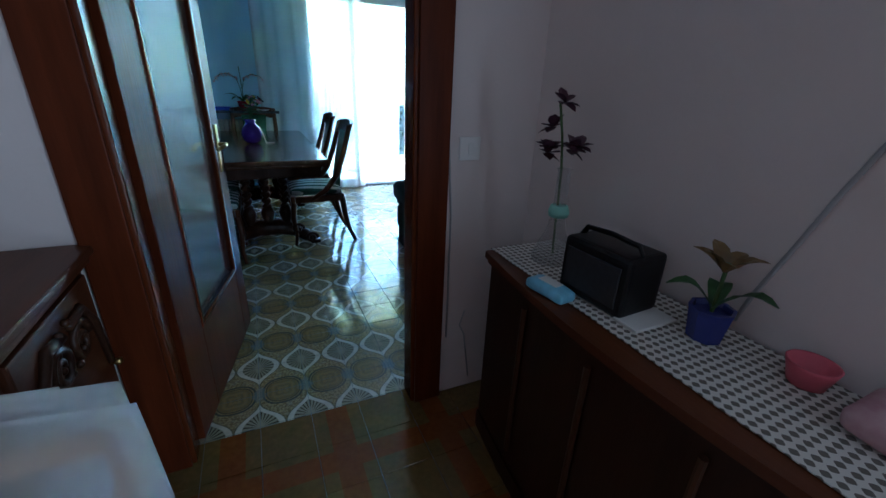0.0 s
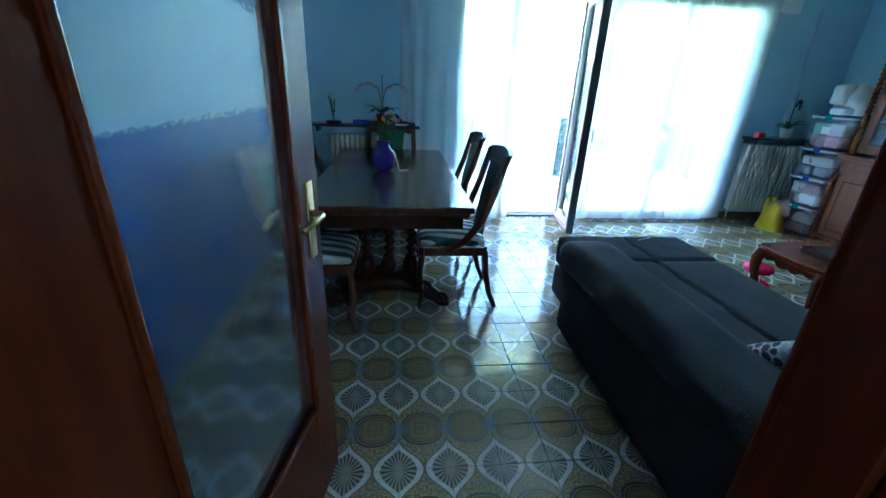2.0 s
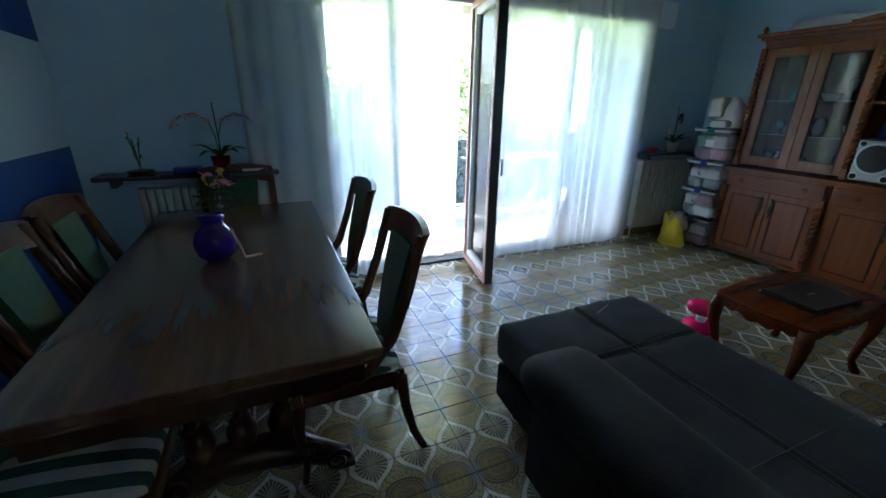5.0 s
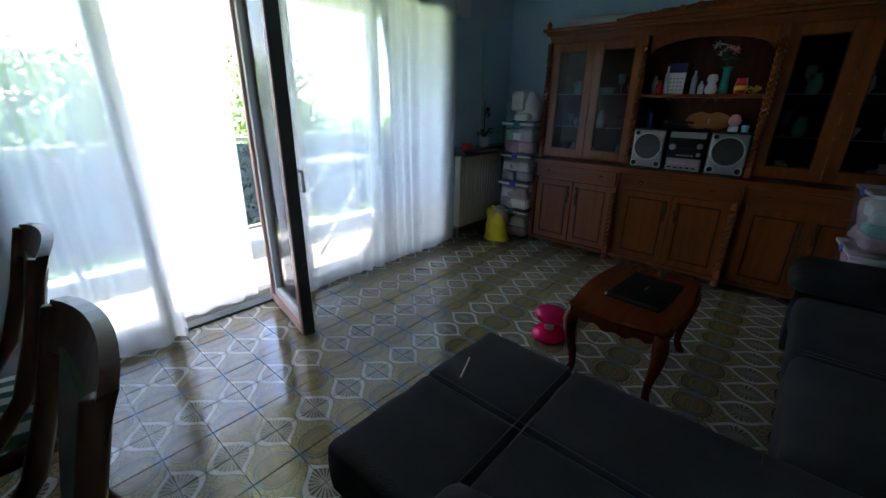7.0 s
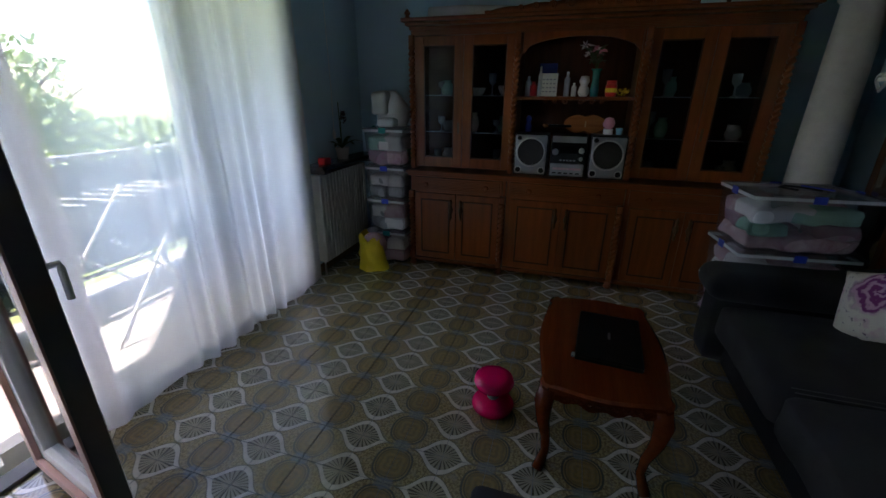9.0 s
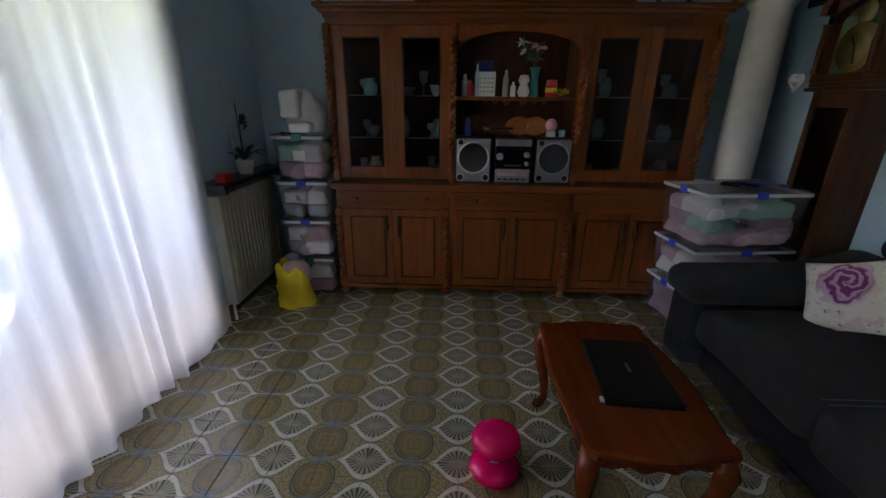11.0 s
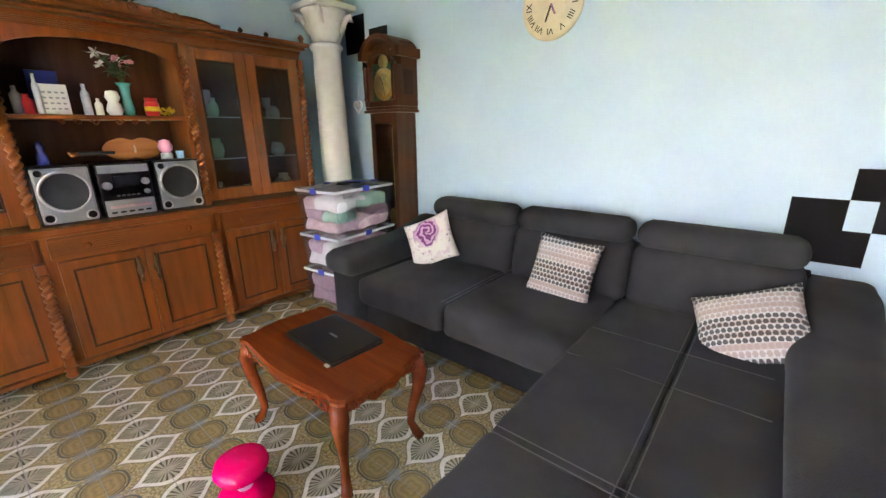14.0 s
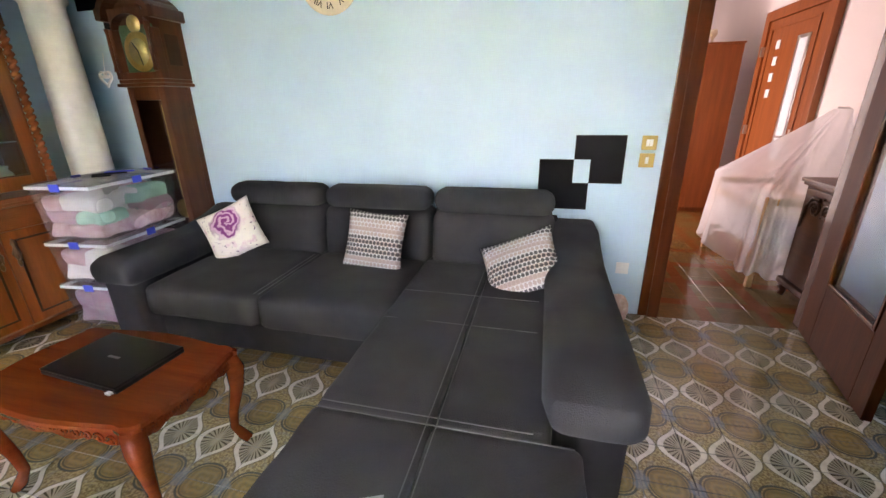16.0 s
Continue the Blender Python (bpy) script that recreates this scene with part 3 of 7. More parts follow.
wall_north = solid("wall_north", [(WX - 0.15, 1.06, NY, NY + 0.28, -0.2, CH), (4.24, EX, NY, NY + 0.28, -0.2, CH), (1.06, 4.24, NY, NY + 0.28, 2.34, CH)], PAINT, "pale blue wall with a wide balcony window")
wall_south = solid("wall_south", [(1.04, EX, SY - 0.035, SY, -0.2, CH), (WX, 0.0, SY - 0.035, SY, -0.2, CH), (0.0, 1.04, SY - 0.035, SY, 2.14, CH)], PAINT, "pale blue wall behind the sofa with a doorway")
wall_hall_north = solid("wall_hall_north", [(1.04, EX, SY - 0.07, SY - 0.035, -0.2, CH), (WX, 0.0, SY - 0.07, SY - 0.035, -0.2, CH), (0.0, 1.04, SY - 0.07, SY - 0.035, 2.14, CH)], PINK, "pinkish white hall side of the doorway wall")
wall_hall_east = solid("wall_hall_east", [(HX1, HX1 + 0.12, HS, SY - 0.07, -0.2, CH)], PINK, "pinkish white painted hall wall")
wall_hall_west = solid("wall_hall_west", [(HX0 - 0.12, HX0, HS, SY - 0.07, -0.2, CH)], PINK, "pinkish white painted hall wall")
wall_hall_south = solid("wall_hall_south", [(HX0 - 0.12, HX1 + 0.12, HS - 0.12, HS, -0.2, CH)], PINK, "pinkish white wall round the entrance door")
baseboard = solid("baseboard", [(4.26, EX, NY - 0.012, NY - 0.001, 0.0, 0.08), (WX, 1.04, NY - 0.012, NY - 0.001, 0.0, 0.08), (1.14, EX, SY + 0.001, SY + 0.012, 0.0, 0.08), (WX + 0.001, WX + 0.012, SY + 0.1, NY - 0.02, 0.0, 0.08)], BASETILE, "low brown glazed skirting tiles along the walls", "baseboard", 0.003)

# doorway and its glazed door
door_1 = thing("door_1", "open dark wood door with a tall pebbled glass pane", "door", kind="structure")
part("door_frame", box(box(B(0.0, 0.075, SY - 0.082, SY + 0.012, 0.0, 2.10, 0.006), 0.91, 1.04, SY - 0.082, SY + 0.012, 0.0, 2.10, 0.006), 0.0, 1.04, SY - 0.082, SY + 0.012, 2.10, 2.17, 0.006), FRAMEWOOD, door_1)
part("architrave", box(box(B(0.925, 1.045, SY - 0.096, SY - 0.083, 0.0, 2.2, 0.004), -0.06, 0.06, SY - 0.096, SY - 0.083, 0.0, 2.2, 0.004), 0.915, 0.985, SY + 0.013, SY + 0.026, 0.0, 2.2, 0.004), DOORWOOD, door_1)
leaf_ob = new("door_leaf", None)
leaf_ob.parent = door_1
leaf_ob.matrix_basis = pose(0.075, SY + 0.02, 0, 0, 0, 79.0)
LW = 0.86
bm = bmesh.new()
box(bm, 0, 0.19, -0.02, 0.02, 0.012, 2.08, 0.003)
box(bm, LW - 0.13, LW, -0.02, 0.02, 0.012, 2.08, 0.003)
box(bm, 0.191, LW - 0.131, -0.02, 0.02, 0.012, 0.40, 0.003)
box(bm, 0.191, LW - 0.131, -0.02, 0.02, 1.95, 2.08, 0.003)
part("stile", bm, DOORWOOD, leaf_ob)
bm = bmesh.new()
for s in (-1, 1):
    y0, y1 = sorted((s * 0.013, s * 0.026))
    box(bm, 0.19, 0.21, y0, y1, 0.40, 1.95, 0.004)
    box(bm, LW - 0.15, LW - 0.13, y0, y1, 0.40, 1.95, 0.004)
    box(bm, 0.21, LW - 0.15, y0, y1, 0.40, 0.42, 0.004)
    box(bm, 0.21, LW - 0.15, y0, y1, 1.93, 1.95, 0.004)
part("glazing_bead", bm, FRAMEWOOD, leaf_ob)
part("glass", B(0.195, LW - 0.135, -0.004, 0.004, 0.405, 1.945), FROST, leaf_ob, "pebbled frosted glass").visible_shadow = False
bm = bmesh.new()
for s in (-1, 1):
    y0, y1 = sorted((s * 0.02, s * 0.026))
    box(bm, LW - 0.085, LW - 0.045, y0, y1, 0.90, 1.12, 0.003)
    tube([(LW - 0.065, s * 0.02, 1.03), (LW - 0.065, s * 0.055, 1.03), (LW - 0.08, s * 0.062, 1.03), (LW - 0.13, s * 0.06, 1.028), (LW - 0.18, s * 0.05, 1.02)], 0.009, 8, bm)
part("door_handle", bm, BRASS, leaf_ob, "brass lever handle", True)

# entrance door in the hall's west wall
door_2 = thing("door_2", "reddish wooden entrance door with a narrow glass strip", "door", kind="structure")
X0 = HX0 + 0.002
part("door_frame", box(box(B(X0, X0 + 0.06, -1.12, -1.02, 0, 2.30, 0.006), X0, X0 + 0.06, 0.05, 0.15, 0, 2.30, 0.006), X0, X0 + 0.06, -1.019, 0.049, 2.20, 2.30, 0.006), HALLWOOD, door_2)
dl = part("door_leaf", B(X0, X0 + 0.04, -1.015, 0.045, 0.01, 2.195, 0.004), HALLWOOD, door_2)
part("leaf_moulding", box(box(B(X0 + 0.041, X0 + 0.052, -0.94, -0.92, 0.15, 2.12, 0.004), X0 + 0.041, X0 + 0.052, -0.09, -0.07, 0.15, 2.12, 0.004), X0 + 0.041, X0 + 0.052, -0.919, -0.091, 2.10, 2.12, 0.004), HALLWOOD, dl)
part("strip_rim", box(box(B(X0 + 0.041, X0 + 0.05, -0.38, -0.345, 0.80, 1.98, 0.003), X0 + 0.041, X0 + 0.05, -0.205, -0.17, 0.80, 1.98, 0.003), X0 + 0.041, X0 + 0.05, -0.344, -0.206, 1.95, 1.98, 0.002), STEEL, dl, "steel rim")
part("glass_strip", B(X0 + 0.041, X0 + 0.046, -0.344, -0.206, 0.80, 1.949), LID, dl, "long frosted glass strip")
for z in (1.42, 1.58, 1.74, 1.90):
    part("glass_square", B(X0 + 0.041, X0 + 0.048, -0.78, -0.70, z, z + 0.085, 0.002), LID, dl)
part("handle_plate", B(X0 + 0.041, X0 + 0.048, -0.13, -0.10, 0.93, 1.12, 0.003), STEEL, dl, "steel plate")
part("door_handle", tube([(X0 + 0.045, -0.115, 1.05), (X0 + 0.10, -0.115, 1.05), (X0 + 0.105, -0.235, 1.045)], 0.009, 8), STEEL, dl)
for z in (0.35, 1.02, 1.85):
    part("hinge", B(X0 + 0.042, X0 + 0.075, -1.05, -1.015, z, z + 0.1, 0.004), STEEL, door_2)

# window, balcony door
window_1 = thing("window_1", "white framed balcony window with an inward open glazed door", "window", kind="structure")
bm = bmesh.new()
FY0, FY1 = NY - 0.02, NY + 0.07
for x0, x1 in ((1.06, 1.13), (1.60, 1.68), (2.36, 2.44), (2.58, 2.68), (4.15, 4.24)):
    box(bm, x0, x1, FY0, FY1, 0.0, 2.34, 0.006)
for x0, x1, z0, z1 in ((1.13, 1.60, 0.0, 0.10), (2.68, 4.15, 0.0, 0.075), (2.44, 2.58, 0.0, 0.10), (1.68, 2.36, 2.25, 2.34), (1.13, 1.60, 2.25, 2.34), (2.68, 4.15, 2.25, 2.34), (3.38, 3.44, 0.076, 2.249)):
    box(bm, x0, x1, FY0, FY1, z0, z1, 0.006)
part("window_frame", bm, UPVC, window_1)
part("threshold", B(1.681, 2.359, FY0, FY1, 0.0, 0.018, 0.004), UPVCDARK, window_1, "low dark aluminium threshold")
part("track", B(2.70, 4.14, NY - 0.06, NY - 0.022, 0.0, 0.035, 0.004), UPVC, window_1)
for k in range(3):
    part("track_slot", B(2.86 + 0.42 * k, 3.16 + 0.42 * k, NY - 0.052, NY - 0.03, 0.036, 0.04), BLACK, window_1)
for x0, x1, z0 in ((1.13, 1.60, 0.10), (2.68, 3.38, 0.075), (3.44, 4.15, 0.075)):
    o = part("pane", B(x0, x1, NY + 0.02, NY + 0.026, z0, 2.25), PANE, window_1)
    o.visible_shadow = False
sash = new("sash")
sash.parent = window_1
sash.matrix_basis = pose(2.35, NY - 0.025, 0, 0, 0, -100.5)
SW = 0.67
bm = bmesh.new()
for x0, x1, z0, z1 in ((0, 0.085, 0.03, 2.22), (SW - 0.085, SW, 0.03, 2.22), (0.085, SW - 0.085, 0.03, 0.13), (0.085, SW - 0.085, 2.13, 2.22)):
    box(bm, x0, x1, -0.03, 0.026, z0, z1, 0.006)
part("sash_frame", bm, UPVC, sash)
bm = bmesh.new()
for x0, x1, z0, z1 in ((0.0, 0.05, 0.03, 2.22), (SW - 0.05, SW, 0.03, 2.22), (0.05, SW - 0.05, 0.03, 0.08), (0.05, SW - 0.05, 2.17, 2.22)):
    box(bm, x0, x1, -0.052, -0.031, z0, z1, 0.003)
part("outer_frame", bm, SASHWOOD, sash, "reddish outer face of the sash")
part("seal", B(SW + 0.001, SW + 0.006, -0.045, 0.02, 0.03, 2.22), UPVCDARK, sash)
o = part("pane", B(0.085, SW - 0.085, -0.005, 0.001, 0.13, 2.13), PANE, sash)
o.visible_shadow = False
part("sash_handle", tube([(SW - 0.04, 0.026, 1.05), (SW - 0.04, 0.06, 1.05), (SW - 0.045, 0.065, 1.03), (SW - 0.05, 0.065, 0.93)], 0.01, 8), UPVC, sash, smooth=True)
shutter_box = tagged(part("shutter_box", B(1.0, 4.55, NY - 0.09, NY - 0.002, 2.20, 2.42, 0.008), UPVC), "long white roller shutter box over the window", "shutter box")
strap = thing("blind_cord", "thin white blind cord with a plastic pull on the wall", "blind cord")
part("cord", tube([(4.86, NY - 0.02, 2.3), (4.85, NY - 0.03, 1.6), (4.84, NY - 0.03, 1.24)], 0.003, 6), WHITEPLASTIC, strap)
part("pull", lathe([(0.004, 0), (0.014, 0.01), (0.016, 0.05), (0.006, 0.085)], 12, (4.84, NY - 0.03, 1.15)), WHITEPLASTIC, strap, smooth=True)


def curtain(x0, x1, z0, z1, y, folds, depth, seed, label, taper=0.0):
    rnd = random.Random(seed)
    ph = [rnd.uniform(0, 6) for _ in range(6)]
    bm = bmesh.new()
    nx, nz = int(folds * 14), 14
    rows = []
    for j in range(nz + 1):
        g = j / nz
        row = []
        for i in range(nx + 1):
            f = i / nx
            x = x0 + (x1 - x0) * f + taper * (1 - g) * (f - 0.5)
            w = math.sin(math.tau * folds * (f + 0.035 * math.sin(9 * f + ph[0]) + 0.014 * math.sin(23 * f + ph[4])) + ph[1] + 0.5 * (1 - g) * math.sin(5 * f + ph[2]))
            d = depth * (0.55 + 0.45 * (1 - g)) * w * (0.55 + 0.3 * math.sin(7 * f + ph[3]) + 0.25 * math.sin(19 * f + ph[5]))
            z = z0 + (z1 - z0) * g + (0.012 * math.sin(17 * f + ph[4]) if j == 0 else 0)
            row.append(bm.verts.new((x + 0.012 * math.sin(13 * f + 3 * g + ph[5]), y + d, z)))
        rows.append(row)
    for a, b in zip(rows, rows[1:]):
        for i in range(nx):
            bm.faces.new((a[i], a[i + 1], b[i + 1], b[i]))
    return tagged(part("curtain", bm, SHEER, smooth=True), label, "curtain", "sheer curtains")


curtain(0.52, 1.70, 0.02, 2.40, NY - 0.115, 10, 0.030, 1, "sheer white curtain gathered beside the balcony window")
curtain(1.62, 2.27, 0.03, 2.40, NY + 0.11, 4, 0.022, 2, "sheer white curtain hanging across the open balcony door")
curtain(2.44, 4.30, 0.03, 2.40, NY - 0.125, 12, 0.034, 3, "sheer white curtain in front of the wide window")

# sockets and switches
def wall_plate(x, y, z, face, w, h, material, label, category, inner):
    o = thing(category.replace(" ", "_"), label, category, (x, y, z), 0 if face > 0 else 180)
    part("plate", B(-w / 2, w / 2, 0.001, 0.009, -h / 2, h / 2, 0.002), material, o)
    for k in range(inner):
        c = (k - (inner - 1) / 2) * 0.02
        part("rocker", B(c - 0.009, c + 0.009, 0.0095, 0.013, -0.02, 0.02, 0.002), WHITEPLASTIC, o)
    return o


wall_plate(1.128, SY, 1.165, 1, 0.085, 0.085, GOLDPLATE, "gold coloured double light switch on pale blue wall", "light switch", 2)
wall_plate(1.130, SY, 1.06, 1, 0.085, 0.085, GOLDPLATE, "gold coloured single light switch on pale blue wall", "light switch", 1)
wall_plate(1.18, SY, 0.34, 1, 0.08, 0.08, WHITEPLASTIC, "white wall socket near the floor by the doorway", "socket", 2)
wall_plate(0.79, NY, 1.14, -1, 0.085, 0.085, WHITEPLASTIC, "cream light switch beside the balcony curtain", "light switch", 1)
wall_plate(1.135, SY - 0.07, 1.115, -1, 0.085, 0.085, WHITEPLASTIC, "white light switch on the hall wall", "light switch", 1)

# black squares on the wall
def sticker(x0, x1, z0, z1):
    return B(x0, x1, SY + 0.002, SY + 0.005, z0, z1)


deco = thing("wall_sticker", "black overlapping square stickers on pale blue wall", "wall sticker", group="black wall stickers")
part("square", box(sticker(1.255, 1.455, 0.91, 1.21), 1.455, 1.555, SY + 0.002, SY + 0.005, 1.06, 1.21), BLACKFILM, deco)
bm = bmesh.new()
box(bm, 1.455, 1.77, SY + 0.002, SY + 0.005, 0.735, 0.91)
box(bm, 1.555, 1.77, SY + 0.002, SY + 0.005, 0.91, 1.06)
part("square", bm, BLACKFILM, deco)
deco2 = thing("wall_sticker", "black overlapping square stickers above the grandfather clock", "wall sticker", group="black wall stickers")
part("square", sticker(5.0, 5.28, 2.12, 2.44), BLACKFILM, deco2)
part("square", sticker(4.70, 4.94, 2.1, 2.30), BLACKFILM, deco2)
part("square", sticker(4.90, 5.06, 1.86, 2.119), BLACKFILM, deco2)

# ---- outside ----
balcony = thing("balcony", "tiled balcony with a dark cloth screened railing", "balcony", kind="structure")
part("slab", B(-0.6, 6.2, NY + 0.28, 7.75, -0.25, -0.03), BALCONYTILE, balcony)
part("upper_slab", B(-0.6, 6.2, NY + 0.281, 7.8, 2.72, 2.95), RENDERWALL, balcony)
part("upper_beam", B(-0.6, 6.2, 7.55, 7.8, 2.46, 2.72), RENDERWALL, balcony)
rail = thing("railing", "grey metal balcony railing with dark cloth and leaf screen", "railing", kind="structure")
part("top_rail", B(-0.6, 6.2, 7.60, 7.65, 1.03, 1.07, 0.006), CABLE, rail)
part("bottom_rail", B(-0.6, 6.2, 7.61, 7.64, 0.08, 0.11, 0.004), CABLE, rail)
for k in range(8):
    part("post", B(-0.5 + 0.95 * k, -0.46 + 0.95 * k, 7.605, 7.645, -0.03, 1.03), CABLE, rail)
part("screen", B(-0.55, 6.15, 7.655, 7.665, 0.12, 1.0), SCREEN, rail, "blue-grey cloth")
rnd = random.Random(5)
bm = bmesh.new()
for k in range(1500):
    c = Vector((rnd.uniform(0.9, 3.1), 7.57 + rnd.uniform(-0.03, 0.02), rnd.uniform(0.15, 0.98)))
    d = Vector((rnd.uniform(-1, 1), rnd.uniform(-0.6, 0.6), rnd.uniform(-1, 1))).normalized()
    leaf(bm, c, c + d * 0.07, 0.018, 0.0, 2)
part("leaf_screen", bm, HEDGE, rail, "artificial ivy leaves on the railing")["kind"] = "stuff"
rack = thing("drying_rack", "folding white drying rack standing on the balcony", "drying rack", (3.45, 6.95, -0.03), 12)
bm = bmesh.new()
for y in (-0.28, 0.28):
    tube([(-0.45, y, 0.0), (0.45, y, 0.86)], 0.012, 6, bm)
    tube([(0.45, y, 0.0), (-0.45, y, 0.86)], 0.012, 6, bm)
part("legs", bm, WHITEPLASTIC, rack)
for k in range(9):
    part("rod", tube([(-0.6 + 0.15 * k, -0.3, 0.87), (-0.6 + 0.15 * k, 0.3, 0.87)], 0.005, 6), WHITEPLASTIC, rack)
sack = tagged(part("laundry_bag", pad(4.0, 4.4, 6.6, 6.95, -0.03, 0.38, 0.14, 0.05, 8, 0.03), CLOTHWHITE, smooth=True), "crumpled white cloth bag on the balcony", "bag")
ground = solid("ground", [(-400, 400, 8.5, 700, -3.4, -3.2)], GRASS, "wide green lawn below the balcony", "ground")


def tree(x, y, h, seed, crown):
    rnd = random.Random(seed)
    t = thing("tree", "tall leafy green tree in bright sun behind the balcony", "tree", (x, y, -3.2), group="trees outside")
    bm = bmesh.new()
    tube([(0, 0, 0), (0.1, 0.05, h * 0.3), (-0.1, 0, h * 0.6), (0, 0.1, h * 0.85)], [0.22, 0.17, 0.12, 0.04], 8, bm)
    for k in range(7):
        a, z = rnd.uniform(0, 6.28), h * rnd.uniform(0.3, 0.7)
        tube([(0, 0, z), (crown * 0.4 * math.cos(a), crown * 0.4 * math.sin(a), z + 0.6), (crown * 0.8 * math.cos(a), crown * 0.8 * math.sin(a), z + 1.3)], [0.08, 0.05, 0.02], 6, bm)
    part("trunk", bm, BARK, t)
    verts, faces = [], []
    for c in range(42):
        a, r = rnd.uniform(0, 6.28), crown * rnd.uniform(0.1, 1.0)
        z = h * rnd.uniform(0.28, 1.0)
        r *= 1.1 - 0.5 * abs(z / h - 0.55)
        for k in range(60):
            p = Vector((r * math.cos(a), r * math.sin(a), z)) + Vector((rnd.gauss(0, 0.42), rnd.gauss(0, 0.42), rnd.gauss(0, 0.35)))
            blade(verts, faces, p, rnd, 0.30, 0.12)
    joined("crown", verts, faces, TREELEAF, t)


def blade(verts, faces, p, rnd, length, width):
    d = Vector((rnd.uniform(-1, 1), rnd.uniform(-1, 1), rnd.uniform(-0.8, 0.6))).normalized()
    s = d.orthogonal().normalized() * width
    n = len(verts)
    verts += [p, p + d * length * 0.5 + s, p + d * length, p + d * length * 0.5 - s]
    faces.append((n, n + 1, n + 2, n + 3))


def joined(name, verts, faces, material, parent):
    me = bpy.data.meshes.new(name)
    me.from_pydata([tuple(v) for v in verts], [], faces)
    me.materials.append(material)
    ob = new(name, me)
    ob.parent = parent
    return ob


for x, y, h, s, c in ((1.8, 22, 6.0, 1, 2.0), (4.6, 23, 5.6, 2, 1.9), (-4.5, 24, 7.5, 3, 2.4), (11.2, 22, 6.5, 5, 2.3)):
    tree(x, y, h, s, c)
far = thing("hedge", "long sunlit hedge far behind the lawn", "hedge")
rnd = random.Random(77)
verts, faces = [], []
for k in range(5000):
    blade(verts, faces, Vector((rnd.uniform(-40, 50), 34 + rnd.gauss(0, 0.8), -3.2 + 3.0 * rnd.random() ** 0.7)), rnd, 0.8, 0.3)
joined("foliage", verts, faces, TREELEAF, far)["kind"] = "stuff"


# ---- dining end ----
def dining_table():
    t = thing("dining_table", "large dark polished wooden dining table with carved trestles", "table")
    x0, x1, y0, y1 = -0.03, 0.89, 3.63, 5.62
    part("tabletop", B(x0, x1, y0, y1, 0.75, 0.785, 0.010, 3), TABLEWOOD, t)
    part("edge_moulding", B(x0 + 0.02, x1 - 0.02, y0 + 0.02, y1 - 0.02, 0.725, 0.749, 0.008), TABLEWOOD, t)
    bm = bmesh.new()
    for a in ((x0 + 0.05, x1 - 0.05, y0 + 0.05, y0 + 0.08), (x0 + 0.05, x1 - 0.05, y1 - 0.08, y1 - 0.05), (x0 + 0.05, x0 + 0.08, y0 + 0.081, y1 - 0.081), (x1 - 0.08, x1 - 0.05, y0 + 0.081, y1 - 0.081)):
        box(bm, *a, 0.65, 0.724, 0.004)
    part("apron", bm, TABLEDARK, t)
    xc = (x0 + x1) / 2
    for y in (4.02, 5.22):
        bm = bmesh.new()
        # scrolled foot
        pts = [(xc - 0.36, y, 0.035), (xc - 0.30, y, 0.06), (xc - 0.2, y, 0.13), (xc - 0.08, y, 0.17), (xc + 0.08, y, 0.17), (xc + 0.2, y, 0.13), (xc + 0.30, y, 0.06), (xc + 0.36, y, 0.035)]
        tube(pts, [0.035, 0.05, 0.06, 0.07, 0.07, 0.06, 0.05, 0.035], 10, bm, 0.9)
        for s in (-1, 1):
            scroll(bm, (xc + s * 0.33, y - 0.05, 0.055), 0.05, 1.4, 0.014, s, "xz")
            scroll(bm, (xc + s * 0.22, y - 0.06, 0.15), 0.05, 1.2, 0.012, s, "xz")
            box(bm, xc + s * 0.36 - 0.04, xc + s * 0.36 + 0.04, y - 0.05, y + 0.05, 0.0, 0.03, 0.006)
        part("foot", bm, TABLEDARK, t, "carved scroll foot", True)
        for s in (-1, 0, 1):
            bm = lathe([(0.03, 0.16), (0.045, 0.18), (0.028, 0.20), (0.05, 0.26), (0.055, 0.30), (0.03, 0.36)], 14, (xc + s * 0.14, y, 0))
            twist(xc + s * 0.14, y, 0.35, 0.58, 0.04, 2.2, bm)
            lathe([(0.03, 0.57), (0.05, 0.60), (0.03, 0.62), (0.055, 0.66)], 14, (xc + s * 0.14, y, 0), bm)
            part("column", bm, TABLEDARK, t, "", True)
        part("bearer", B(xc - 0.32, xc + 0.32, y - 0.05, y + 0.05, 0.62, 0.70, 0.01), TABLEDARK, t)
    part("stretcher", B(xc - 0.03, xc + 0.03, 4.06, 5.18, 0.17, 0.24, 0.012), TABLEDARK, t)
    return t


dining_table()


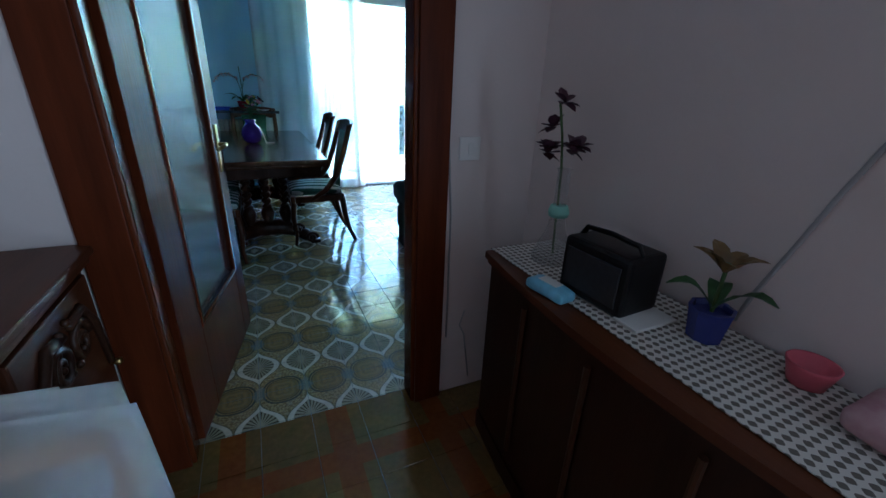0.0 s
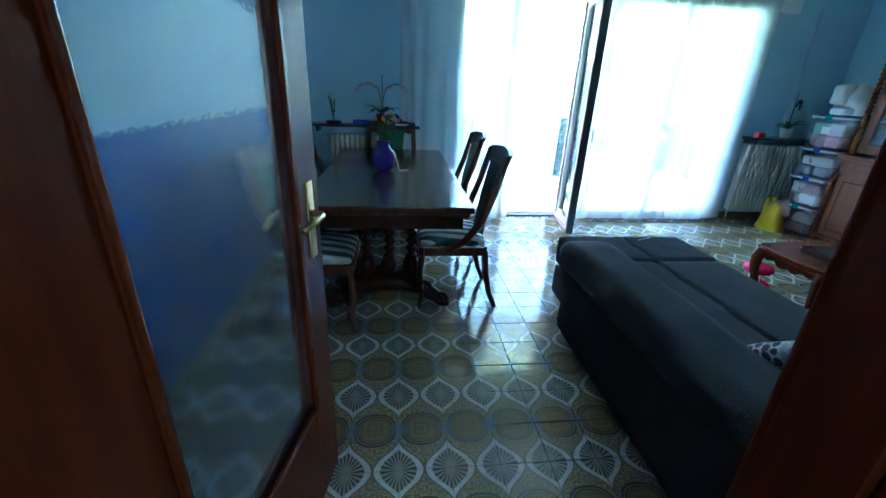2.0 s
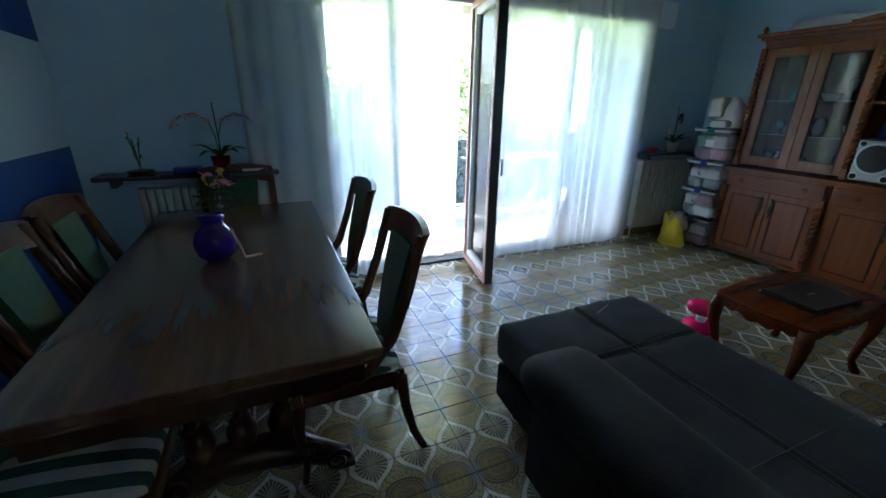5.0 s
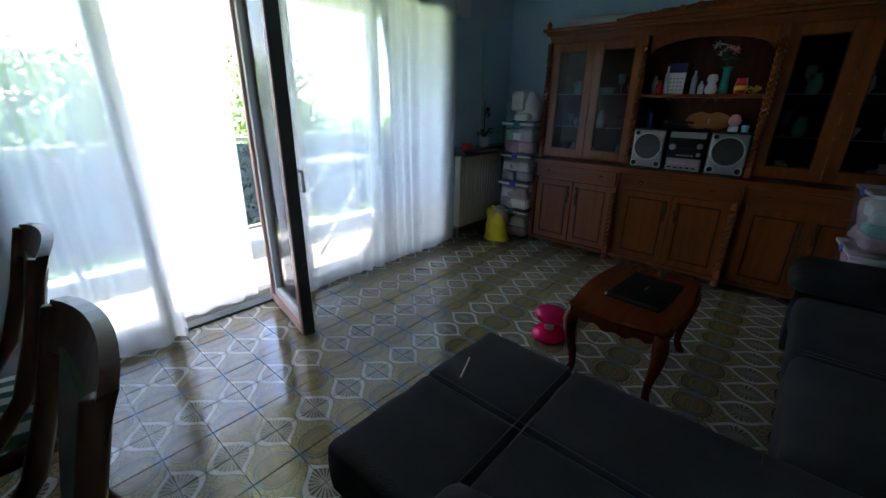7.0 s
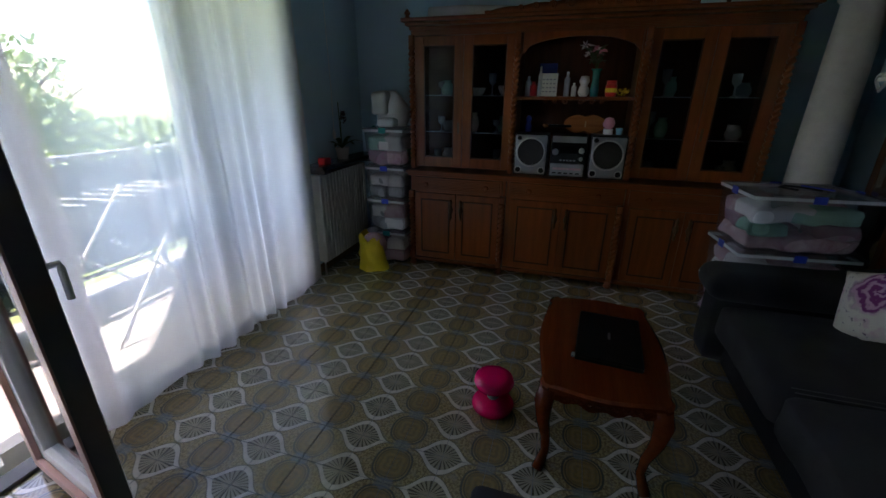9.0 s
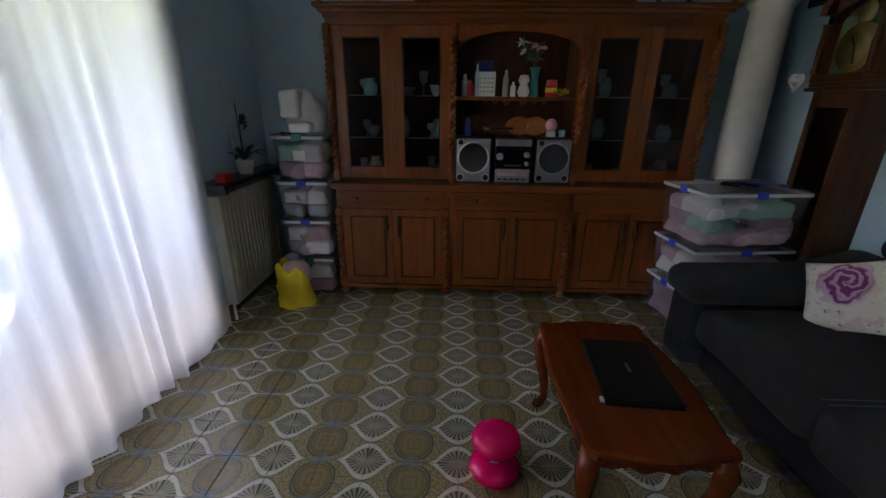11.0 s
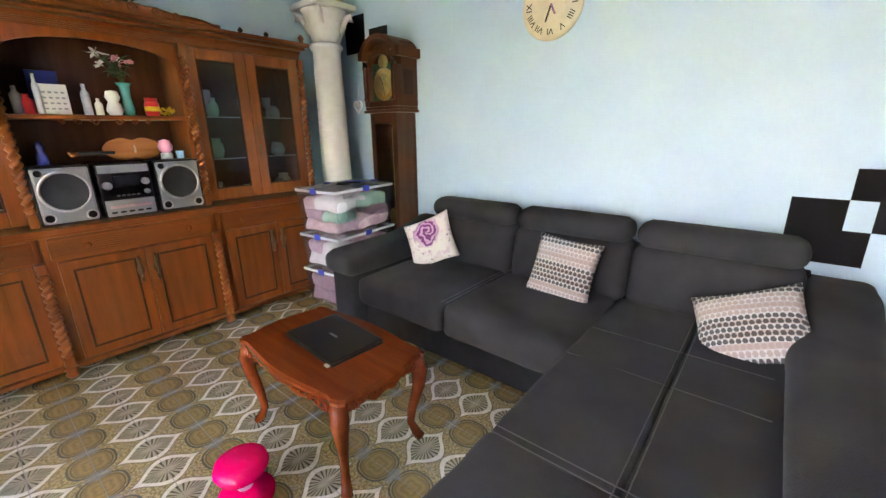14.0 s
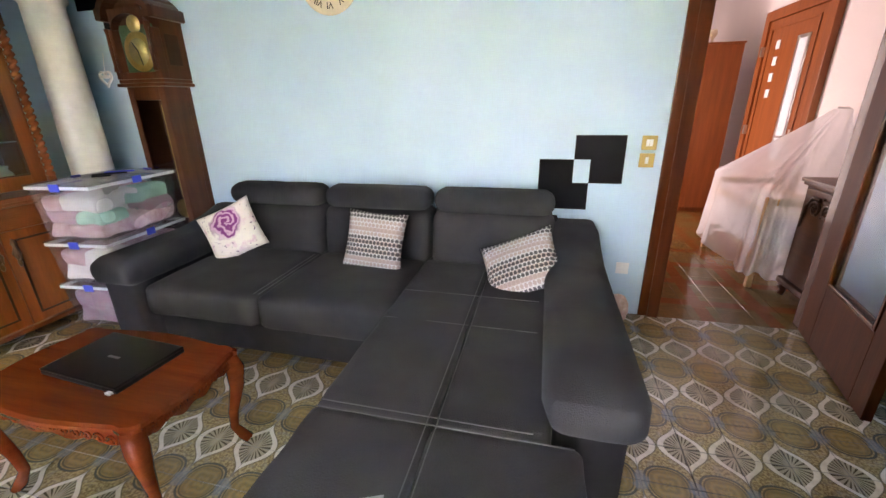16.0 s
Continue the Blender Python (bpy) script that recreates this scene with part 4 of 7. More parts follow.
def dining_chair(at, turn, label, cloth=None):
    """Gondola chair; its front looks along +x."""
    c = thing("dining_chair", label, "chair", at, turn, "dining chairs")
    part("seat", pad(-0.20, 0.22, -0.215, 0.215, 0.43, 0.485, 0.025, 0.02, 8, 0.002), cloth or SEATCLOTH, c, "green and white striped padded seat", True)
    bm = bmesh.new()
    box(bm, 0.19, 0.225, -0.215, 0.215, 0.375, 0.43, 0.008)
    box(bm, -0.19, 0.189, -0.225, -0.195, 0.375, 0.43, 0.008)
    box(bm, -0.19, 0.189, 0.195, 0.225, 0.375, 0.43, 0.008)
    box(bm, -0.215, -0.191, -0.2, 0.2, 0.375, 0.43, 0.008)
    part("seat_frame", bm, CHAIRWOOD, c)
    for s in (-1, 1):
        part("front_leg", tube([(0.20, s * 0.195, 0.375), (0.215, s * 0.2, 0.25), (0.20, s * 0.2, 0.1), (0.215, s * 0.205, 0.0)], [0.024, 0.022, 0.016, 0.015], 8), CHAIRWOOD, c, "", True)
        part("rear_leg", tube([(-0.20, s * 0.195, 0.40), (-0.215, s * 0.2, 0.25), (-0.25, s * 0.205, 0.1), (-0.295, s * 0.21, 0.0)], [0.026, 0.022, 0.018, 0.016], 8), CHAIRWOOD, c, "", True)
        # swept side of the back
        part("back_stile", tube([(0.05, s * 0.215, 0.40), (-0.06, s * 0.22, 0.47), (-0.16, s * 0.222, 0.60), (-0.225, s * 0.222, 0.78), (-0.285, s * 0.218, 1.0)], [0.022, 0.027, 0.028, 0.026, 0.024], 8, None, 0.8), CHAIRWOOD, c, "", True)
    bm = bmesh.new()
    for k in range(8):
        y0, y1 = -0.235 + 0.47 * k / 8, -0.235 + 0.47 * (k + 1) / 8
        f = lambda y: -0.30 - 0.035 * (1 - (y / 0.235) ** 2)
        v = []
        for y in (y0, y1):
            for dx in (0, 0.028):
                for z, b in ((0.925, 0), (1.03, -0.012)):
                    v.append(bm.verts.new((f(y) + dx + b + (0.03 if z < 1 else 0), y, z - 0.02 * (y / 0.235) ** 2)))
        for q in ((0, 1, 5, 4), (6, 7, 3, 2), (1, 3, 7, 5), (4, 6, 2, 0), (0, 2, 3, 1), (5, 7, 6, 4)):
            bm.faces.new([v[i] for i in q])
    bmesh.ops.remove_doubles(bm, verts=bm.verts, dist=0.0005)
    part("top_rail", bm, CHAIRWOOD, c)
    bm = bmesh.new()
    rows = []
    for k in range(7):
        f = k / 6
        z, x, w = 0.47 + 0.47 * f, -0.205 - 0.10 * f ** 1.3, 0.085 + 0.045 * f
        rows.append([bm.verts.new((x + d, s * w, z)) for d, s in ((0, -1), (0, 1), (0.035, 1), (0.035, -1))])
    for a, b in zip(rows, rows[1:]):
        for j in range(4):
            bm.faces.new((a[j], a[(j + 1) % 4], b[(j + 1) % 4], b[j]))
    bm.faces.new(rows[0][::-1])
    bm.faces.new(rows[-1])
    part("back_splat", bm, GREEN, c, "dark green upholstered splat")
    return c


CH_LABEL = "dark wooden gondola chair with green padded back at the dining table"
dining_chair((0.84, 4.17, 0), 180, CH_LABEL)
dining_chair((0.85, 5.0, 0), 180, CH_LABEL)
for y in (3.90, 4.42, 4.95):
    dining_chair((0.02, y, 0), 0, "dark wooden chair with green back against the blue wall")
dining_chair((0.42, 5.55, 0), -90, "dark wooden chair with green back at the table's far end")


def flowers_in(parent, c, h, spread, n, kinds, seed, leaves=True):
    rnd = random.Random(seed)
    st, lf = bmesh.new(), bmesh.new()
    heads = [bmesh.new() for _ in kinds]
    for k in range(n):
        a, r = rnd.uniform(0, 6.28), spread * rnd.uniform(0.2, 1)
        tip = Vector((c[0] + r * math.cos(a), c[1] + r * math.sin(a), c[2] + h * rnd.uniform(0.55, 1)))
        tube([c, (Vector(c) + tip) / 2 + Vector((0, 0, h * 0.12)), tip], 0.003, 5, st)
        blossom(heads[k % len(kinds)], tip, spread * 0.3, 6, seed * 50 + k)
        for q in range(4):
            b = Vector(c).lerp(tip, rnd.uniform(0.3, 0.9))
            d = Vector((rnd.uniform(-1, 1), rnd.uniform(-1, 1), rnd.uniform(-0.3, 0.7)))
            leaf(lf, b, b + d * spread * 0.55, spread * 0.13, 0.01, 4)
    part("stems", st, STEM, parent)
    part("leaves", lf, LEAF, parent) if leaves else lf.free()
    for b, m in zip(heads, kinds):
        part("blossoms", b, m, parent)


vase = thing("flower_vase", "round purple glass vase with mixed flowers on the table", "vase", (0.385, 4.57, 0.787))
part("bowl", lathe([(0.04, 0), (0.075, 0.03), (0.088, 0.08), (0.078, 0.13), (0.045, 0.165), (0.04, 0.185), (0.055, 0.205)], 24), PURPLEBODY, vase, "deep purple glass", True)
flowers_in(vase, (0, 0, 0.19), 0.20, 0.13, 9, (YELLOWPETAL, DARKPETAL, PINKPETAL), 4)
ribbon = bmesh.new()
tube([(0.07, -0.05, 0.15), (0.10, -0.04, 0.06), (0.11, -0.02, 0.004), (0.18, 0.0, 0.004)], 0.006, 6, ribbon, 0.3)
part("ribbon", ribbon, CLOTHPINK, vase, "pink ribbon")


# ---- radiators ----
def radiator(x0, x1, z0, z1, y, label):
    r = thing("radiator", label, "radiator", group="radiators")
    n = int((x1 - x0) / 0.048)
    for k in range(n):
        x = x0 + (x1 - x0) * k / n
        part("section", B(x + 0.003, x + (x1 - x0) / n - 0.003, y - 0.085, y, z0, z1, 0.012), RAD, r)
    for z in (z0 + 0.06, z1 - 0.06):
        part("header", tube([(x0, y - 0.042, z), (x1, y - 0.042, z)], 0.02, 10), RAD, r)
    for x in (x0 + 0.1, x1 - 0.1):
        part("bracket", B(x - 0.02, x + 0.02, y, NY, z1 - 0.2, z1 - 0.16), RAD, r)
    part("pipe", tube([(x0 + 0.03, y - 0.042, z0 + 0.01), (x0 + 0.03, y - 0.042, 0.0)], 0.01, 8), RAD, r)
    return r


radiator(4.42, 5.22, 0.13, 0.90, NY - 0.03, "cream ribbed wall radiator under a dark marble shelf")
radiator(-0.20, 0.55, 0.13, 0.88, NY - 0.03, "cream ribbed wall radiator behind the dining table")


def shelf(x0, x1, z, label):
    s = thing("radiator_shelf", label, "shelf", group="radiator shelves")
    part("slab", B(x0, x1, NY - 0.20, NY - 0.001, z, z + 0.028, 0.006), MARBLE, s)
    for x in (x0 + 0.08, x1 - 0.12):
        part("bracket", B(x, x + 0.03, NY - 0.16, NY - 0.002, z - 0.05, z - 0.001, 0.004), MARBLE, s)


shelf(4.36, 5.36, 0.955, "dark marble shelf on the wall above the radiator")
shelf(-0.40, 0.70, 0.955, "dark marble shelf above the dining end radiator")


def orchid(at, h, pot, petals, label, arc, seed, scale=1.0):
    o = thing("orchid", label, "plant", at)
    part("pot", lathe([(0.045, 0), (0.06, 0.09), (0.066, 0.10), (0.055, 0.10), (0.05, 0.085)], 18), pot, o, "", True)
    rnd = random.Random(seed)
    bm = bmesh.new()
    for k in range(6):
        a = k * 1.05 + rnd.uniform(-0.2, 0.2)
        leaf(bm, (0, 0, 0.09), (0.19 * math.cos(a), 0.19 * math.sin(a), 0.13 + rnd.uniform(-0.03, 0.05)), 0.024, 0.04, 5)
    part("leaves", bm, LEAF, o)
    st, fl = bmesh.new(), bmesh.new()
    for s in arc:
        pts = [(0, 0, 0.09), (0.01 * s, 0, h * 0.55), (0.04 * s, 0, h * 0.82), (0.12 * s, 0, h * 0.92), (0.20 * s, 0, h * 0.88), (0.26 * s, 0, h * 0.74)]
        pts = [(x * scale, y, z) for x, y, z in pts]
        tube(pts, 0.0035, 5, st)
        for k in range(8):
            f = k / 7 * 2.999
            i = int(f)
            p = Vector(pts[2 + i]).lerp(Vector(pts[3 + i]), f - i) if i < 3 else Vector(pts[-1])
            blossom(fl, p + Vector((0, -0.012, -0.012)), 0.03, 5, seed + k * 7 + int(s * 3))
    part("stems", st, STEM, o)
    part("blossoms", fl, petals, o)
    part("cane", tube([(0.01, 0.01, 0.09), (0.0, 0.01, h + 0.04)], 0.004, 6), STEM, o)
    return o


orchid((0.33, NY - 0.1, 0.983), 0.42, REDPOT, PETAL, "arching pink and white orchid in a dark red pot", (-1, 1), 3)
orchid((4.84, NY - 0.1, 0.983), 0.44, WHITEPLASTIC, DARKPETAL, "dark flowered orchid in a white pot on the shelf", (0.25,), 8, 0.9)
glassp = thing("dish_plant", "small yellow flowered plant in a dark saucer on the shelf", "plant", (-0.15, NY - 0.1, 0.983))
part("saucer", lathe([(0.07, 0), (0.08, 0.02), (0.05, 0.025)], 18), BLACKWOOD, glassp, "", True)
flowers_in(glassp, (0, 0, 0.03), 0.28, 0.045, 5, (YELLOWPETAL, WHITEPETAL), 12)
tagged(part("storage_case", B(0.04, 0.20, NY - 0.15, NY - 0.05, 0.983, 1.02, 0.006), BLUE), "flat blue case lying on the marble shelf", "case")
tagged(part("red_box", B(4.46, 4.55, NY - 0.16, NY - 0.09, 0.983, 1.035, 0.008), RED), "small bright red box on the marble shelf", "box")
tagged(part("papers", B(0.46, 0.62, NY - 0.16, NY - 0.06, 0.983, 0.998, 0.002), PAPER), "small stack of white papers on the shelf", "papers")


# ---- living end: sofa ----
sofa = thing("corner_sofa", "charcoal corduroy corner sofa with chaise and headrests", "sofa")
part("base", pad(1.66, 3.96, 2.02, 2.98, 0.05, 0.26, 0.03, 0.0, 6, 0.002), SOFALEG, sofa)
part("chaise_base", pad(1.56, 2.42, 2.88, 4.08, 0.05, 0.27, 0.03, 0.0, 6, 0.002), SOFALEG, sofa)
for x0, x1 in ((2.45, 3.20), (3.20, 3.95)):
    part("seat_cushion", pad(x0, x1, 2.30, 3.06, 0.26, 0.455, 0.045, 0.012, 16, 0.012), SOFA, sofa, "", True)
for x0, x1, y0, y1 in ((1.575, 2.03, 3.70, 4.115), (2.03, 2.45, 3.70, 4.115), (1.66, 2.03, 2.30, 3.70), (2.03, 2.45, 2.30, 3.70)):
    part("chaise_cushion", pad(x0, x1, y0, y1, 0.26, 0.457, 0.028, 0.004, 16, 0.010), SOFA, sofa, "", True)
part("back_frame", pad(1.62, 4.0, 1.96, 2.14, 0.10, 0.72, 0.05, 0.0, 8, 0.003), SOFALEG, sofa, "", True)
for x0, x1 in ((1.655, 2.42), (2.43, 3.19), (3.20, 3.95)):
    bm = pad(x0, x1, 2.09, 2.34, 0.40, 0.77, 0.07, 0.0, 12, 0.006)
    for v in bm.verts:
        v.co.y -= 0.18 * (v.co.z - 0.40)
    part("backrest", bm, SOFA, sofa, "", True)
    hb = pad(x0 + 0.005, x1 - 0.005, 2.06, 2.28, 0.745, 0.90, 0.075, 0.0, 12, 0.005)
    part("headrest", hb, SOFA, sofa, "padded adjustable headrest", True)


def arm(x0, x1, y0, y1, top, label):
    bm = pad(x0 + 0.05, x1 - 0.03, y0, y1 - 0.06, 0.05, top - 0.1, 0.03, 0.0, 8, 0.003)
    a = part("arm", bm, SOFALEG, sofa, label, True)
    bm = pad(x0, x1, y0, y1, top - 0.17, top, 0.08, 0.012, 14, 0.006)
    for v in bm.verts:
        v.co.z += 0.13 * max(0.0, 1 - (v.co.y - y0) / 0.55) ** 2
    part("arm_pad", bm, SOFA, a, "", True)


arm(1.38, 1.70, 2.05, 3.69, 0.61, "long padded arm")
arm(3.93, 4.25, 2.05, 3.12, 0.615, "padded arm")
for x, y in ((1.62, 3.95), (2.36, 3.95), (3.9, 2.84), (1.7, 2.1), (3.9, 2.1)):
    part("foot", lathe([(0.02, 0), (0.026, 0.05)], 12, (x, y, 0)), BLACK, sofa)
for x, y0, y1 in ((2.014, 2.34, 4.08), (2.046, 2.34, 4.08), (3.185, 2.40, 3.02), (3.215, 2.40, 3.02)):
    part("stitching", tube([(x, y0 + (y1 - y0) * k / 10, 0.4605) for k in range(11)], 0.0022, 5), PIPING, sofa)
for y, x0, x1 in ((3.684, 1.72, 2.43), (3.717, 1.60, 2.43), (3.10, 1.72, 2.43), (2.80, 1.72, 2.43)):
    part("stitching", tube([(x0 + (x1 - x0) * k / 10, y, 0.4605) for k in range(11)], 0.0022, 5), PIPING, sofa)


def scatter(at, w, h, d, rx, ry, rz, material, label):
    c = part("cushion", cushion(w, h, d), material, None, "", True)
    c.matrix_world = pose(*at, rx, ry, rz)
    return tagged(c, label, "cushion", "scatter cushions")


cu = scatter((3.76, 2.49, 0.62), 0.38, 0.36, 0.13, 24, 24, 24, FLORAL, "cream cushion with a purple rose on the sofa")
scatter((2.735, 2.47, 0.61), 0.39, 0.37, 0.13, 22, -4, 0, KNIT, "grey and cream woven cushion leaning on the backrest")
scatter((1.83, 2.57, 0.56), 0.43, 0.37, 0.13, 48, 24, 0, KNIT, "grey and cream woven cushion fallen against the arm")
tagged(part("pen", tube([(2.08, 3.985, 0.471), (2.20, 4.035, 0.471)], [0.0035, 0.003], 8), SILVER), "thin silver pen lying on the chaise", "pen")


# ---- coffee table ----
ct = thing("coffee_table", "polished red wood coffee table with carved apron", "table", (3.32, 3.72, 0))
N = 96


def outline(f, dx, dy):
    a = math.tau * f
    c, s = math.cos(a), math.sin(a)
    k = (abs(c) ** 14 + abs(s) ** 14) ** (-1 / 14)
    u, w = c * k, s * k
    x, y = u * dx, w * dy
    x *= 0.96 + 0.04 * math.cos(w * math.pi) if abs(u) > 0.8 else 1
    y *= 0.93 + 0.07 * math.cos(u * math.pi * 0.95) if abs(w) > 0.8 else 1
    if abs(u) > 0.86 and abs(w) > 0.86:
        x, y = x * 1.05, y * 1.05
    return x, y


bm = bmesh.new()
rings = [[bm.verts.new((*outline(k / N, 0.42 - d, 0.27 - d), z)) for k in range(N)] for d, z in ((0.02, 0.44), (0.0, 0.447), (0.0, 0.460), (0.012, 0.468), (0.03, 0.468))]
for a, b in zip(rings, rings[1:]):
    for k in range(N):
        bm.faces.new((a[k], a[(k + 1) % N], b[(k + 1) % N], b[k]))
bm.faces.new(rings[0][::-1])
bm.faces.new(rings[-1])
part("tabletop", bm, REDWOOD, ct)
for s, nm in ((1, "y"), (-1, "y"), (1, "x"), (-1, "x")):
    bm = bmesh.new()
    half, off = (0.325, 0.222) if nm == "y" else (0.185, 0.362)
    carving = []
    strip = []
    for k in range(25):
        u = -half + 2 * half * k / 24
        d = 0.045 + 0.028 * (1 - abs(u / half)) + 0.010 * math.sin(k * 0.95)
        cut = [(s * off - 0.01, 0.4395), (s * off + 0.01, 0.4395), (s * off + 0.01, 0.44 - d), (s * off - 0.01, 0.44 - d)]
        strip.append([bm.verts.new((u, w, z) if nm == "y" else (w, u, z)) for w, z in cut])
    for a, b in zip(strip, strip[1:]):
        for k in range(4):
            bm.faces.new((a[k], b[k], b[(k + 1) % 4], a[(k + 1) % 4]))
    bm.faces.new(strip[0])
    bm.faces.new(strip[-1][::-1])
    bmesh.ops.recalc_face_normals(bm, faces=bm.faces)
    for k in range(12):
        u = -half + 2 * half * (k + 0.5) / 12
        c = (u, s * (off + 0.012), 0.405) if nm == "y" else (s * (off + 0.012), u, 0.405)
        carving.append(scroll(bmesh.new(), c, 0.022, 1.2, 0.006, 1 if k < 6 else -1, "xz" if nm == "y" else "yz", 10))
    apron = part("apron", bm, REDWOOD, ct)
    for one in carving:
        part("scroll", one, REDWOOD, apron, "carved floral scroll", True)
for sx in (-1, 1):
    for sy in (-1, 1):
        q = lambda o, z: (sx * (0.345 + o), sy * (0.205 + o * 0.7), z)
        part("leg", tube([q(0.0, 0.44), q(0.022, 0.37), q(0.016, 0.28), q(-0.012, 0.16), q(-0.02, 0.08), q(0.0, 0.03), q(0.015, 0.0)], [0.036, 0.038, 0.029, 0.021, 0.018, 0.022, 0.025], 10), REDWOOD, ct, "", True)
lap = thing("laptop", "closed black laptop lying on the coffee table", "laptop", (3.325, 3.685, 0.4685), -4)
part("base", B(-0.20, 0.20, -0.135, 0.135, 0.0, 0.015, 0.005), BLACK, lap)
part("lid", B(-0.20, 0.20, -0.135, 0.135, 0.0165, 0.026, 0.004), BLACK, lap)
part("plug", B(-0.19, -0.165, 0.136, 0.15, 0.004, 0.012, 0.002), WHITEPLASTIC, lap, "small white plug")
part("logo", B(-0.03, 0.03, -0.006, 0.006, 0.0262, 0.0266), SILVER, lap)

st = thing("stool", "bright pink plastic spool shaped child's stool", "stool", (3.27, 4.19, 0))
st.scale = (0.86, 0.86, 0.84)
part("base", lathe([(0.105, 0.0), (0.122, 0.012), (0.125, 0.034), (0.112, 0.056), (0.07, 0.073), (0.038, 0.078)], 32), PINKPLASTIC, st, "", True)
part("post", lathe([(0.034, 0.076), (0.034, 0.146)], 20), WHITEPLASTIC, st, "white collar", True)
part("seat", lathe([(0.034, 0.142), (0.07, 0.148), (0.106, 0.166), (0.118, 0.192), (0.110, 0.222), (0.07, 0.236), (0.01, 0.24)], 32), PINKPLASTIC, st, "", True)


# ---- wall cabinet ----
FX = 4.95  # front face
CY = ((5.30, 4.43), (4.43, 3.495), (3.495, 2.62))


def raised_door(parent, y0, y1, z0, z1, handle_y, name="door"):
    d = part(name, B(FX - 0.004, FX + 0.018, y0, y1, z0, z1, 0.004), CABWOOD, parent)
    bm = bmesh.new()
    m = 0.055
    for a in ((y0 + m, y0 + m + 0.012, z0 + m, z1 - m), (y1 - m - 0.012, y1 - m, z0 + m, z1 - m), (y0 + m + 0.013, y1 - m - 0.013, z0 + m, z0 + m + 0.012), (y0 + m + 0.013, y1 - m - 0.013, z1 - m - 0.012, z1 - m)):
        box(bm, FX - 0.012, FX - 0.0045, *a, 0.003)
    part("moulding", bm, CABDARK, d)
    zc = z1 - 0.13
    bm = lathe([(0.004, 0.0), (0.013, 0.025), (0.007, 0.045), (0.012, 0.06), (0.022, 0.09), (0.012, 0.12), (0.008, 0.135), (0.015, 0.155), (0.004, 0.185)], 12, (FX - 0.016, handle_y, zc - 0.10))
    tube([(FX - 0.014, handle_y, zc + 0.005), (FX - 0.04, handle_y, zc - 0.005), (FX - 0.042, handle_y, zc - 0.045), (FX - 0.02, handle_y, zc - 0.05)], 0.005, 6, bm)
    part("handle", bm, BRONZE, d, "dark bronze drop handle", True)


for k, (ya, yb) in enumerate(CY):
    u = thing("base_cabinet", "warm brown carved wooden base cabinet with two panelled doors", "cabinet", group="wall cabinet bases")
    part("body", B(FX + 0.0185, EX - 0.004, yb + 0.003, ya - 0.003, 0.075, 0.855, 0.003), CABWOOD, u)
    part("plinth", B(FX - 0.012, EX - 0.01, yb + 0.004, ya - 0.004, 0.045, 0.0745, 0.006), CABWOODY, u)
    ym = (ya + yb) / 2
    raised_door(u, ym + 0.003, ya - 0.05, 0.085, 0.705, ym + 0.045)
    raised_door(u, yb + 0.05, ym - 0.003, 0.085, 0.705, ym - 0.045)
    dr = part("drawer", B(FX - 0.004, FX + 0.018, yb + 0.03, ya - 0.03, 0.722, 0.845, 0.004), CABWOODY, u)
    for j in range(7):
        part("flute", B(FX - 0.009, FX - 0.0045, yb + 0.05, ya - 0.05, 0.738 + 0.013 * j, 0.747 + 0.013 * j, 0.002), CABWOODY, dr)
    for yk in (ym - 0.27, ym + 0.27):
        part("knob", tube([(FX - 0.009, yk, 0.785), (FX - 0.020, yk, 0.785), (FX - 0.027, yk, 0.785), (FX - 0.031, yk, 0.785)], [0.007, 0.009, 0.019, 0.012], 12), CABWOOD, dr, "turned wooden knob", True)
    for y in ((ya - 0.024, yb + 0.024) if k == 0 else (yb + 0.024,)):
        bm = twist(FX - 0.022, y, 0.14, 0.66, 0.032, 6)
        box(bm, FX - 0.036, FX + 0.012, y - 0.024, y + 0.024, 0.075, 0.14, 0.004)
        box(bm, FX - 0.036, FX + 0.012, y - 0.024, y + 0.024, 0.66, 0.72, 0.004)
        part("twisted_column", bm, CABWOOD, u, "barley twist column", True)
        part("foot", lathe([(0.022, 0.0), (0.036, 0.02), (0.024, 0.035), (0.038, 0.058)], 14, (FX - 0.004, y, 0.0)), CABWOOD, u, "", True)
    part("foot", lathe([(0.02, 0.0), (0.032, 0.02), (0.03, 0.045)], 12, (EX - 0.06, ym, 0.0)), CABDARK, u, "", True)
top = thing("cabinet_worktop", "long moulded wooden top over the base cabinets", "worktop")
part("slab", B(FX - 0.035, EX - 0.004, 2.595, 5.325, 0.874, 0.905, 0.008, 3), CABWOODY, top)
part("moulding", B(FX - 0.02, EX - 0.006, 2.605, 5.315, 0.8565, 0.8735, 0.005), CABWOODY, top)

UX = FX + 0.10  # front of the upper case
hutch = thing("display_hutch", "carved brown display cabinet with glass doors and arched niche", "cabinet")
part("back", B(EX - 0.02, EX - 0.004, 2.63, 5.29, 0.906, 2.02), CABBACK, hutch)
for y in (2.63, 3.515, 4.405, 5.27):
    part("side", B(UX + 0.02, EX - 0.021, y, y + 0.02, 0.906, 2.02), CABWOOD, hutch)
part("roof", B(UX + 0.0, EX - 0.004, 2.60, 5.32, 2.021, 2.045, 0.004), CABWOODY, hutch)
part("frieze", B(UX - 0.012, UX + 0.019, 2.62, 5.30, 1.975, 2.0205, 0.004), CABWOODY, hutch)
bm = bmesh.new()
box(bm, UX - 0.075, EX - 0.004, 2.555, 5.365, 2.071, 2.10, 0.010)
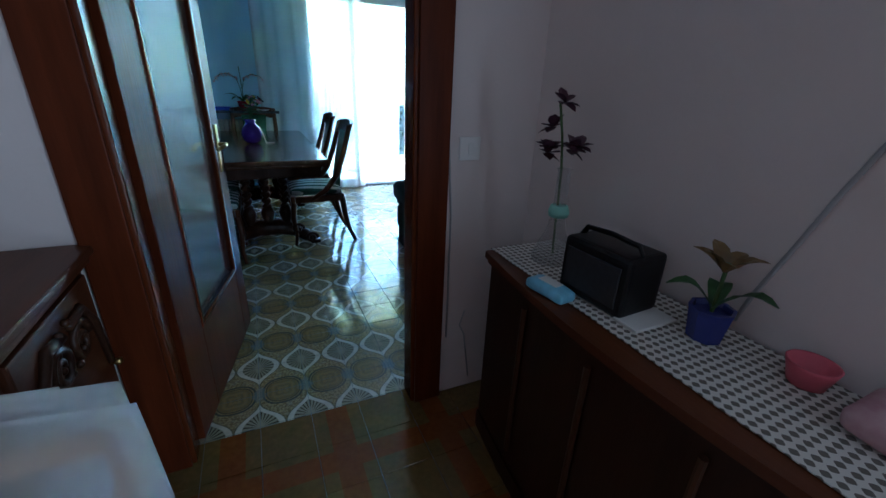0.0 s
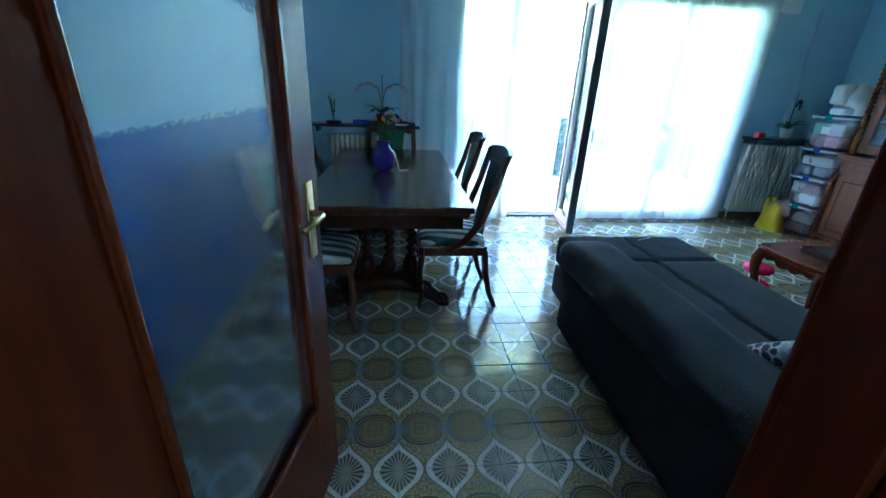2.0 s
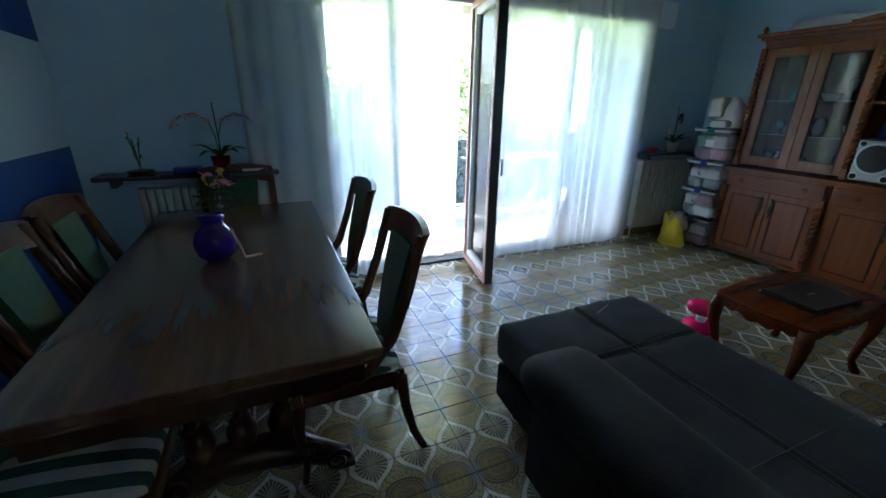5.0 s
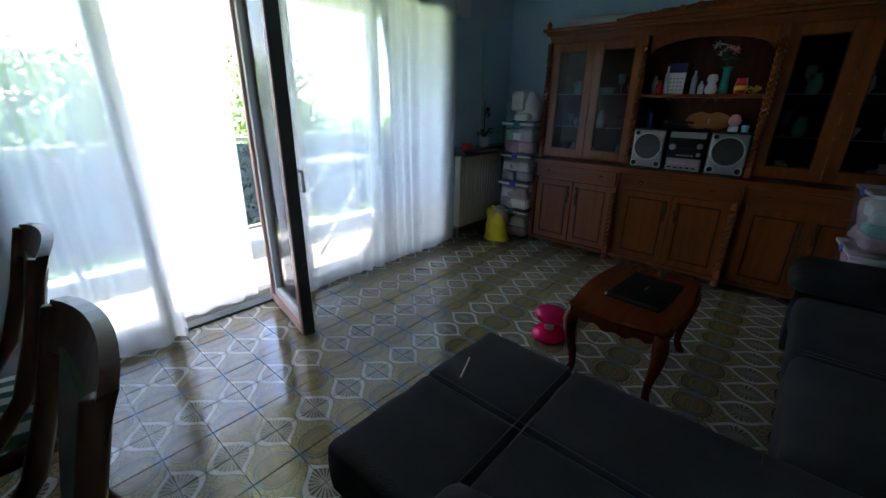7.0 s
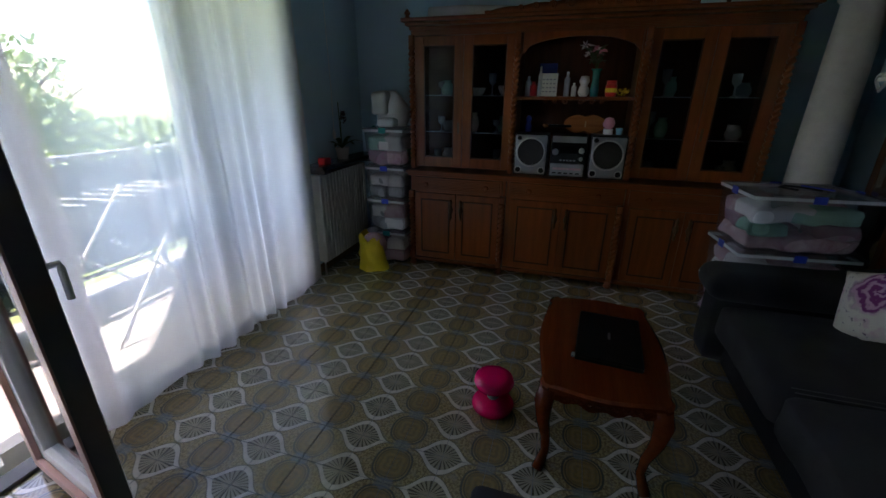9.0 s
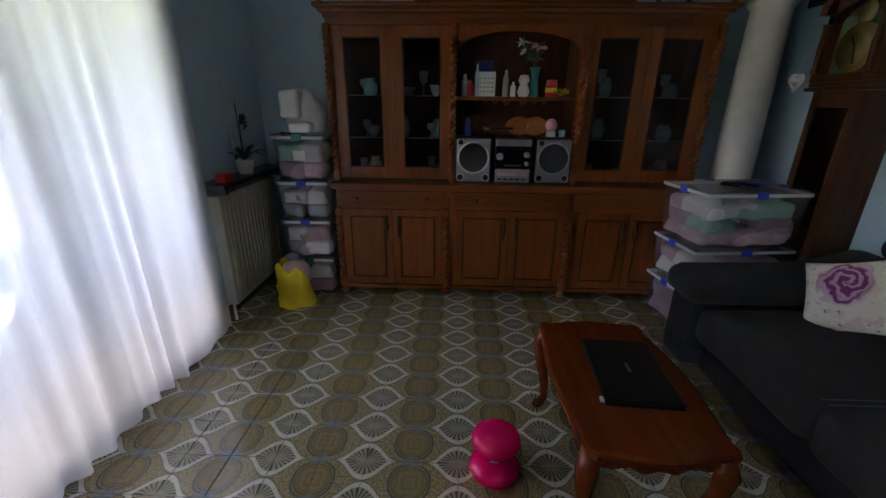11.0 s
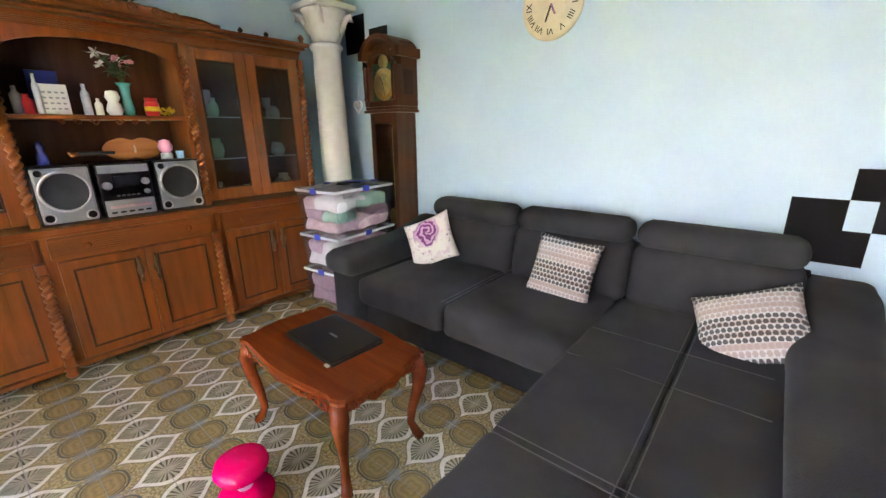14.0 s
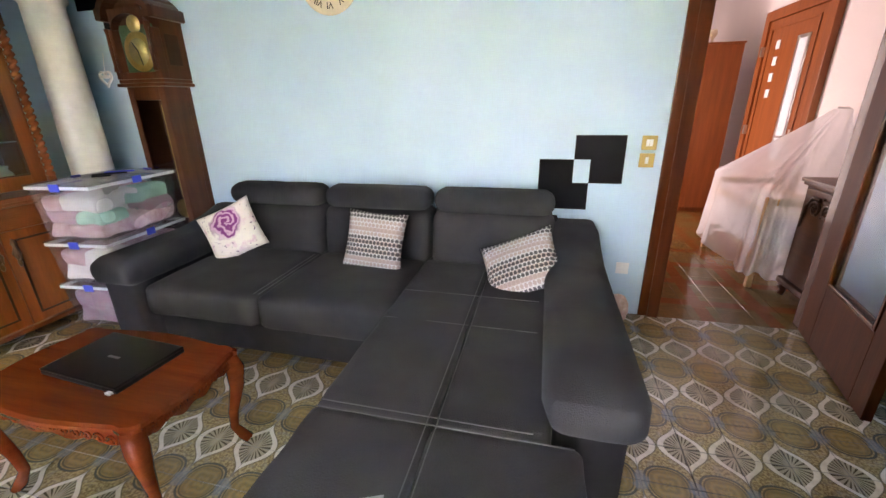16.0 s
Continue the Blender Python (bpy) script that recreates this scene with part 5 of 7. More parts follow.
part("cornice_step", B(UX - 0.045, EX - 0.004, 2.58, 5.34, 2.046, 2.0705, 0.008), CABWOODY, hutch)
for j in range(4):
    part("flute", B(UX - 0.024, UX - 0.0125, 2.63, 5.29, 1.980 + 0.010 * j, 1.987 + 0.010 * j, 0.002), CABWOODY, hutch)
part("cornice", bm, CABWOODY, hutch)
for y in (2.60, 5.32):
    part("finial", lathe([(0.022, 0), (0.014, 0.02), (0.026, 0.035), (0.006, 0.065)], 12, (UX - 0.03, y, 2.1005)), CABWOOD, hutch, "", True)
# carved crest over the niche
bm = bmesh.new()
strip = []
for k in range(61):
    u = -0.72 + 1.44 * k / 60
    f = 1 - abs(u) / 0.72
    top_z = 2.103 + 0.012 + 0.052 * f ** 0.8 + 0.010 * abs(math.sin(u * 14.0))
    strip.append([bm.verts.new((x, 3.96 + u, z)) for x, z in ((UX - 0.062, 2.1005), (UX - 0.062, top_z), (UX - 0.040, top_z), (UX - 0.040, 2.1005))])
for a, b in zip(strip, strip[1:]):
    for k in range(4):
        bm.faces.new((a[k], a[(k + 1) % 4], b[(k + 1) % 4], b[k]))
bm.faces.new(strip[0][::-1])
bm.faces.new(strip[-1])
bmesh.ops.recalc_face_normals(bm, faces=bm.faces)
for s in (-1, 1):
    for c, q in ((0.10, 0.034), (0.22, 0.028), (0.34, 0.024), (0.45, 0.018)):
        scroll(bm, (UX - 0.066, 3.96 + s * c, 2.108 + q), q, 1.4, 0.008, s)
lathe([(0.02, 0.05), (0.030, 0.07), (0.014, 0.085), (0.004, 0.10)], 12, (UX - 0.05, 3.96, 2.101), bm)
part("crest", bm, CABWOOD, hutch, "carved scroll crest", True)
for y0, y1, hy in ((4.853, 5.265, 4.885), (4.43, 4.850, 0), (3.079, 3.49, 0), (2.655, 3.076, 3.045)):
    d = new("glass_door")
    d.parent = hutch
    bm = bmesh.new()
    w = 0.075
    for a in ((y0, y0 + w, 0.925, 1.972), (y1 - w, y1, 0.925, 1.972), (y0 + w, y1 - w, 0.925, 1.01), (y0 + w, y1 - w, 1.90, 1.972)):
        box(bm, UX - 0.004, UX + 0.018, *a, 0.004)
    part("door_frame", bm, CABWOOD, d)
    bm = bmesh.new()
    for a in ((y0 + w, y0 + w + 0.01, 1.01, 1.90), (y1 - w - 0.01, y1 - w, 1.01, 1.90), (y0 + w + 0.01, y1 - w - 0.01, 1.01, 1.02), (y0 + w + 0.01, y1 - w - 0.01, 1.89, 1.90)):
        box(bm, UX - 0.008, UX + 0.006, *a, 0.002)
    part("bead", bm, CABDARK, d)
    part("pane", B(UX + 0.007, UX + 0.011, y0 + w, y1 - w, 1.01, 1.90), DARKPANE, d, "dark reflecting glass")
    if hy:
        part("escutcheon", B(UX - 0.008, UX - 0.0045, hy - 0.009, hy + 0.009, 1.22, 1.31, 0.003), BRONZE, d)
for y in (5.29, 4.417, 3.503, 2.632):
    bm = twist(UX - 0.026, y, 0.99, 1.90, 0.029, 11)
    box(bm, UX - 0.04, UX - 0.0125, y - 0.022, y + 0.022, 0.906, 0.99, 0.004)
    box(bm, UX - 0.04, UX - 0.0125, y - 0.022, y + 0.022, 1.90, 1.978, 0.004)
    part("twisted_column", bm, CABWOOD, hutch, "barley twist column", True)
bm = bmesh.new()
arch_panel(bm, 3.54, 4.38, 1.82, 1.975, UX - 0.004, UX + 0.016, 0.12)
bmesh.ops.transform(bm, verts=bm.verts, matrix=Matrix(((0, 1, 0, 0), (1, 0, 0, 0), (0, 0, 1, 0), (0, 0, 0, 1))))
bmesh.ops.reverse_faces(bm, faces=bm.faces)
part("arch", bm, CABWOOD, hutch, "arched niche front")
part("niche_shelf", B(UX + 0.03, EX - 0.021, 3.536, 4.404, 1.50, 1.52, 0.003), CABWOODY, hutch)
part("niche_shelf_edge", B(UX - 0.002, UX + 0.029, 3.536, 4.404, 1.497, 1.523, 0.008), CABWOODY, hutch)
bm = bmesh.new()
for s in (-1, 1):
    for c, r in ((0.06, 0.022), (0.14, 0.018), (0.21, 0.014)):
        scroll(bm, (UX + 0.01, 3.97 + s * c, 1.482), r, 1.2, 0.006, s)
part("carving", bm, CABWOOD, hutch, "carved scrolls under the niche shelf", True)
for ya, yb in ((4.43, 5.27), (2.65, 3.51)):
    for z in (1.22, 1.52):
        part("glass_shelf", B(UX + 0.06, EX - 0.03, ya, yb, z, z + 0.006), PANE, hutch)
        part("shelf_edge", B(UX + 0.054, UX + 0.059, ya, yb, z, z + 0.006), LID, hutch)
# glassware behind the panes
rnd = random.Random(21)
for ya, yb in ((4.48, 5.22), (2.70, 3.46)):
    for z in (0.907, 1.227, 1.527):
        for k in range(3):
            y = ya + (yb - ya) * (k + 0.5) / 3 + rnd.uniform(-0.04, 0.04)
            h = rnd.uniform(0.10, 0.2)
            o = part("drinking_glass", lathe([(0.028, 0), (0.006, 0.01), (0.006, h * 0.45), (0.03, h * 0.6), (0.034, h)], 12, (UX + 0.16 + rnd.uniform(-0.03, 0.05), y, z)), CLOTHGREY, None, "", True)
            tagged(o, "dull glass standing behind the cabinet's dark pane", "glass", "cabinet glassware")


for ya, yb in ((4.46, 5.24), (2.68, 3.48)):
    for z in (0.907, 1.227, 1.527):
        for k in range(3):
            y = ya + (yb - ya) * (k + 0.2 + rnd.uniform(0, 0.2)) / 3
            q, h = rnd.uniform(0.05, 0.08), rnd.uniform(0.04, 0.16)
            m = rnd.choice((WHITEPETAL, CLOTHMINT, CLOTHGREY, LID))
            if h < 0.09:
                o = part("bowl", lathe([(q * 0.5, 0), (q * 0.8, h * 0.4), (q, h), (q * 0.94, h), (q * 0.7, h * 0.45)], 18, (UX + 0.22, y, z)), m, None, "", True)
                tagged(o, "pale bowl stored behind the cabinet's glass door", "bowl", "cabinet crockery")
            else:
                o = part("jug", lathe([(q * 0.55, 0), (q * 0.8, h * 0.3), (q * 0.7, h * 0.7), (q * 0.45, h * 0.85), (q * 0.55, h)], 18, (UX + 0.22, y, z)), m, None, "", True)
                tagged(o, "pale jug stored behind the cabinet's glass door", "jug", "cabinet crockery")

# ---- things on the cabinet ----
def speaker(y, label):
    s = thing("loudspeaker", label, "loudspeaker", (UX - 0.03, y, 0.9055), group="stereo loudspeakers")
    part("case", B(0.0, 0.20, -0.135, 0.135, 0.0, 0.335, 0.01), BLACK, s)
    part("front", B(-0.016, -0.001, -0.125, 0.125, 0.012, 0.325, 0.012), SILVER, s, "silver front panel")
    def hoop(r, rad, c, x):
        return tube([(x, c[0] + r * math.cos(math.tau * k / 28), c[1] + r * math.sin(math.tau * k / 28)) for k in range(29)], rad, 8)

    def dish(r, c, x, deep):
        q = lathe([(0.003, deep), (r * 0.28, deep * 0.9), (r * 0.3, deep), (r * 0.92, 0.002), (r, 0.0), (r, deep + 0.002), (0.003, deep + 0.003)], 28)
        bmesh.ops.transform(q, verts=q.verts, matrix=Matrix.Translation((x, c[0], c[1])) @ Matrix.Rotation(radians(90), 4, "Y"))
        return q

    part("ring", hoop(0.112, 0.008, (0, 0.19), -0.018), STEEL, s, "", True)
    part("woofer", dish(0.108, (0, 0.19), -0.0215, 0.004), CONE, s, "black woofer cone", True)
    for yy in (-0.095, 0.095):
        part("port", hoop(0.026, 0.005, (yy, 0.045), -0.0175), STEEL, s, "", True)
        part("port_hole", dish(0.023, (yy, 0.045), -0.020, 0.002), BLACK, s, "", True)
    part("tweeter", dish(0.018, (0.095, 0.30), -0.020, 0.002), BLACK, s, "", True)
    return s


speaker(4.255, "silver and black loudspeaker on the cabinet top")
speaker(3.665, "silver and black loudspeaker on the cabinet top")
hifi = thing("stereo_system", "silver and black compact stereo between its speakers", "stereo", (UX - 0.03, 3.96, 0.9055))
part("case", B(0.0, 0.22, -0.138, 0.138, 0.0, 0.33, 0.008), BLACK, hifi)
part("lower_panel", B(-0.016, -0.001, -0.13, 0.13, 0.01, 0.11, 0.008), SILVER, hifi)
part("upper_panel", B(-0.012, -0.001, -0.13, 0.13, 0.275, 0.325, 0.006), SILVER, hifi)
part("display", B(-0.013, -0.001, -0.07, 0.07, 0.19, 0.255, 0.004), BLACK, hifi)
part("disc_drawer", B(-0.02, -0.0165, -0.11, 0.11, 0.06, 0.078, 0.003), CLOTHPINK, hifi)
for y, z, r in ((0.1, 0.2, 0.025), (-0.1, 0.215, 0.022), (-0.1, 0.15, 0.016)):
    part("knob", tube([(-0.001, y, z), (-0.022, y, z), (-0.026, y, z)], [r, r, r * 0.8], 16), SILVER, hifi, "", True)
for k in range(5):
    part("button", B(-0.019, -0.0165, -0.1 + 0.045 * k, -0.07 + 0.045 * k, 0.028, 0.04, 0.002), BLACK, hifi)
    part("button", B(-0.006, -0.0005, -0.06 + 0.026 * k, -0.042 + 0.026 * k, 0.13, 0.14, 0.001), SILVER, hifi)


def on(name, label, category, at, *pieces):
    o = thing(name, label, category, at)
    for pn, b, m in pieces:
        part(pn, b, m, o, "", True)
    return o


SZ = 1.5235
vio = thing("violin", "small brown ornamental violin lying on the stereo", "violin", (UX + 0.06, 3.86, 1.245))
bm = bmesh.new()
pts = []
for k in range(40):
    a = math.tau * k / 40
    pts.append((0.16 * math.cos(a), (0.075 - 0.022 * math.exp(-(math.cos(a) / 0.22) ** 2)) * math.sin(a)))
lo = [bm.verts.new((0.0 + 0.0, u, w + 0.075)) for u, w in pts]
hi = [bm.verts.new((0.035, u, w + 0.075)) for u, w in pts]
for k in range(40):
    bm.faces.new((lo[k], lo[(k + 1) % 40], hi[(k + 1) % 40], hi[k]))
bm.faces.new(lo[::-1])
bm.faces.new(hi)
part("body", bm, VIOLIN, vio)
part("neck", B(-0.008, 0.01, 0.10, 0.29, 0.045, 0.065, 0.004), BLACK, vio)
part("scroll", tube([(0.0, 0.28, 0.055), (0.0, 0.31, 0.05), (0.0, 0.32, 0.065)], [0.012, 0.012, 0.008], 8), VIOLIN, vio, "", True)
part("bridge", B(-0.014, -0.001, -0.01, 0.0, 0.05, 0.095), PALEWOOD, vio)
on("bear_figure", "small white and pink bear shaped ornament", "ornament", (UX + 0.1, 3.90, SZ), ("bear", bmesh.ops.translate(b := lathe([(0.03, 0), (0.045, 0.03), (0.035, 0.07), (0.025, 0.08), (0.04, 0.11), (0.03, 0.145), (0.005, 0.15)], 14), verts=b.verts, vec=(0, 0, 0)) or b, WHITEPETAL))
tv = on("teal_vase", "slender teal glass vase with pale artificial flowers", "vase", (UX + 0.13, 3.82, SZ), ("body", lathe([(0.03, 0), (0.035, 0.04), (0.026, 0.12), (0.03, 0.18), (0.045, 0.2)], 16), TEAL))
flowers_in(tv, (0, 0, 0.19), 0.20, 0.13, 7, (WHITEPETAL, PINKPETAL), 31, True)
on("calendar_box", "white printed calendar card standing on the shelf", "calendar", (UX + 0.13, 4.17, SZ), ("card", B(-0.01, 0.01, -0.065, 0.065, 0, 0.17, 0.003), PAPER))
cal = bpy.data.objects["calendar_box"]
for r in range(4):
    for c in range(4):
        part("print_bar", B(-0.0125, -0.0105, -0.05 + 0.028 * c, -0.034 + 0.028 * c, 0.03 + 0.03 * r, 0.04 + 0.03 * r), CLOTHGREY, cal)
on("book", "dark blue book leaning in the niche", "book", (UX + 0.22, 4.19, SZ), ("cover", B(-0.012, 0.012, -0.07, 0.07, 0, 0.25, 0.004), BLUEPOT))
on("red_jar", "red and yellow lidded jar on the niche shelf", "jar", (UX + 0.09, 3.70, SZ), ("body", lathe([(0.035, 0), (0.042, 0.02), (0.042, 0.08), (0.034, 0.09)], 16), RED), ("label_band", lathe([(0.0432, 0.03), (0.0432, 0.06)], 16), YELLOWPETAL), ("lid", lathe([(0.036, 0.0905), (0.036, 0.115)], 16), RED))
on("flower_ornament", "little posy of white artificial flowers", "ornament", (UX + 0.09, 3.615, SZ), ("posy", [blossom(q := bmesh.new(), (0.0, 0.02 * k - 0.03, 0.03 + 0.012 * (k % 2)), 0.03, 6, k) for k in range(1)] and [blossom(q, (0.01 * (k % 3), 0.018 * k - 0.035, 0.025 + 0.014 * (k % 2)), 0.028, 6, k) for k in range(5)][0], YELLOWPETAL))
for y, h, r, m in ((4.29, 0.11, 0.03, RED), (4.24, 0.22, 0.016, LID), (4.03, 0.18, 0.022, CLOTHGREY), (3.975, 0.10, 0.02, WHITEPETAL), (4.33, 0.15, 0.025, CLOTHGREY)):
    on("bottle", "small slim bottle standing on the niche shelf", "bottle", (UX + 0.11, y, SZ), ("glass", lathe([(r, 0), (r, h * 0.7), (r * 0.45, h * 0.82), (r * 0.45, h)], 14), m))
on("blue_figure", "small blue figurine standing on a loudspeaker", "ornament", (UX + 0.06, 4.30, 1.245), ("body", lathe([(0.03, 0), (0.028, 0.05), (0.016, 0.08), (0.024, 0.1), (0.012, 0.13)], 14), BLUEPOT))
on("snow_globe", "white and clear snow globe on the speaker", "ornament", (UX + 0.06, 3.68, 1.245), ("foot", lathe([(0.035, 0), (0.035, 0.04)], 16), WHITEPLASTIC), ("ball", lathe([(0.02, 0.041), (0.04, 0.06), (0.045, 0.085), (0.03, 0.12), (0.004, 0.13)], 16), PINKPETAL))
on("blue_cup", "small light blue cup on the speaker", "cup", (UX + 0.05, 3.60, 1.245), ("cup", lathe([(0.02, 0), (0.026, 0.05), (0.022, 0.05), (0.018, 0.006)], 16), SKYBLUE))
# on the roof
roll = bmesh.new()
tube([(UX + 0.18, 5.2, 2.16), (UX + 0.17, 4.9, 2.165), (UX + 0.16, 4.55, 2.15), (UX + 0.12, 4.2, 2.13)], [0.06, 0.055, 0.045, 0.03], 12, roll, 0.8)
tagged(part("rolled_sheet", roll, CLOTHWHITE, None, "", True), "rolled white sheet lying on top of the cabinet", "rolled sheet")
tp = on("trailing_plant", "green pointed leaved plant on top of the cabinet", "plant", (UX + 0.1, 3.75, 2.1005), ("pot", lathe([(0.04, 0), (0.05, 0.05), (0.045, 0.05)], 14), BRONZE))
bm = bmesh.new()
for k in range(14):
    a = k * 2.4
    leaf(bm, (0, 0, 0.04), (0.16 * math.cos(a), 0.2 * math.sin(a), 0.05 + 0.10 * (k % 3)), 0.025, 0.03, 4)
part("leaves", bm, LEAF, tp)
for y in (3.05, 2.85):
    on("roof_ornament", "tiny dark ornament on top of the cabinet", "ornament", (UX + 0.05, y, 2.1005), ("body", lathe([(0.02, 0), (0.012, 0.02), (0.02, 0.04), (0.004, 0.06)], 12), BLACKWOOD))


# ---- storage boxes ----
def tub(at, turn, w, d, h, fills, label, clips=BLUE, lid=TUB, group="clear storage boxes"):
    t = thing("storage_box", label, "storage box", at, turn, group)
    bm = bmesh.new()
    k = 0.93
    lo = [bm.verts.new((sx * w / 2 * k, sy * d / 2 * k, 0.0)) for sx, sy in ((-1, -1), (1, -1), (1, 1), (-1, 1))]
    hi = [bm.verts.new((sx * w / 2, sy * d / 2, h - 0.025)) for sx, sy in ((-1, -1), (1, -1), (1, 1), (-1, 1))]
    bm.faces.new(lo[::-1])
    for i in range(4):
        bm.faces.new((lo[i], lo[(i + 1) % 4], hi[(i + 1) % 4], hi[i]))
    part("tub", bm, TUB, t, "clear plastic tub")
    part("rim", box(box(box(B(-w / 2 - 0.01, w / 2 + 0.01, -d / 2 - 0.01, -d / 2 + 0.004, h - 0.04, h - 0.02, 0.003), -w / 2 - 0.01, w / 2 + 0.01, d / 2 - 0.004, d / 2 + 0.01, h - 0.04, h - 0.02, 0.003), -w / 2 - 0.01, -w / 2 + 0.004, -d / 2, d / 2, h - 0.04, h - 0.02, 0.003), w / 2 - 0.004, w / 2 + 0.01, -d / 2, d / 2, h - 0.04, h - 0.02, 0.003), LID, t)
    part("lid", B(-w / 2 - 0.013, w / 2 + 0.013, -d / 2 - 0.013, d / 2 + 0.013, h - 0.0195, h - 0.008, 0.004), lid, t)
    for s in (-1, 1):
        x0, x1 = sorted((s * (w / 2 + 0.0155), s * (w / 2 + 0.020)))
        part("clip", B(x0, x1, -0.035, 0.035, h - 0.05, h - 0.003, 0.004), clips, t, "blue clip")
        y0, y1 = sorted((s * (d / 2 + 0.0155), s * (d / 2 + 0.020)))
        part("clip", B(-0.035, 0.035, y0, y1, h - 0.05, h - 0.003, 0.004), clips, t, "blue clip")
    rnd = random.Random(int(at[0] * 100 + at[2] * 977))
    n = len(fills)
    for j, m in enumerate(fills):
        z0 = 0.008 + 0.86 * (h - 0.07) * (j // 2) / ((n + 1) // 2)
        z1 = z0 + (h - 0.07) / ((n + 1) // 2) * 1.08
        cut = d * rnd.uniform(-0.15, 0.15)
        y0, y1 = (-d * 0.455, cut + 0.02) if j % 2 else (cut - 0.02, d * 0.455)
        mid = w * rnd.uniform(-0.2, 0.2)
        for x0, x1, mm in ((-w * 0.455, mid + 0.015, m), (mid - 0.015, w * 0.45, fills[(j + rnd.randint(1, 2)) % n])):
            part("folded_clothes", pad(x0, x1, y0, y1, z0 + rnd.uniform(-0.004, 0.0), z1 - rnd.uniform(0, 0.02), 0.03, 0.012, 12, 0.045), mm, t, "", True)
    return t


for z, h, fills, lb, cl in ((0.0, 0.32, (CLOTHPRINT, CLOTHPRINT, CLOTHPRINT, CLOTHWHITE), "clear box of pale printed clothes on the floor", TEAL),
                            (0.32, 0.31, (CLOTHGREY, CLOTHWHITE, CLOTHWHITE, CLOTHPINK), "clear lidded box of white and grey cloth in a stack", BLUE),
                            (0.63, 0.30, (CLOTHGREY, CLOTHGREY, CLOTHWHITE, CLOTHWHITE), "clear lidded box with white fabric in a stack", BLUE),
                            (0.93, 0.33, (CLOTHPRINT, CLOTHPINK, CLOTHMINT, CLOTHWHITE), "clear box of bright folded clothes topping the stack", TEAL)):
    tub((5.14, 5.53, z), 0, 0.46, 0.36, h, fills, lb, cl)
tl = bpy.data.objects["storage_box.003"]
part("paper_label", B(-0.236, -0.232, -0.05, 0.04, 0.14, 0.21), PAPER, tl, "white paper label")
bag = bmesh.new()
lathe([(0.13, 0), (0.15, 0.06), (0.14, 0.16), (0.10, 0.26), (0.05, 0.30)], 16, (0, 0, 0), bag)
for v in bag.verts:
    v.co += Vector((noise.noise(v.co * 9), noise.noise(v.co * 9 + Vector((5, 0, 0))), 0)) * 0.035
pb = thing("plastic_bag", "crumpled whitish plastic bag on top of the boxes", "bag", (5.14, 5.53, 1.2605))
part("sack", bag, CLOTHWHITE, pb, "", True)
part("white_pack", pad(-0.2, -0.04, -0.09, 0.07, 0.0, 0.07, 0.02, 0.01, 6, 0.004), WHITEPLASTIC, pb, "", True)
part("paper_roll", pad(-0.19, -0.06, -0.02, 0.13, 0.1, 0.29, 0.03, 0.01, 6, 0.02), PAPER, pb, "", True)
for z, h, fills, lb in ((0.0, 0.32, (CLOTHPRINT, CLOTHPRINT, CLOTHPRINT, CLOTHPRINT), "clear box of patterned cloth under other boxes"),
                        (0.32, 0.30, (CLOTHPINK, SKYBLUE, CLOTHWHITE, CLOTHPINK), "clear box of pink and blue clothes in a stack"),
                        (0.62, 0.37, (CLOTHPINK, CLOTHPINK, CLOTHMINT, CLOTHPRINT, CLOTHWHITE, CLOTHMINT), "clear box of mint and pink clothes beside the sofa")):
    tub((4.66, 2.545, z), 6, 0.44, 0.66, h, fills, lb)
tagged(part("charger_cable", tube([(4.58, 2.45, 0.994), (4.65, 2.52, 0.996), (4.70, 2.60, 0.994), (4.62, 2.66, 0.996), (4.56, 2.58, 0.994)], 0.007, 6), BLACK, None, "", True), "black cable coiled on the box lid", "cable")
tagged(part("blue_pen", tube([(4.60, 2.38, 0.996), (4.72, 2.50, 0.996)], 0.006, 6), BLUE), "blue marker lying on the box lid", "pen")

# yellow shopping bag, slumped
yb = thing("shopping_bag", "bright yellow shopping bag slumped on the floor tiles", "bag", (4.76, 5.60, 0), -14)
bm = bmesh.new()
n = 12
front, back = [], []
for i in range(n + 1):
    cf, cb = [], []
    for j in range(n + 1):
        u, w = i / n - 0.5, j / n
        wd = 0.31 * (1 - 0.32 * w)
        dep = 0.11 * (1 - w) ** 0.7 + 0.015
        wob = noise.noise((u * 5, w * 5, 0.3)) * 0.025
        top_ = 0.30 - 0.03 * math.cos(u * 9) + 0.03 * u
        cf.append(bm.verts.new((-dep * math.cos(u * 2.8) - 0.02 + wob - 0.05 * w, u * wd, w * top_)))
        cb.append(bm.verts.new((dep * math.cos(u * 2.8) + wob - 0.02 * w, u * wd, w * (top_ + 0.02))))
    front.append(cf)
    back.append(cb)
for g, r in ((front, 0), (back, 1)):
    for i in range(n):
        for j in range(n):
            q = (g[i][j], g[i][j + 1], g[i + 1][j + 1], g[i + 1][j])
            bm.faces.new(q[::-1] if r else q)
for j in range(n):
    bm.faces.new((front[0][j], back[0][j], back[0][j + 1], front[0][j + 1]))
    bm.faces.new((front[n][j + 1], back[n][j + 1], back[n][j], front[n][j]))
part("bag", bm, YELLOW, yb, "", True)
part("contents", pad(-0.06, 0.09, -0.11, 0.11, 0.16, 0.31, 0.05, 0.02, 8, 0.03), CLOTHPINK, yb, "", True)
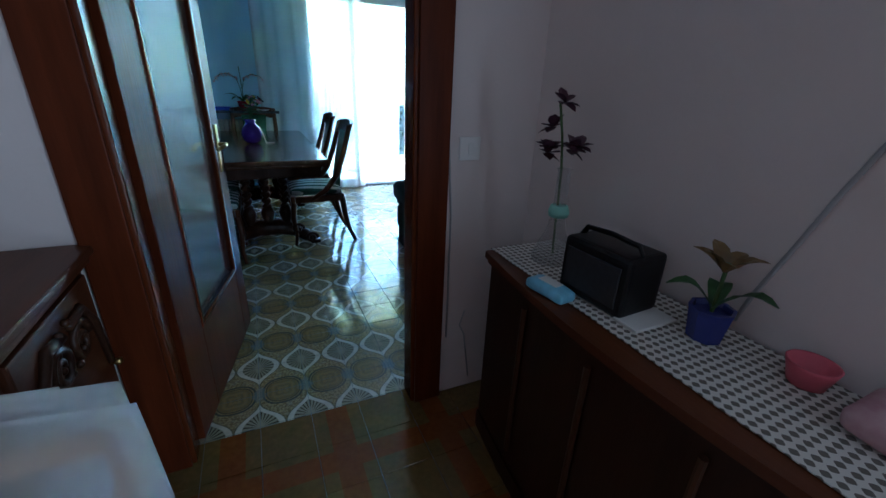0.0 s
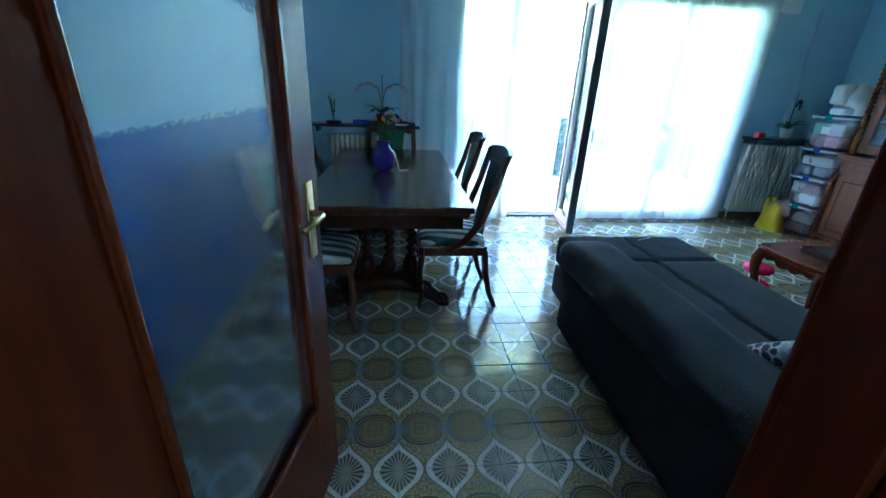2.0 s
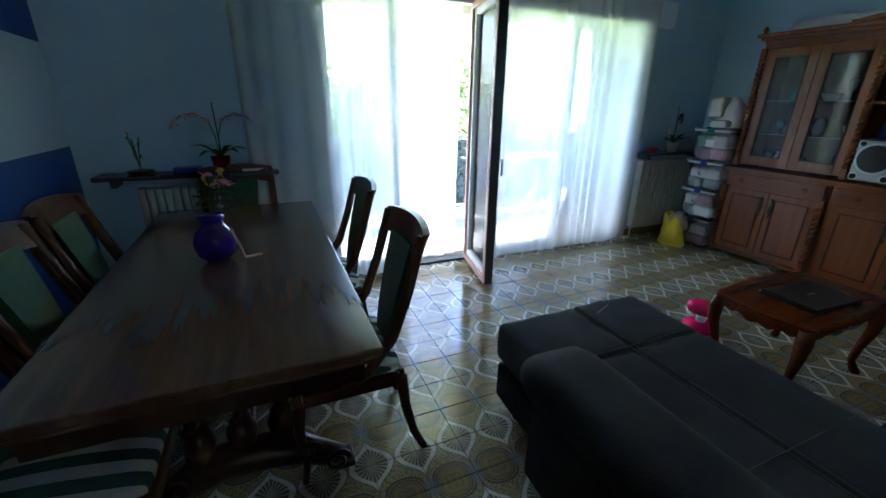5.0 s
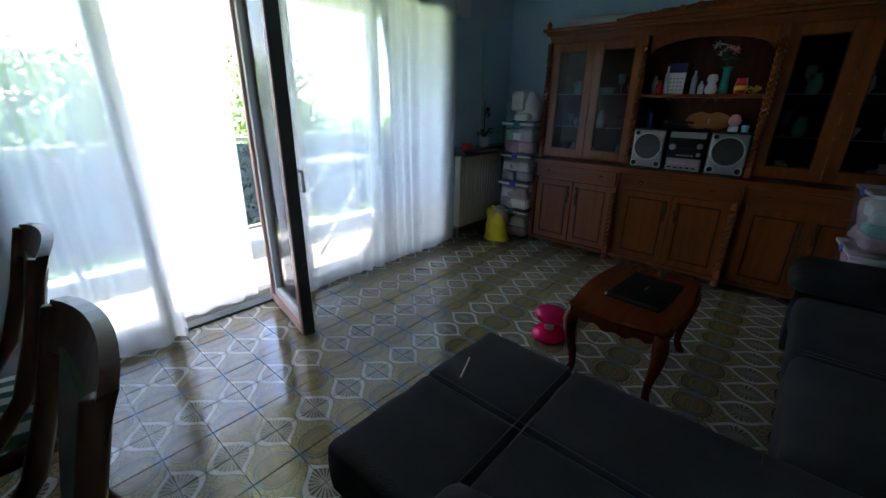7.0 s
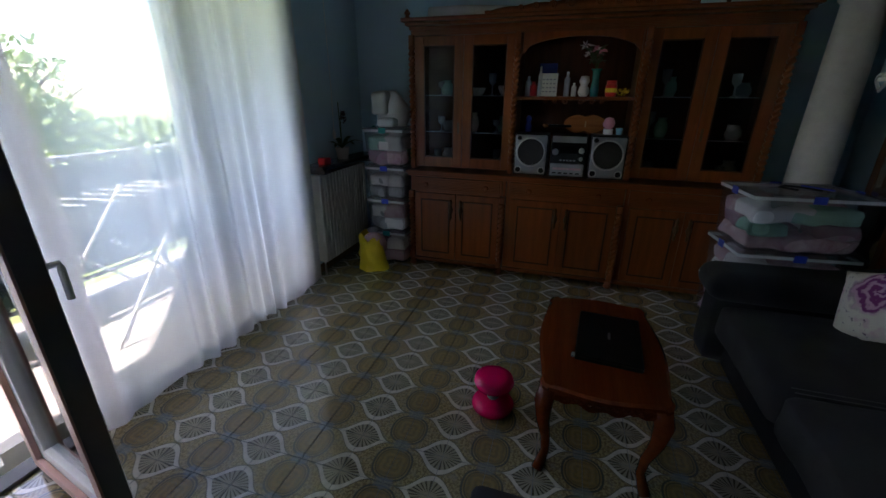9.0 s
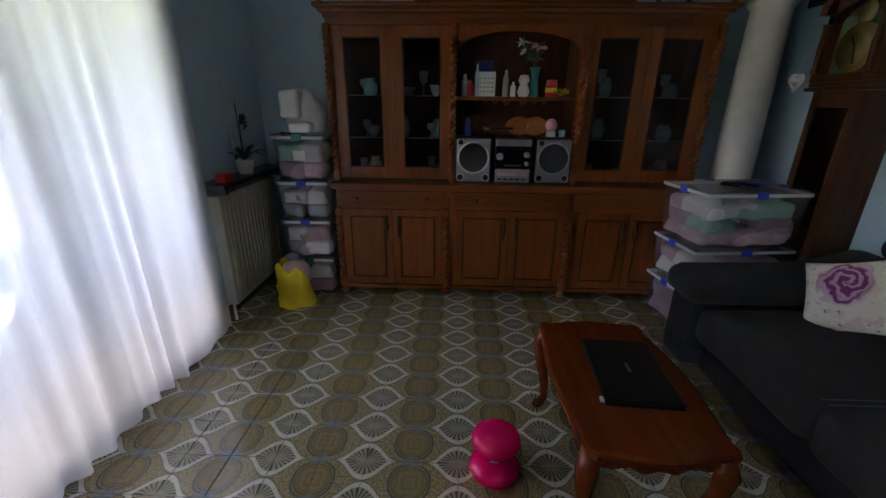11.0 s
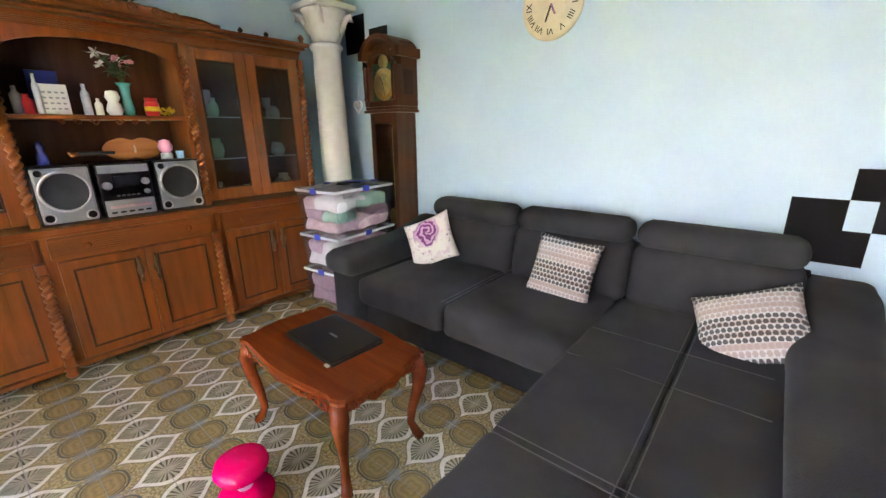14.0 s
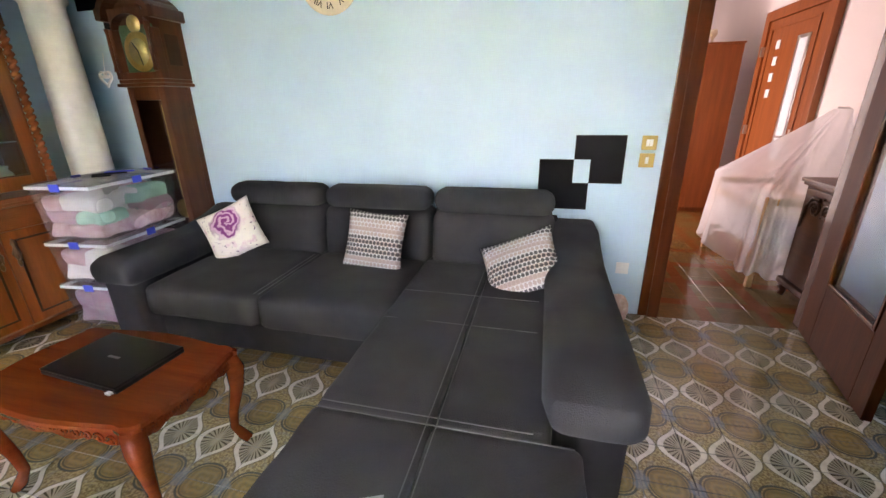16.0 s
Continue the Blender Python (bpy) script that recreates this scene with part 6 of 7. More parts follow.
tagged(part("dark_bag", pad(4.80, 5.02, 5.60, 5.80, 0.0, 0.28, 0.08, 0.04, 8, 0.04), CLOTHGREY, None, "", True), "dark crumpled bag behind the yellow bag", "bag")

# ---- column, clocks ----
col = thing("plaster_column", "white plaster column with a scrolled Corinthian capital", "column", (5.10, 2.30, 0))
part("base", B(-0.17, 0.17, -0.17, 0.17, 0.0, 0.14, 0.01), PLASTER, col)
part("shaft", lathe([(0.165, 0.141), (0.17, 0.17), (0.14, 0.20), (0.135, 0.24), (0.132, 1.2), (0.12, 2.08), (0.14, 2.10), (0.145, 2.12), (0.13, 2.14)], 32), PLASTER, col, "", True)
cap = bmesh.new()
lathe([(0.12, 2.141), (0.13, 2.24), (0.17, 2.36), (0.19, 2.40)], 24, (0, 0, 0), cap)
for k in range(8):
    a = k * math.pi / 4
    c = Vector((math.cos(a), math.sin(a), 0))
    leaf(cap, c * 0.12 + Vector((0, 0, 2.15)), c * 0.19 + Vector((0, 0, 2.28)), 0.045, 0.02, 5)
    if k % 2:
        tube([c * 0.13 + Vector((0, 0, 2.24)), c * 0.19 + Vector((0, 0, 2.35)), c * 0.235 + Vector((0, 0, 2.37)), c * 0.235 + Vector((0, 0, 2.33)), c * 0.21 + Vector((0, 0, 2.335))], [0.02, 0.025, 0.028, 0.022, 0.014], 8, cap)
part("capital", cap, PLASTER, col, "scrolled leafy capital", True)
part("abacus", B(-0.2, 0.2, -0.2, 0.2, 2.40, 2.45, 0.012), PLASTER, col)
on("gilt_tray", "small yellowish ornament on the column's top", "ornament", (5.02, 2.36, 2.4505), ("tray", B(-0.16, 0.06, -0.1, 0.1, 0, 0.02, 0.004), BRASS), ("figure", lathe([(0.03, 0.021), (0.02, 0.06), (0.03, 0.1), (0.005, 0.13)], 12), YELLOWPETAL))

gc = thing("grandfather_clock", "tall brown wooden grandfather clock with brass dial", "clock", (4.56, 1.935, 0))
part("plinth", B(-0.225, 0.225, 0.0, 0.27, 0.0, 0.34, 0.008), CLOCKWOOD, gc)
part("trunk", B(-0.165, 0.165, 0.0, 0.045, 0.341, 1.56, 0.004), CLOCKWOOD, gc)
bm = bmesh.new()
for a in ((-0.165, -0.11, 0.046, 0.235), (0.11, 0.165, 0.046, 0.235)):
    box(bm, *a, 0.341, 1.56, 0.006)
box(bm, -0.1095, 0.1095, 0.046, 0.235, 0.341, 0.46, 0.004)
box(bm, -0.1095, 0.1095, 0.046, 0.235, 1.47, 1.56, 0.004)
part("case", bm, CLOCKWOOD, gc)
part("trunk_pane", B(-0.1085, 0.1085, 0.226, 0.23, 0.462, 1.468), DARKPANE, gc, "dark glass over the pendulum")
part("pendulum", tube([(0, 0.13, 1.44), (0, 0.13, 0.68)], 0.006, 8), BRASS, gc)
bob = lathe([(0.075, 0), (0.08, 0.006), (0.07, 0.012)], 24)
bmesh.ops.transform(bob, verts=bob.verts, matrix=Matrix.Translation((0, 0.135, 0.64)) @ Matrix.Rotation(radians(-90), 4, "X"))
part("bob", bob, BRASS, gc, "", True)
part("waist_moulding", box(B(-0.215, 0.215, 0.0, 0.262, 1.561, 1.585, 0.008), -0.20, 0.20, 0.0, 0.25, 1.5855, 1.61, 0.006), CLOCKWOOD, gc)
hood = part("hood", B(-0.20, 0.20, 0.0, 0.19, 1.6105, 2.05, 0.005), CLOCKWOOD, gc)
bm = bmesh.new()
box(bm, -0.2, -0.145, 0.191, 0.255, 1.6105, 1.93, 0.006)
box(bm, 0.145, 0.2, 0.191, 0.255, 1.6105, 1.93, 0.006)
box(bm, -0.1445, 0.1445, 0.191, 0.255, 1.6105, 1.655, 0.006)
arch_panel(bm, -0.145, 0.145, 1.93, 2.05, 0.192, 0.255, 0.09)
part("hood_front", bm, CLOCKWOOD, hood)
crown = bmesh.new()
for k in range(16):
    a0, a1 = math.pi * k / 16, math.pi * (k + 1) / 16
    f = lambda a, q: (q * 1.25 * math.cos(a), 1.985 + q * math.sin(a))
    v = []
    for y in (0.0, 0.275):
        for a in (a0, a1):
            for q in (0.15, 0.185):
                x, z = f(a, q)
                v.append(crown.verts.new((x, y, z)))
    for q in ((0, 1, 3, 2), (6, 7, 5, 4), (1, 5, 7, 3), (2, 6, 4, 0)):
        crown.faces.new([v[i] for i in q])
bmesh.ops.remove_doubles(crown, verts=crown.verts, dist=0.0005)
bmesh.ops.recalc_face_normals(crown, faces=crown.faces)
part("arched_cornice", crown, CLOCKWOOD, hood, "arched cornice")
part("side_cornice", B(-0.245, -0.201, 0.0, 0.27, 1.985, 2.06, 0.01), CLOCKWOOD, hood)
part("side_cornice", B(0.201, 0.245, 0.0, 0.27, 1.985, 2.06, 0.01), CLOCKWOOD, hood)
part("roof_fill", B(-0.185, 0.185, 0.0, 0.19, 2.051, 2.12, 0.03), CLOCKWOOD, hood)
part("dial_plate", B(-0.1445, 0.1445, 0.192, 0.2, 1.656, 1.96), GREEN, hood)
disc = lathe([(0.125, 0), (0.13, 0.004), (0.125, 0.007)], 36)
bmesh.ops.transform(disc, verts=disc.verts, matrix=Matrix.Translation((0, 0.2005, 1.79)) @ Matrix.Rotation(radians(-90), 4, "X"))
dial = part("dial", disc, BRASS, hood, "brass chapter ring", True)
disc = lathe([(0.085, 0), (0.085, 0.004)], 30)
bmesh.ops.transform(disc, verts=disc.verts, matrix=Matrix.Translation((0, 0.208, 1.79)) @ Matrix.Rotation(radians(-90), 4, "X"))
part("dial_centre", disc, DIALGOLD, hood, "", True)
disc = lathe([(0.055, 0), (0.055, 0.006)], 24)
bmesh.ops.transform(disc, verts=disc.verts, matrix=Matrix.Translation((0, 0.2005, 1.965)) @ Matrix.Rotation(radians(-90), 4, "X"))
part("moon_dial", disc, DIALGOLD, hood, "", True)
part("clock_hand", tube([(0, 0.215, 1.79), (0.04, 0.215, 1.85)], 0.004, 6), BLACK, hood)
part("clock_hand", tube([(0, 0.218, 1.79), (-0.02, 0.218, 1.70)], 0.003, 6), BLACK, hood)
for s in (-1, 1):
    x0, x1 = sorted((s * 0.2005, s * 0.206))
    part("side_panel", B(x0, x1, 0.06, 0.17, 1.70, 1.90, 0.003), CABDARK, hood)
    part("hood_column", lathe([(0.016, 1.66), (0.01, 1.70), (0.013, 1.80), (0.01, 1.90), (0.016, 1.93)], 12, (s * 0.172, 0.268, 0)), CLOCKWOOD, hood, "", True)
ht = thing("heart_ornament", "white wooden heart hanging on the clock", "ornament", (4.80, 2.24, 1.62))
bm = bmesh.new()
pts = [(0.0055 * 0.6 * 16 * math.sin(a) ** 3, 0.0055 * 0.6 * (13 * math.cos(a) - 5 * math.cos(2 * a) - 2 * math.cos(3 * a) - math.cos(4 * a))) for a in [math.tau * k / 40 for k in range(41)]]
tube([(x, 0.0, z) for x, z in pts], 0.009, 6, bm)
part("heart", bm, WHITEPLASTIC, ht)
part("word_bar", B(-0.04, 0.04, -0.004, 0.004, -0.002, 0.02), WHITEPLASTIC, ht)
part("hanger", tube([(0, 0, 0.04), (-0.03, 0.0, 0.16)], 0.002, 5), WHITEPLASTIC, ht)

wc = thing("wall_clock", "round cream wall clock with dark Roman numerals", "clock", (3.15, SY, 2.175))
disc = lathe([(0.205, 0.0), (0.212, 0.01), (0.205, 0.022), (0.18, 0.022)], 48)
rotx = Matrix.Rotation(radians(-90), 4, "X")
bmesh.ops.transform(disc, verts=disc.verts, matrix=Matrix.Translation((0, 0.002, 0)) @ rotx)
part("face", disc, CREAM, wc, "aged cream dial", True)
for k, s in enumerate(("XII", "I", "II", "III", "IIII", "V", "VI", "VII", "VIII", "IX", "X", "XI")):
    cu_ = bpy.data.curves.new("numeral", "FONT")
    cu_.body, cu_.size, cu_.align_x, cu_.align_y, cu_.extrude = s, 0.055, "CENTER", "CENTER", 0.0015
    o = new("numeral", cu_)
    o.data.materials.append(BLACKWOOD)
    o.parent = wc
    a = math.tau * k / 12
    o.matrix_basis = Matrix.Translation((-0.155 * math.sin(a), 0.0265, 0.155 * math.cos(a))) @ Matrix.Rotation(a, 4, "Y").inverted() @ Matrix.Rotation(radians(180), 4, "Z") @ Matrix.Rotation(radians(90), 4, "X")
part("clock_hand", tube([(0, 0.03, 0), (0.035, 0.03, -0.10)], 0.006, 6), BLACKWOOD, wc)
part("clock_hand", tube([(0, 0.033, 0), (-0.03, 0.033, -0.06)], 0.007, 6), ROSE, wc)
tagged(part("salt_lamp", lathe([(0.05, 0), (0.062, 0.02), (0.055, 0.022), (0.07, 0.06), (0.065, 0.12), (0.04, 0.165), (0.01, 0.18)], 14, (1.19, 2.02, 0)), SALT, None, "", True), "pinkish mottled salt stone lamp on the floor", "lamp")

# ---- hall ----
sb = thing("sideboard", "dark bow fronted wooden sideboard in the hall", "sideboard")
bm = bmesh.new()
ys = [0.53 + 1.10 * k / 16 for k in range(17)]
bow = lambda y: 1.10 - 0.048 * math.sin(math.pi * (y - 0.53) / 1.10)


def slab_bow(bm, off, z0, z1):
    f0 = [bm.verts.new((bow(y) - off, y, z0)) for y in ys]
    f1 = [bm.verts.new((bow(y) - off, y, z1)) for y in ys]
    b0 = [bm.verts.new((HX1 - 0.005, y, z0)) for y in ys]
    b1 = [bm.verts.new((HX1 - 0.005, y, z1)) for y in ys]
    for k in range(16):
        bm.faces.new((f0[k], f0[k + 1], f1[k + 1], f1[k]))
        bm.faces.new((f1[k], f1[k + 1], b1[k + 1], b1[k]))
        bm.faces.new((b0[k], b0[k + 1], f0[k + 1], f0[k]))
        bm.faces.new((b1[k], b1[k + 1], b0[k + 1], b0[k]))
    bm.faces.new((f0[0], f1[0], b1[0], b0[0]))
    bm.faces.new((b0[16], b1[16], f1[16], f0[16]))
    return bm


part("body", slab_bow(bmesh.new(), -0.03, 0.08, 0.755), BLACKWOOD, sb)
part("top", slab_bow(bmesh.new(), 0.0, 0.775, 0.80), CHESTWOOD, sb)
part("moulding", slab_bow(bmesh.new(), -0.012, 0.7555, 0.7745), BLACKWOOD, sb)
part("plinth", slab_bow(bmesh.new(), -0.02, 0.0, 0.0795), BLACKWOOD, sb)
for y in (0.80, 1.08, 1.36):
    part("door_moulding", tube([(bow(y) + 0.02, y, 0.15), (bow(y) + 0.02, y, 0.72)], 0.009, 8), TABLEDARK, sb)
lace = thing("lace_runner", "white crochet lace runner on the dark sideboard", "lace runner")
bm = bmesh.new()
rows = [[bm.verts.new((x, 0.56 + 1.07 * k / 24 + (0.006 if (k + int(x * 90)) % 2 else 0), 0.8025 + 0.0006 * math.sin(k * 2.0))) for x in (1.125, 1.22, 1.32, 1.415)] for k in range(25)]
for a, b in zip(rows, rows[1:]):
    for j in range(3):
        bm.faces.new((a[j], a[j + 1], b[j + 1], b[j]))
ext = bmesh.ops.extrude_face_region(bm, geom=bm.faces[:])
bmesh.ops.translate(bm, verts=[v for v in ext["geom"] if isinstance(v, bmesh.types.BMVert)], vec=(0, 0, 0.0025))
part("lace", bm, LACE, lace)
TZ = 0.8065
bv = thing("bottle_vase", "tall clear bottle with dark artificial orchid", "vase", (1.265, 1.48, TZ))
part("bottle", lathe([(0.066, 0), (0.070, 0.012), (0.060, 0.035), (0.036, 0.09), (0.024, 0.14), (0.020, 0.17), (0.019, 0.29), (0.023, 0.30)], 20), TUB, bv, "clear glass", True)
part("band", lathe([(0.030, 0.15), (0.034, 0.165), (0.027, 0.185)], 14), CLOTHMINT, bv, "green ribbon", True)
bm = bmesh.new()
tube([(0, 0, 0.02), (-0.01, 0.005, 0.3), (-0.03, 0.0, 0.40), (-0.045, 0.01, 0.49)], 0.004, 6, bm)
part("stem", bm, STEM, bv)
bm = bmesh.new()
for k, p in enumerate(((-0.05, 0.03, 0.345), (-0.03, -0.05, 0.365), (-0.045, 0.03, 0.36), (-0.04, 0.035, 0.42), (-0.045, -0.01, 0.49), (-0.02, -0.06, 0.375))):
    blossom(bm, p, 0.045, 6, 90 + k)
part("blossoms", bm, DARKPETAL, bv)
rad = thing("radio", "black box shaped radio on the lace runner", "radio", (1.235, 1.215, TZ), 4)
rad.scale = (0.80, 0.62, 0.84)
part("case", B(-0.09, 0.09, -0.17, 0.17, 0.0, 0.19, 0.022, 3), BLACK, rad)
part("handle", tube([(-0.02, -0.155, 0.185), (-0.02, -0.13, 0.215), (-0.02, 0.0, 0.222), (-0.02, 0.13, 0.215), (-0.02, 0.155, 0.185)], 0.012, 8, None, 0.6), BLACK, rad, "", True)
part("grille", B(-0.096, -0.0905, -0.14, 0.14, 0.03, 0.16, 0.003), CONE, rad)
tis = thing("tissue_pack", "light blue pack of wipes on the sideboard", "tissues", (1.108, 1.29, 0.8015), 8)
tis.scale = (0.62, 0.72, 0.8)
part("pack", pad(-0.05, 0.05, -0.095, 0.095, 0.0, 0.04, 0.015, 0.008, 6, 0.003), SKYBLUE, tis, "", True)
part("flap", B(-0.025, 0.025, -0.045, 0.045, 0.047, 0.050, 0.002), WHITEPLASTIC, tis)
tagged(part("booklet", B(1.17, 1.31, 1.05, 1.12, TZ, TZ + 0.008, 0.002), PAPER), "white booklet under the radio", "booklet")
pp = thing("potted_plant", "broad leaved houseplant in a blue pot on lace", "plant", (1.315, 0.985, TZ))
pp.scale = (0.75, 0.75, 0.75)
part("pot", lathe([(0.05, 0), (0.062, 0.09), (0.066, 0.105), (0.055, 0.105), (0.05, 0.09)], 8), BLUEPOT, pp, "dark blue faceted pot")
bm, bm2 = bmesh.new(), bmesh.new()
for k in range(7):
    a = k * 2.1 + 0.4
    leaf(bm, (0, 0, 0.1), (0.13 * math.cos(a), 0.16 * math.sin(a), 0.13 + 0.03 * (k % 3)), 0.032, 0.04, 5)
for k in range(7):
    a = k * 0.95
    leaf(bm2, (0, 0, 0.22), (0.08 * math.cos(a), 0.10 * math.sin(a), 0.27 + 0.02 * (k % 2)), 0.025, 0.015, 4)
part("leaves", bm, LEAF, pp)
part("young_leaves", bm2, LEAFRED, pp, "bronze young leaves")
part("stalk", tube([(0, 0, 0.09), (0.005, 0, 0.25)], 0.006, 6), STEM, pp)
bk = thing("basket", "shallow pink round basket on the lace runner", "basket", (1.355, 0.80, TZ))
bk.scale = (0.62, 0.62, 0.8)
part("bowl", lathe([(0.05, 0), (0.068, 0.05), (0.072, 0.06), (0.064, 0.06), (0.046, 0.008)], 24), PINKBASKET, bk, "", True)
tagged(part("pink_cloth", pad(1.26, 1.41, 0.58, 0.72, TZ, TZ + 0.05, 0.02, 0.015, 8, 0.012), CLOTHPINK, None, "", True), "folded pale pink cloth on the sideboard", "cloth")
cab = thing("wall_cable", "loose grey cable hanging on the hall wall", "cable")
part("cable", tube([(HX1 - 0.008, 0.985, 0.83), (HX1 - 0.008, 0.966, 0.91), (HX1 - 0.008, 0.925, 1.04), (HX1 - 0.008, 0.887, 1.168), (HX1 - 0.008, 0.857, 1.255), (HX1 - 0.008, 0.80, 1.40)], 0.008, 8, None, 0.5), CABLE, cab, "", True)
part("thin_cable", tube([(1.03, SY - 0.074, 2.2), (1.01, SY - 0.074, 1.53), (1.05, SY - 0.074, 1.13), (1.072, SY - 0.074, 0.86), (1.075, SY - 0.074, 0.3)], 0.004, 6), CABLE, cab, "", True)
part("thin_cable", tube([(1.16, SY - 0.075, 0.42), (1.13, SY - 0.09, 0.36), (1.16, SY - 0.08, 0.3), (1.20, SY - 0.075, 0.05)], 0.003, 6), CABLE, cab, "", True)

# carved chest on the other side
chest = thing("carved_cabinet", "dark wooden hall cabinet with carved door panel", "cabinet")
C0, C1 = 1.32, 1.862
part("body", B(HX0 + 0.005, -0.07, C0 + 0.02, C1 - 0.02, 0.10, 0.86, 0.006), CHESTWOOD, chest)
part("top", B(HX0 + 0.003, -0.03, C0, C1, 0.8605, 0.885, 0.008, 3), CHESTWOOD, chest)
part("moulding", B(HX0 + 0.004, -0.045, C0 + 0.01, C1 - 0.01, 0.835, 0.8600, 0.006), CHESTWOOD, chest)
dr = part("door", B(-0.0695, -0.05, C0 + 0.06, C1 - 0.06, 0.15, 0.82, 0.006), CHESTWOOD, chest)
bm = bmesh.new()
yc = (C0 + C1) / 2
for s in (-1, 1):
    scroll(bm, (-0.044, yc + s * 0.06, 0.70), 0.055, 1.5, 0.012, s)
    tube([(-0.044, yc + s * 0.02, 0.76), (-0.044, yc + s * 0.10, 0.77), (-0.044, yc + s * 0.16, 0.70), (-0.044, yc + s * 0.18, 0.55)], [0.012, 0.014, 0.012, 0.008], 8, bm)
for k in range(9):
    bmesh.ops.create_uvsphere(bm, u_segments=8, v_segments=6, radius=0.010, matrix=Matrix.Translation((-0.042, yc + 0.07 * math.cos(k * 0.7), 0.72 + 0.06 * math.sin(k * 0.7))))
part("carving", bm, TABLEDARK, dr, "glossy carved scrollwork", True)
part("knob", tube([(-0.049, C1 - 0.08, 0.54), (-0.03, C1 - 0.08, 0.54), (-0.022, C1 - 0.08, 0.54)], [0.005, 0.012, 0.008], 10), BRASS, dr, "", True)
for y in (C0 + 0.05, C1 - 0.05):
    part("leg", tube([(-0.10, y, 0.10), (-0.075, y, 0.06), (-0.085, y, 0.03), (-0.07, y, 0.0)], [0.03, 0.03, 0.02, 0.022], 8), CHESTWOOD, chest, "", True)
    part("leg", tube([(-0.55, y, 0.10), (-0.55, y, 0.0)], [0.03, 0.02], 8), CHESTWOOD, chest, "", True)
part("base_moulding", B(HX0 + 0.004, -0.03, C0, C1, 0.10, 0.145, 0.01), CHESTWOOD, chest)

# cradle with its canopy
cr = thing("cradle", "pale wooden baby cradle with a white tulle canopy", "cradle", (-0.16, 0.79, 0))
for sy in (-0.49, 0.49):
    for sx in (-0.27, 0.27):
        part("post", B(sx - 0.02, sx + 0.02, sy - 0.02, sy + 0.02, 0.0, 0.72, 0.006), PALEWOOD, cr)
    part("end_rail", B(-0.25, 0.25, sy - 0.012, sy + 0.012, 0.66, 0.71, 0.006), PALEWOOD, cr)
    part("end_rail", B(-0.25, 0.25, sy - 0.012, sy + 0.012, 0.20, 0.24, 0.006), PALEWOOD, cr)
for sx in (-0.27, 0.27):
    part("side_rail", B(sx - 0.012, sx + 0.012, -0.47, 0.47, 0.58, 0.62, 0.006), PALEWOOD, cr)
part("basket", pad(-0.25, 0.25, -0.46, 0.46, 0.26, 0.60, 0.05, 0.0, 8, 0.01), CLOTHWHITE, cr, "quilted white lining", True)
part("canopy_pole", tube([(-0.42, -0.12, 0.0), (-0.42, -0.12, 1.30), (-0.40, -0.12, 1.325), (-0.32, -0.12, 1.33)], 0.009, 8), WHITEPLASTIC, cr, "", True)
bm = bmesh.new()
rows = []
for j in range(17):
    g = j / 16
    row = []
    for k in range(72):
        a = math.tau * k / 72
        sq = lambda q: math.copysign(abs(q) ** 0.33, q)
        ux, uy = sq(math.cos(a)), sq(math.sin(a))
        up = min(1.0, g / 0.5)
        low = max(0.0, g - 0.5) / 0.5
        fold = 1 + (0.03 + 0.05 * g) * math.sin(13 * a + 2.5 * g) + 0.02 * math.sin(29 * a)
        rx_, ry_ = (0.05 + 0.27 * up ** 1.1 + 0.03 * low) * fold, (0.04 + 0.50 * up ** 1.1 + 0.03 * low) * fold
        row.append(bm.verts.new((-0.36 * (1 - up) + rx_ * ux, -0.12 * (1 - up) + ry_ * uy, 1.32 - 0.54 * up - 0.66 * low + (0.02 * math.sin(7 * a) if j == 16 else 0))))
    rows.append(row)
for a, b in zip(rows, rows[1:]):
    for k in range(72):
        bm.faces.new((a[k], a[(k + 1) % 72], b[(k + 1) % 72], b[k]))
part("canopy", bm, TULLE, cr, "sheer white tulle veil", True)
wd = thing("wardrobe", "plain reddish wooden wardrobe beside the entrance door", "wardrobe")
part("body", B(-0.43, 0.48, -1.72, -1.201, 0.04, 2.02, 0.004), HALLWOOD, wd)
part("door", B(-0.43, 0.023, -1.20, -1.18, 0.06, 2.02, 0.004), HALLWOOD, wd)
part("door", B(0.027, 0.48, -1.20, -1.18, 0.06, 2.02, 0.004), HALLWOOD, wd)
part("plinth", B(-0.41, 0.46, -1.71, -1.22, 0.0, 0.039), HALLWOOD, wd)
part("top_board", B(-0.44, 0.49, -1.73, -1.17, 2.021, 2.042, 0.004), HALLWOOD, wd)
on("ornament_cup", "small yellowish cup on top of the wardrobe", "ornament", (-0.12, -1.32, 2.0425), ("cup", lathe([(0.03, 0), (0.012, 0.02), (0.015, 0.05), (0.045, 0.10), (0.04, 0.15)], 14), CREAM))


# ---- floor tiles, last ----
def tile_mesh(name, w, d, material):
    bm = B(-w / 2, w / 2, -d / 2, d / 2, -0.008, 0.0, 0.0012, 1)
    me = bpy.data.meshes.new(name)
    bm.to_mesh(me)
    bm.free()
    me.materials.append(material)
    return me


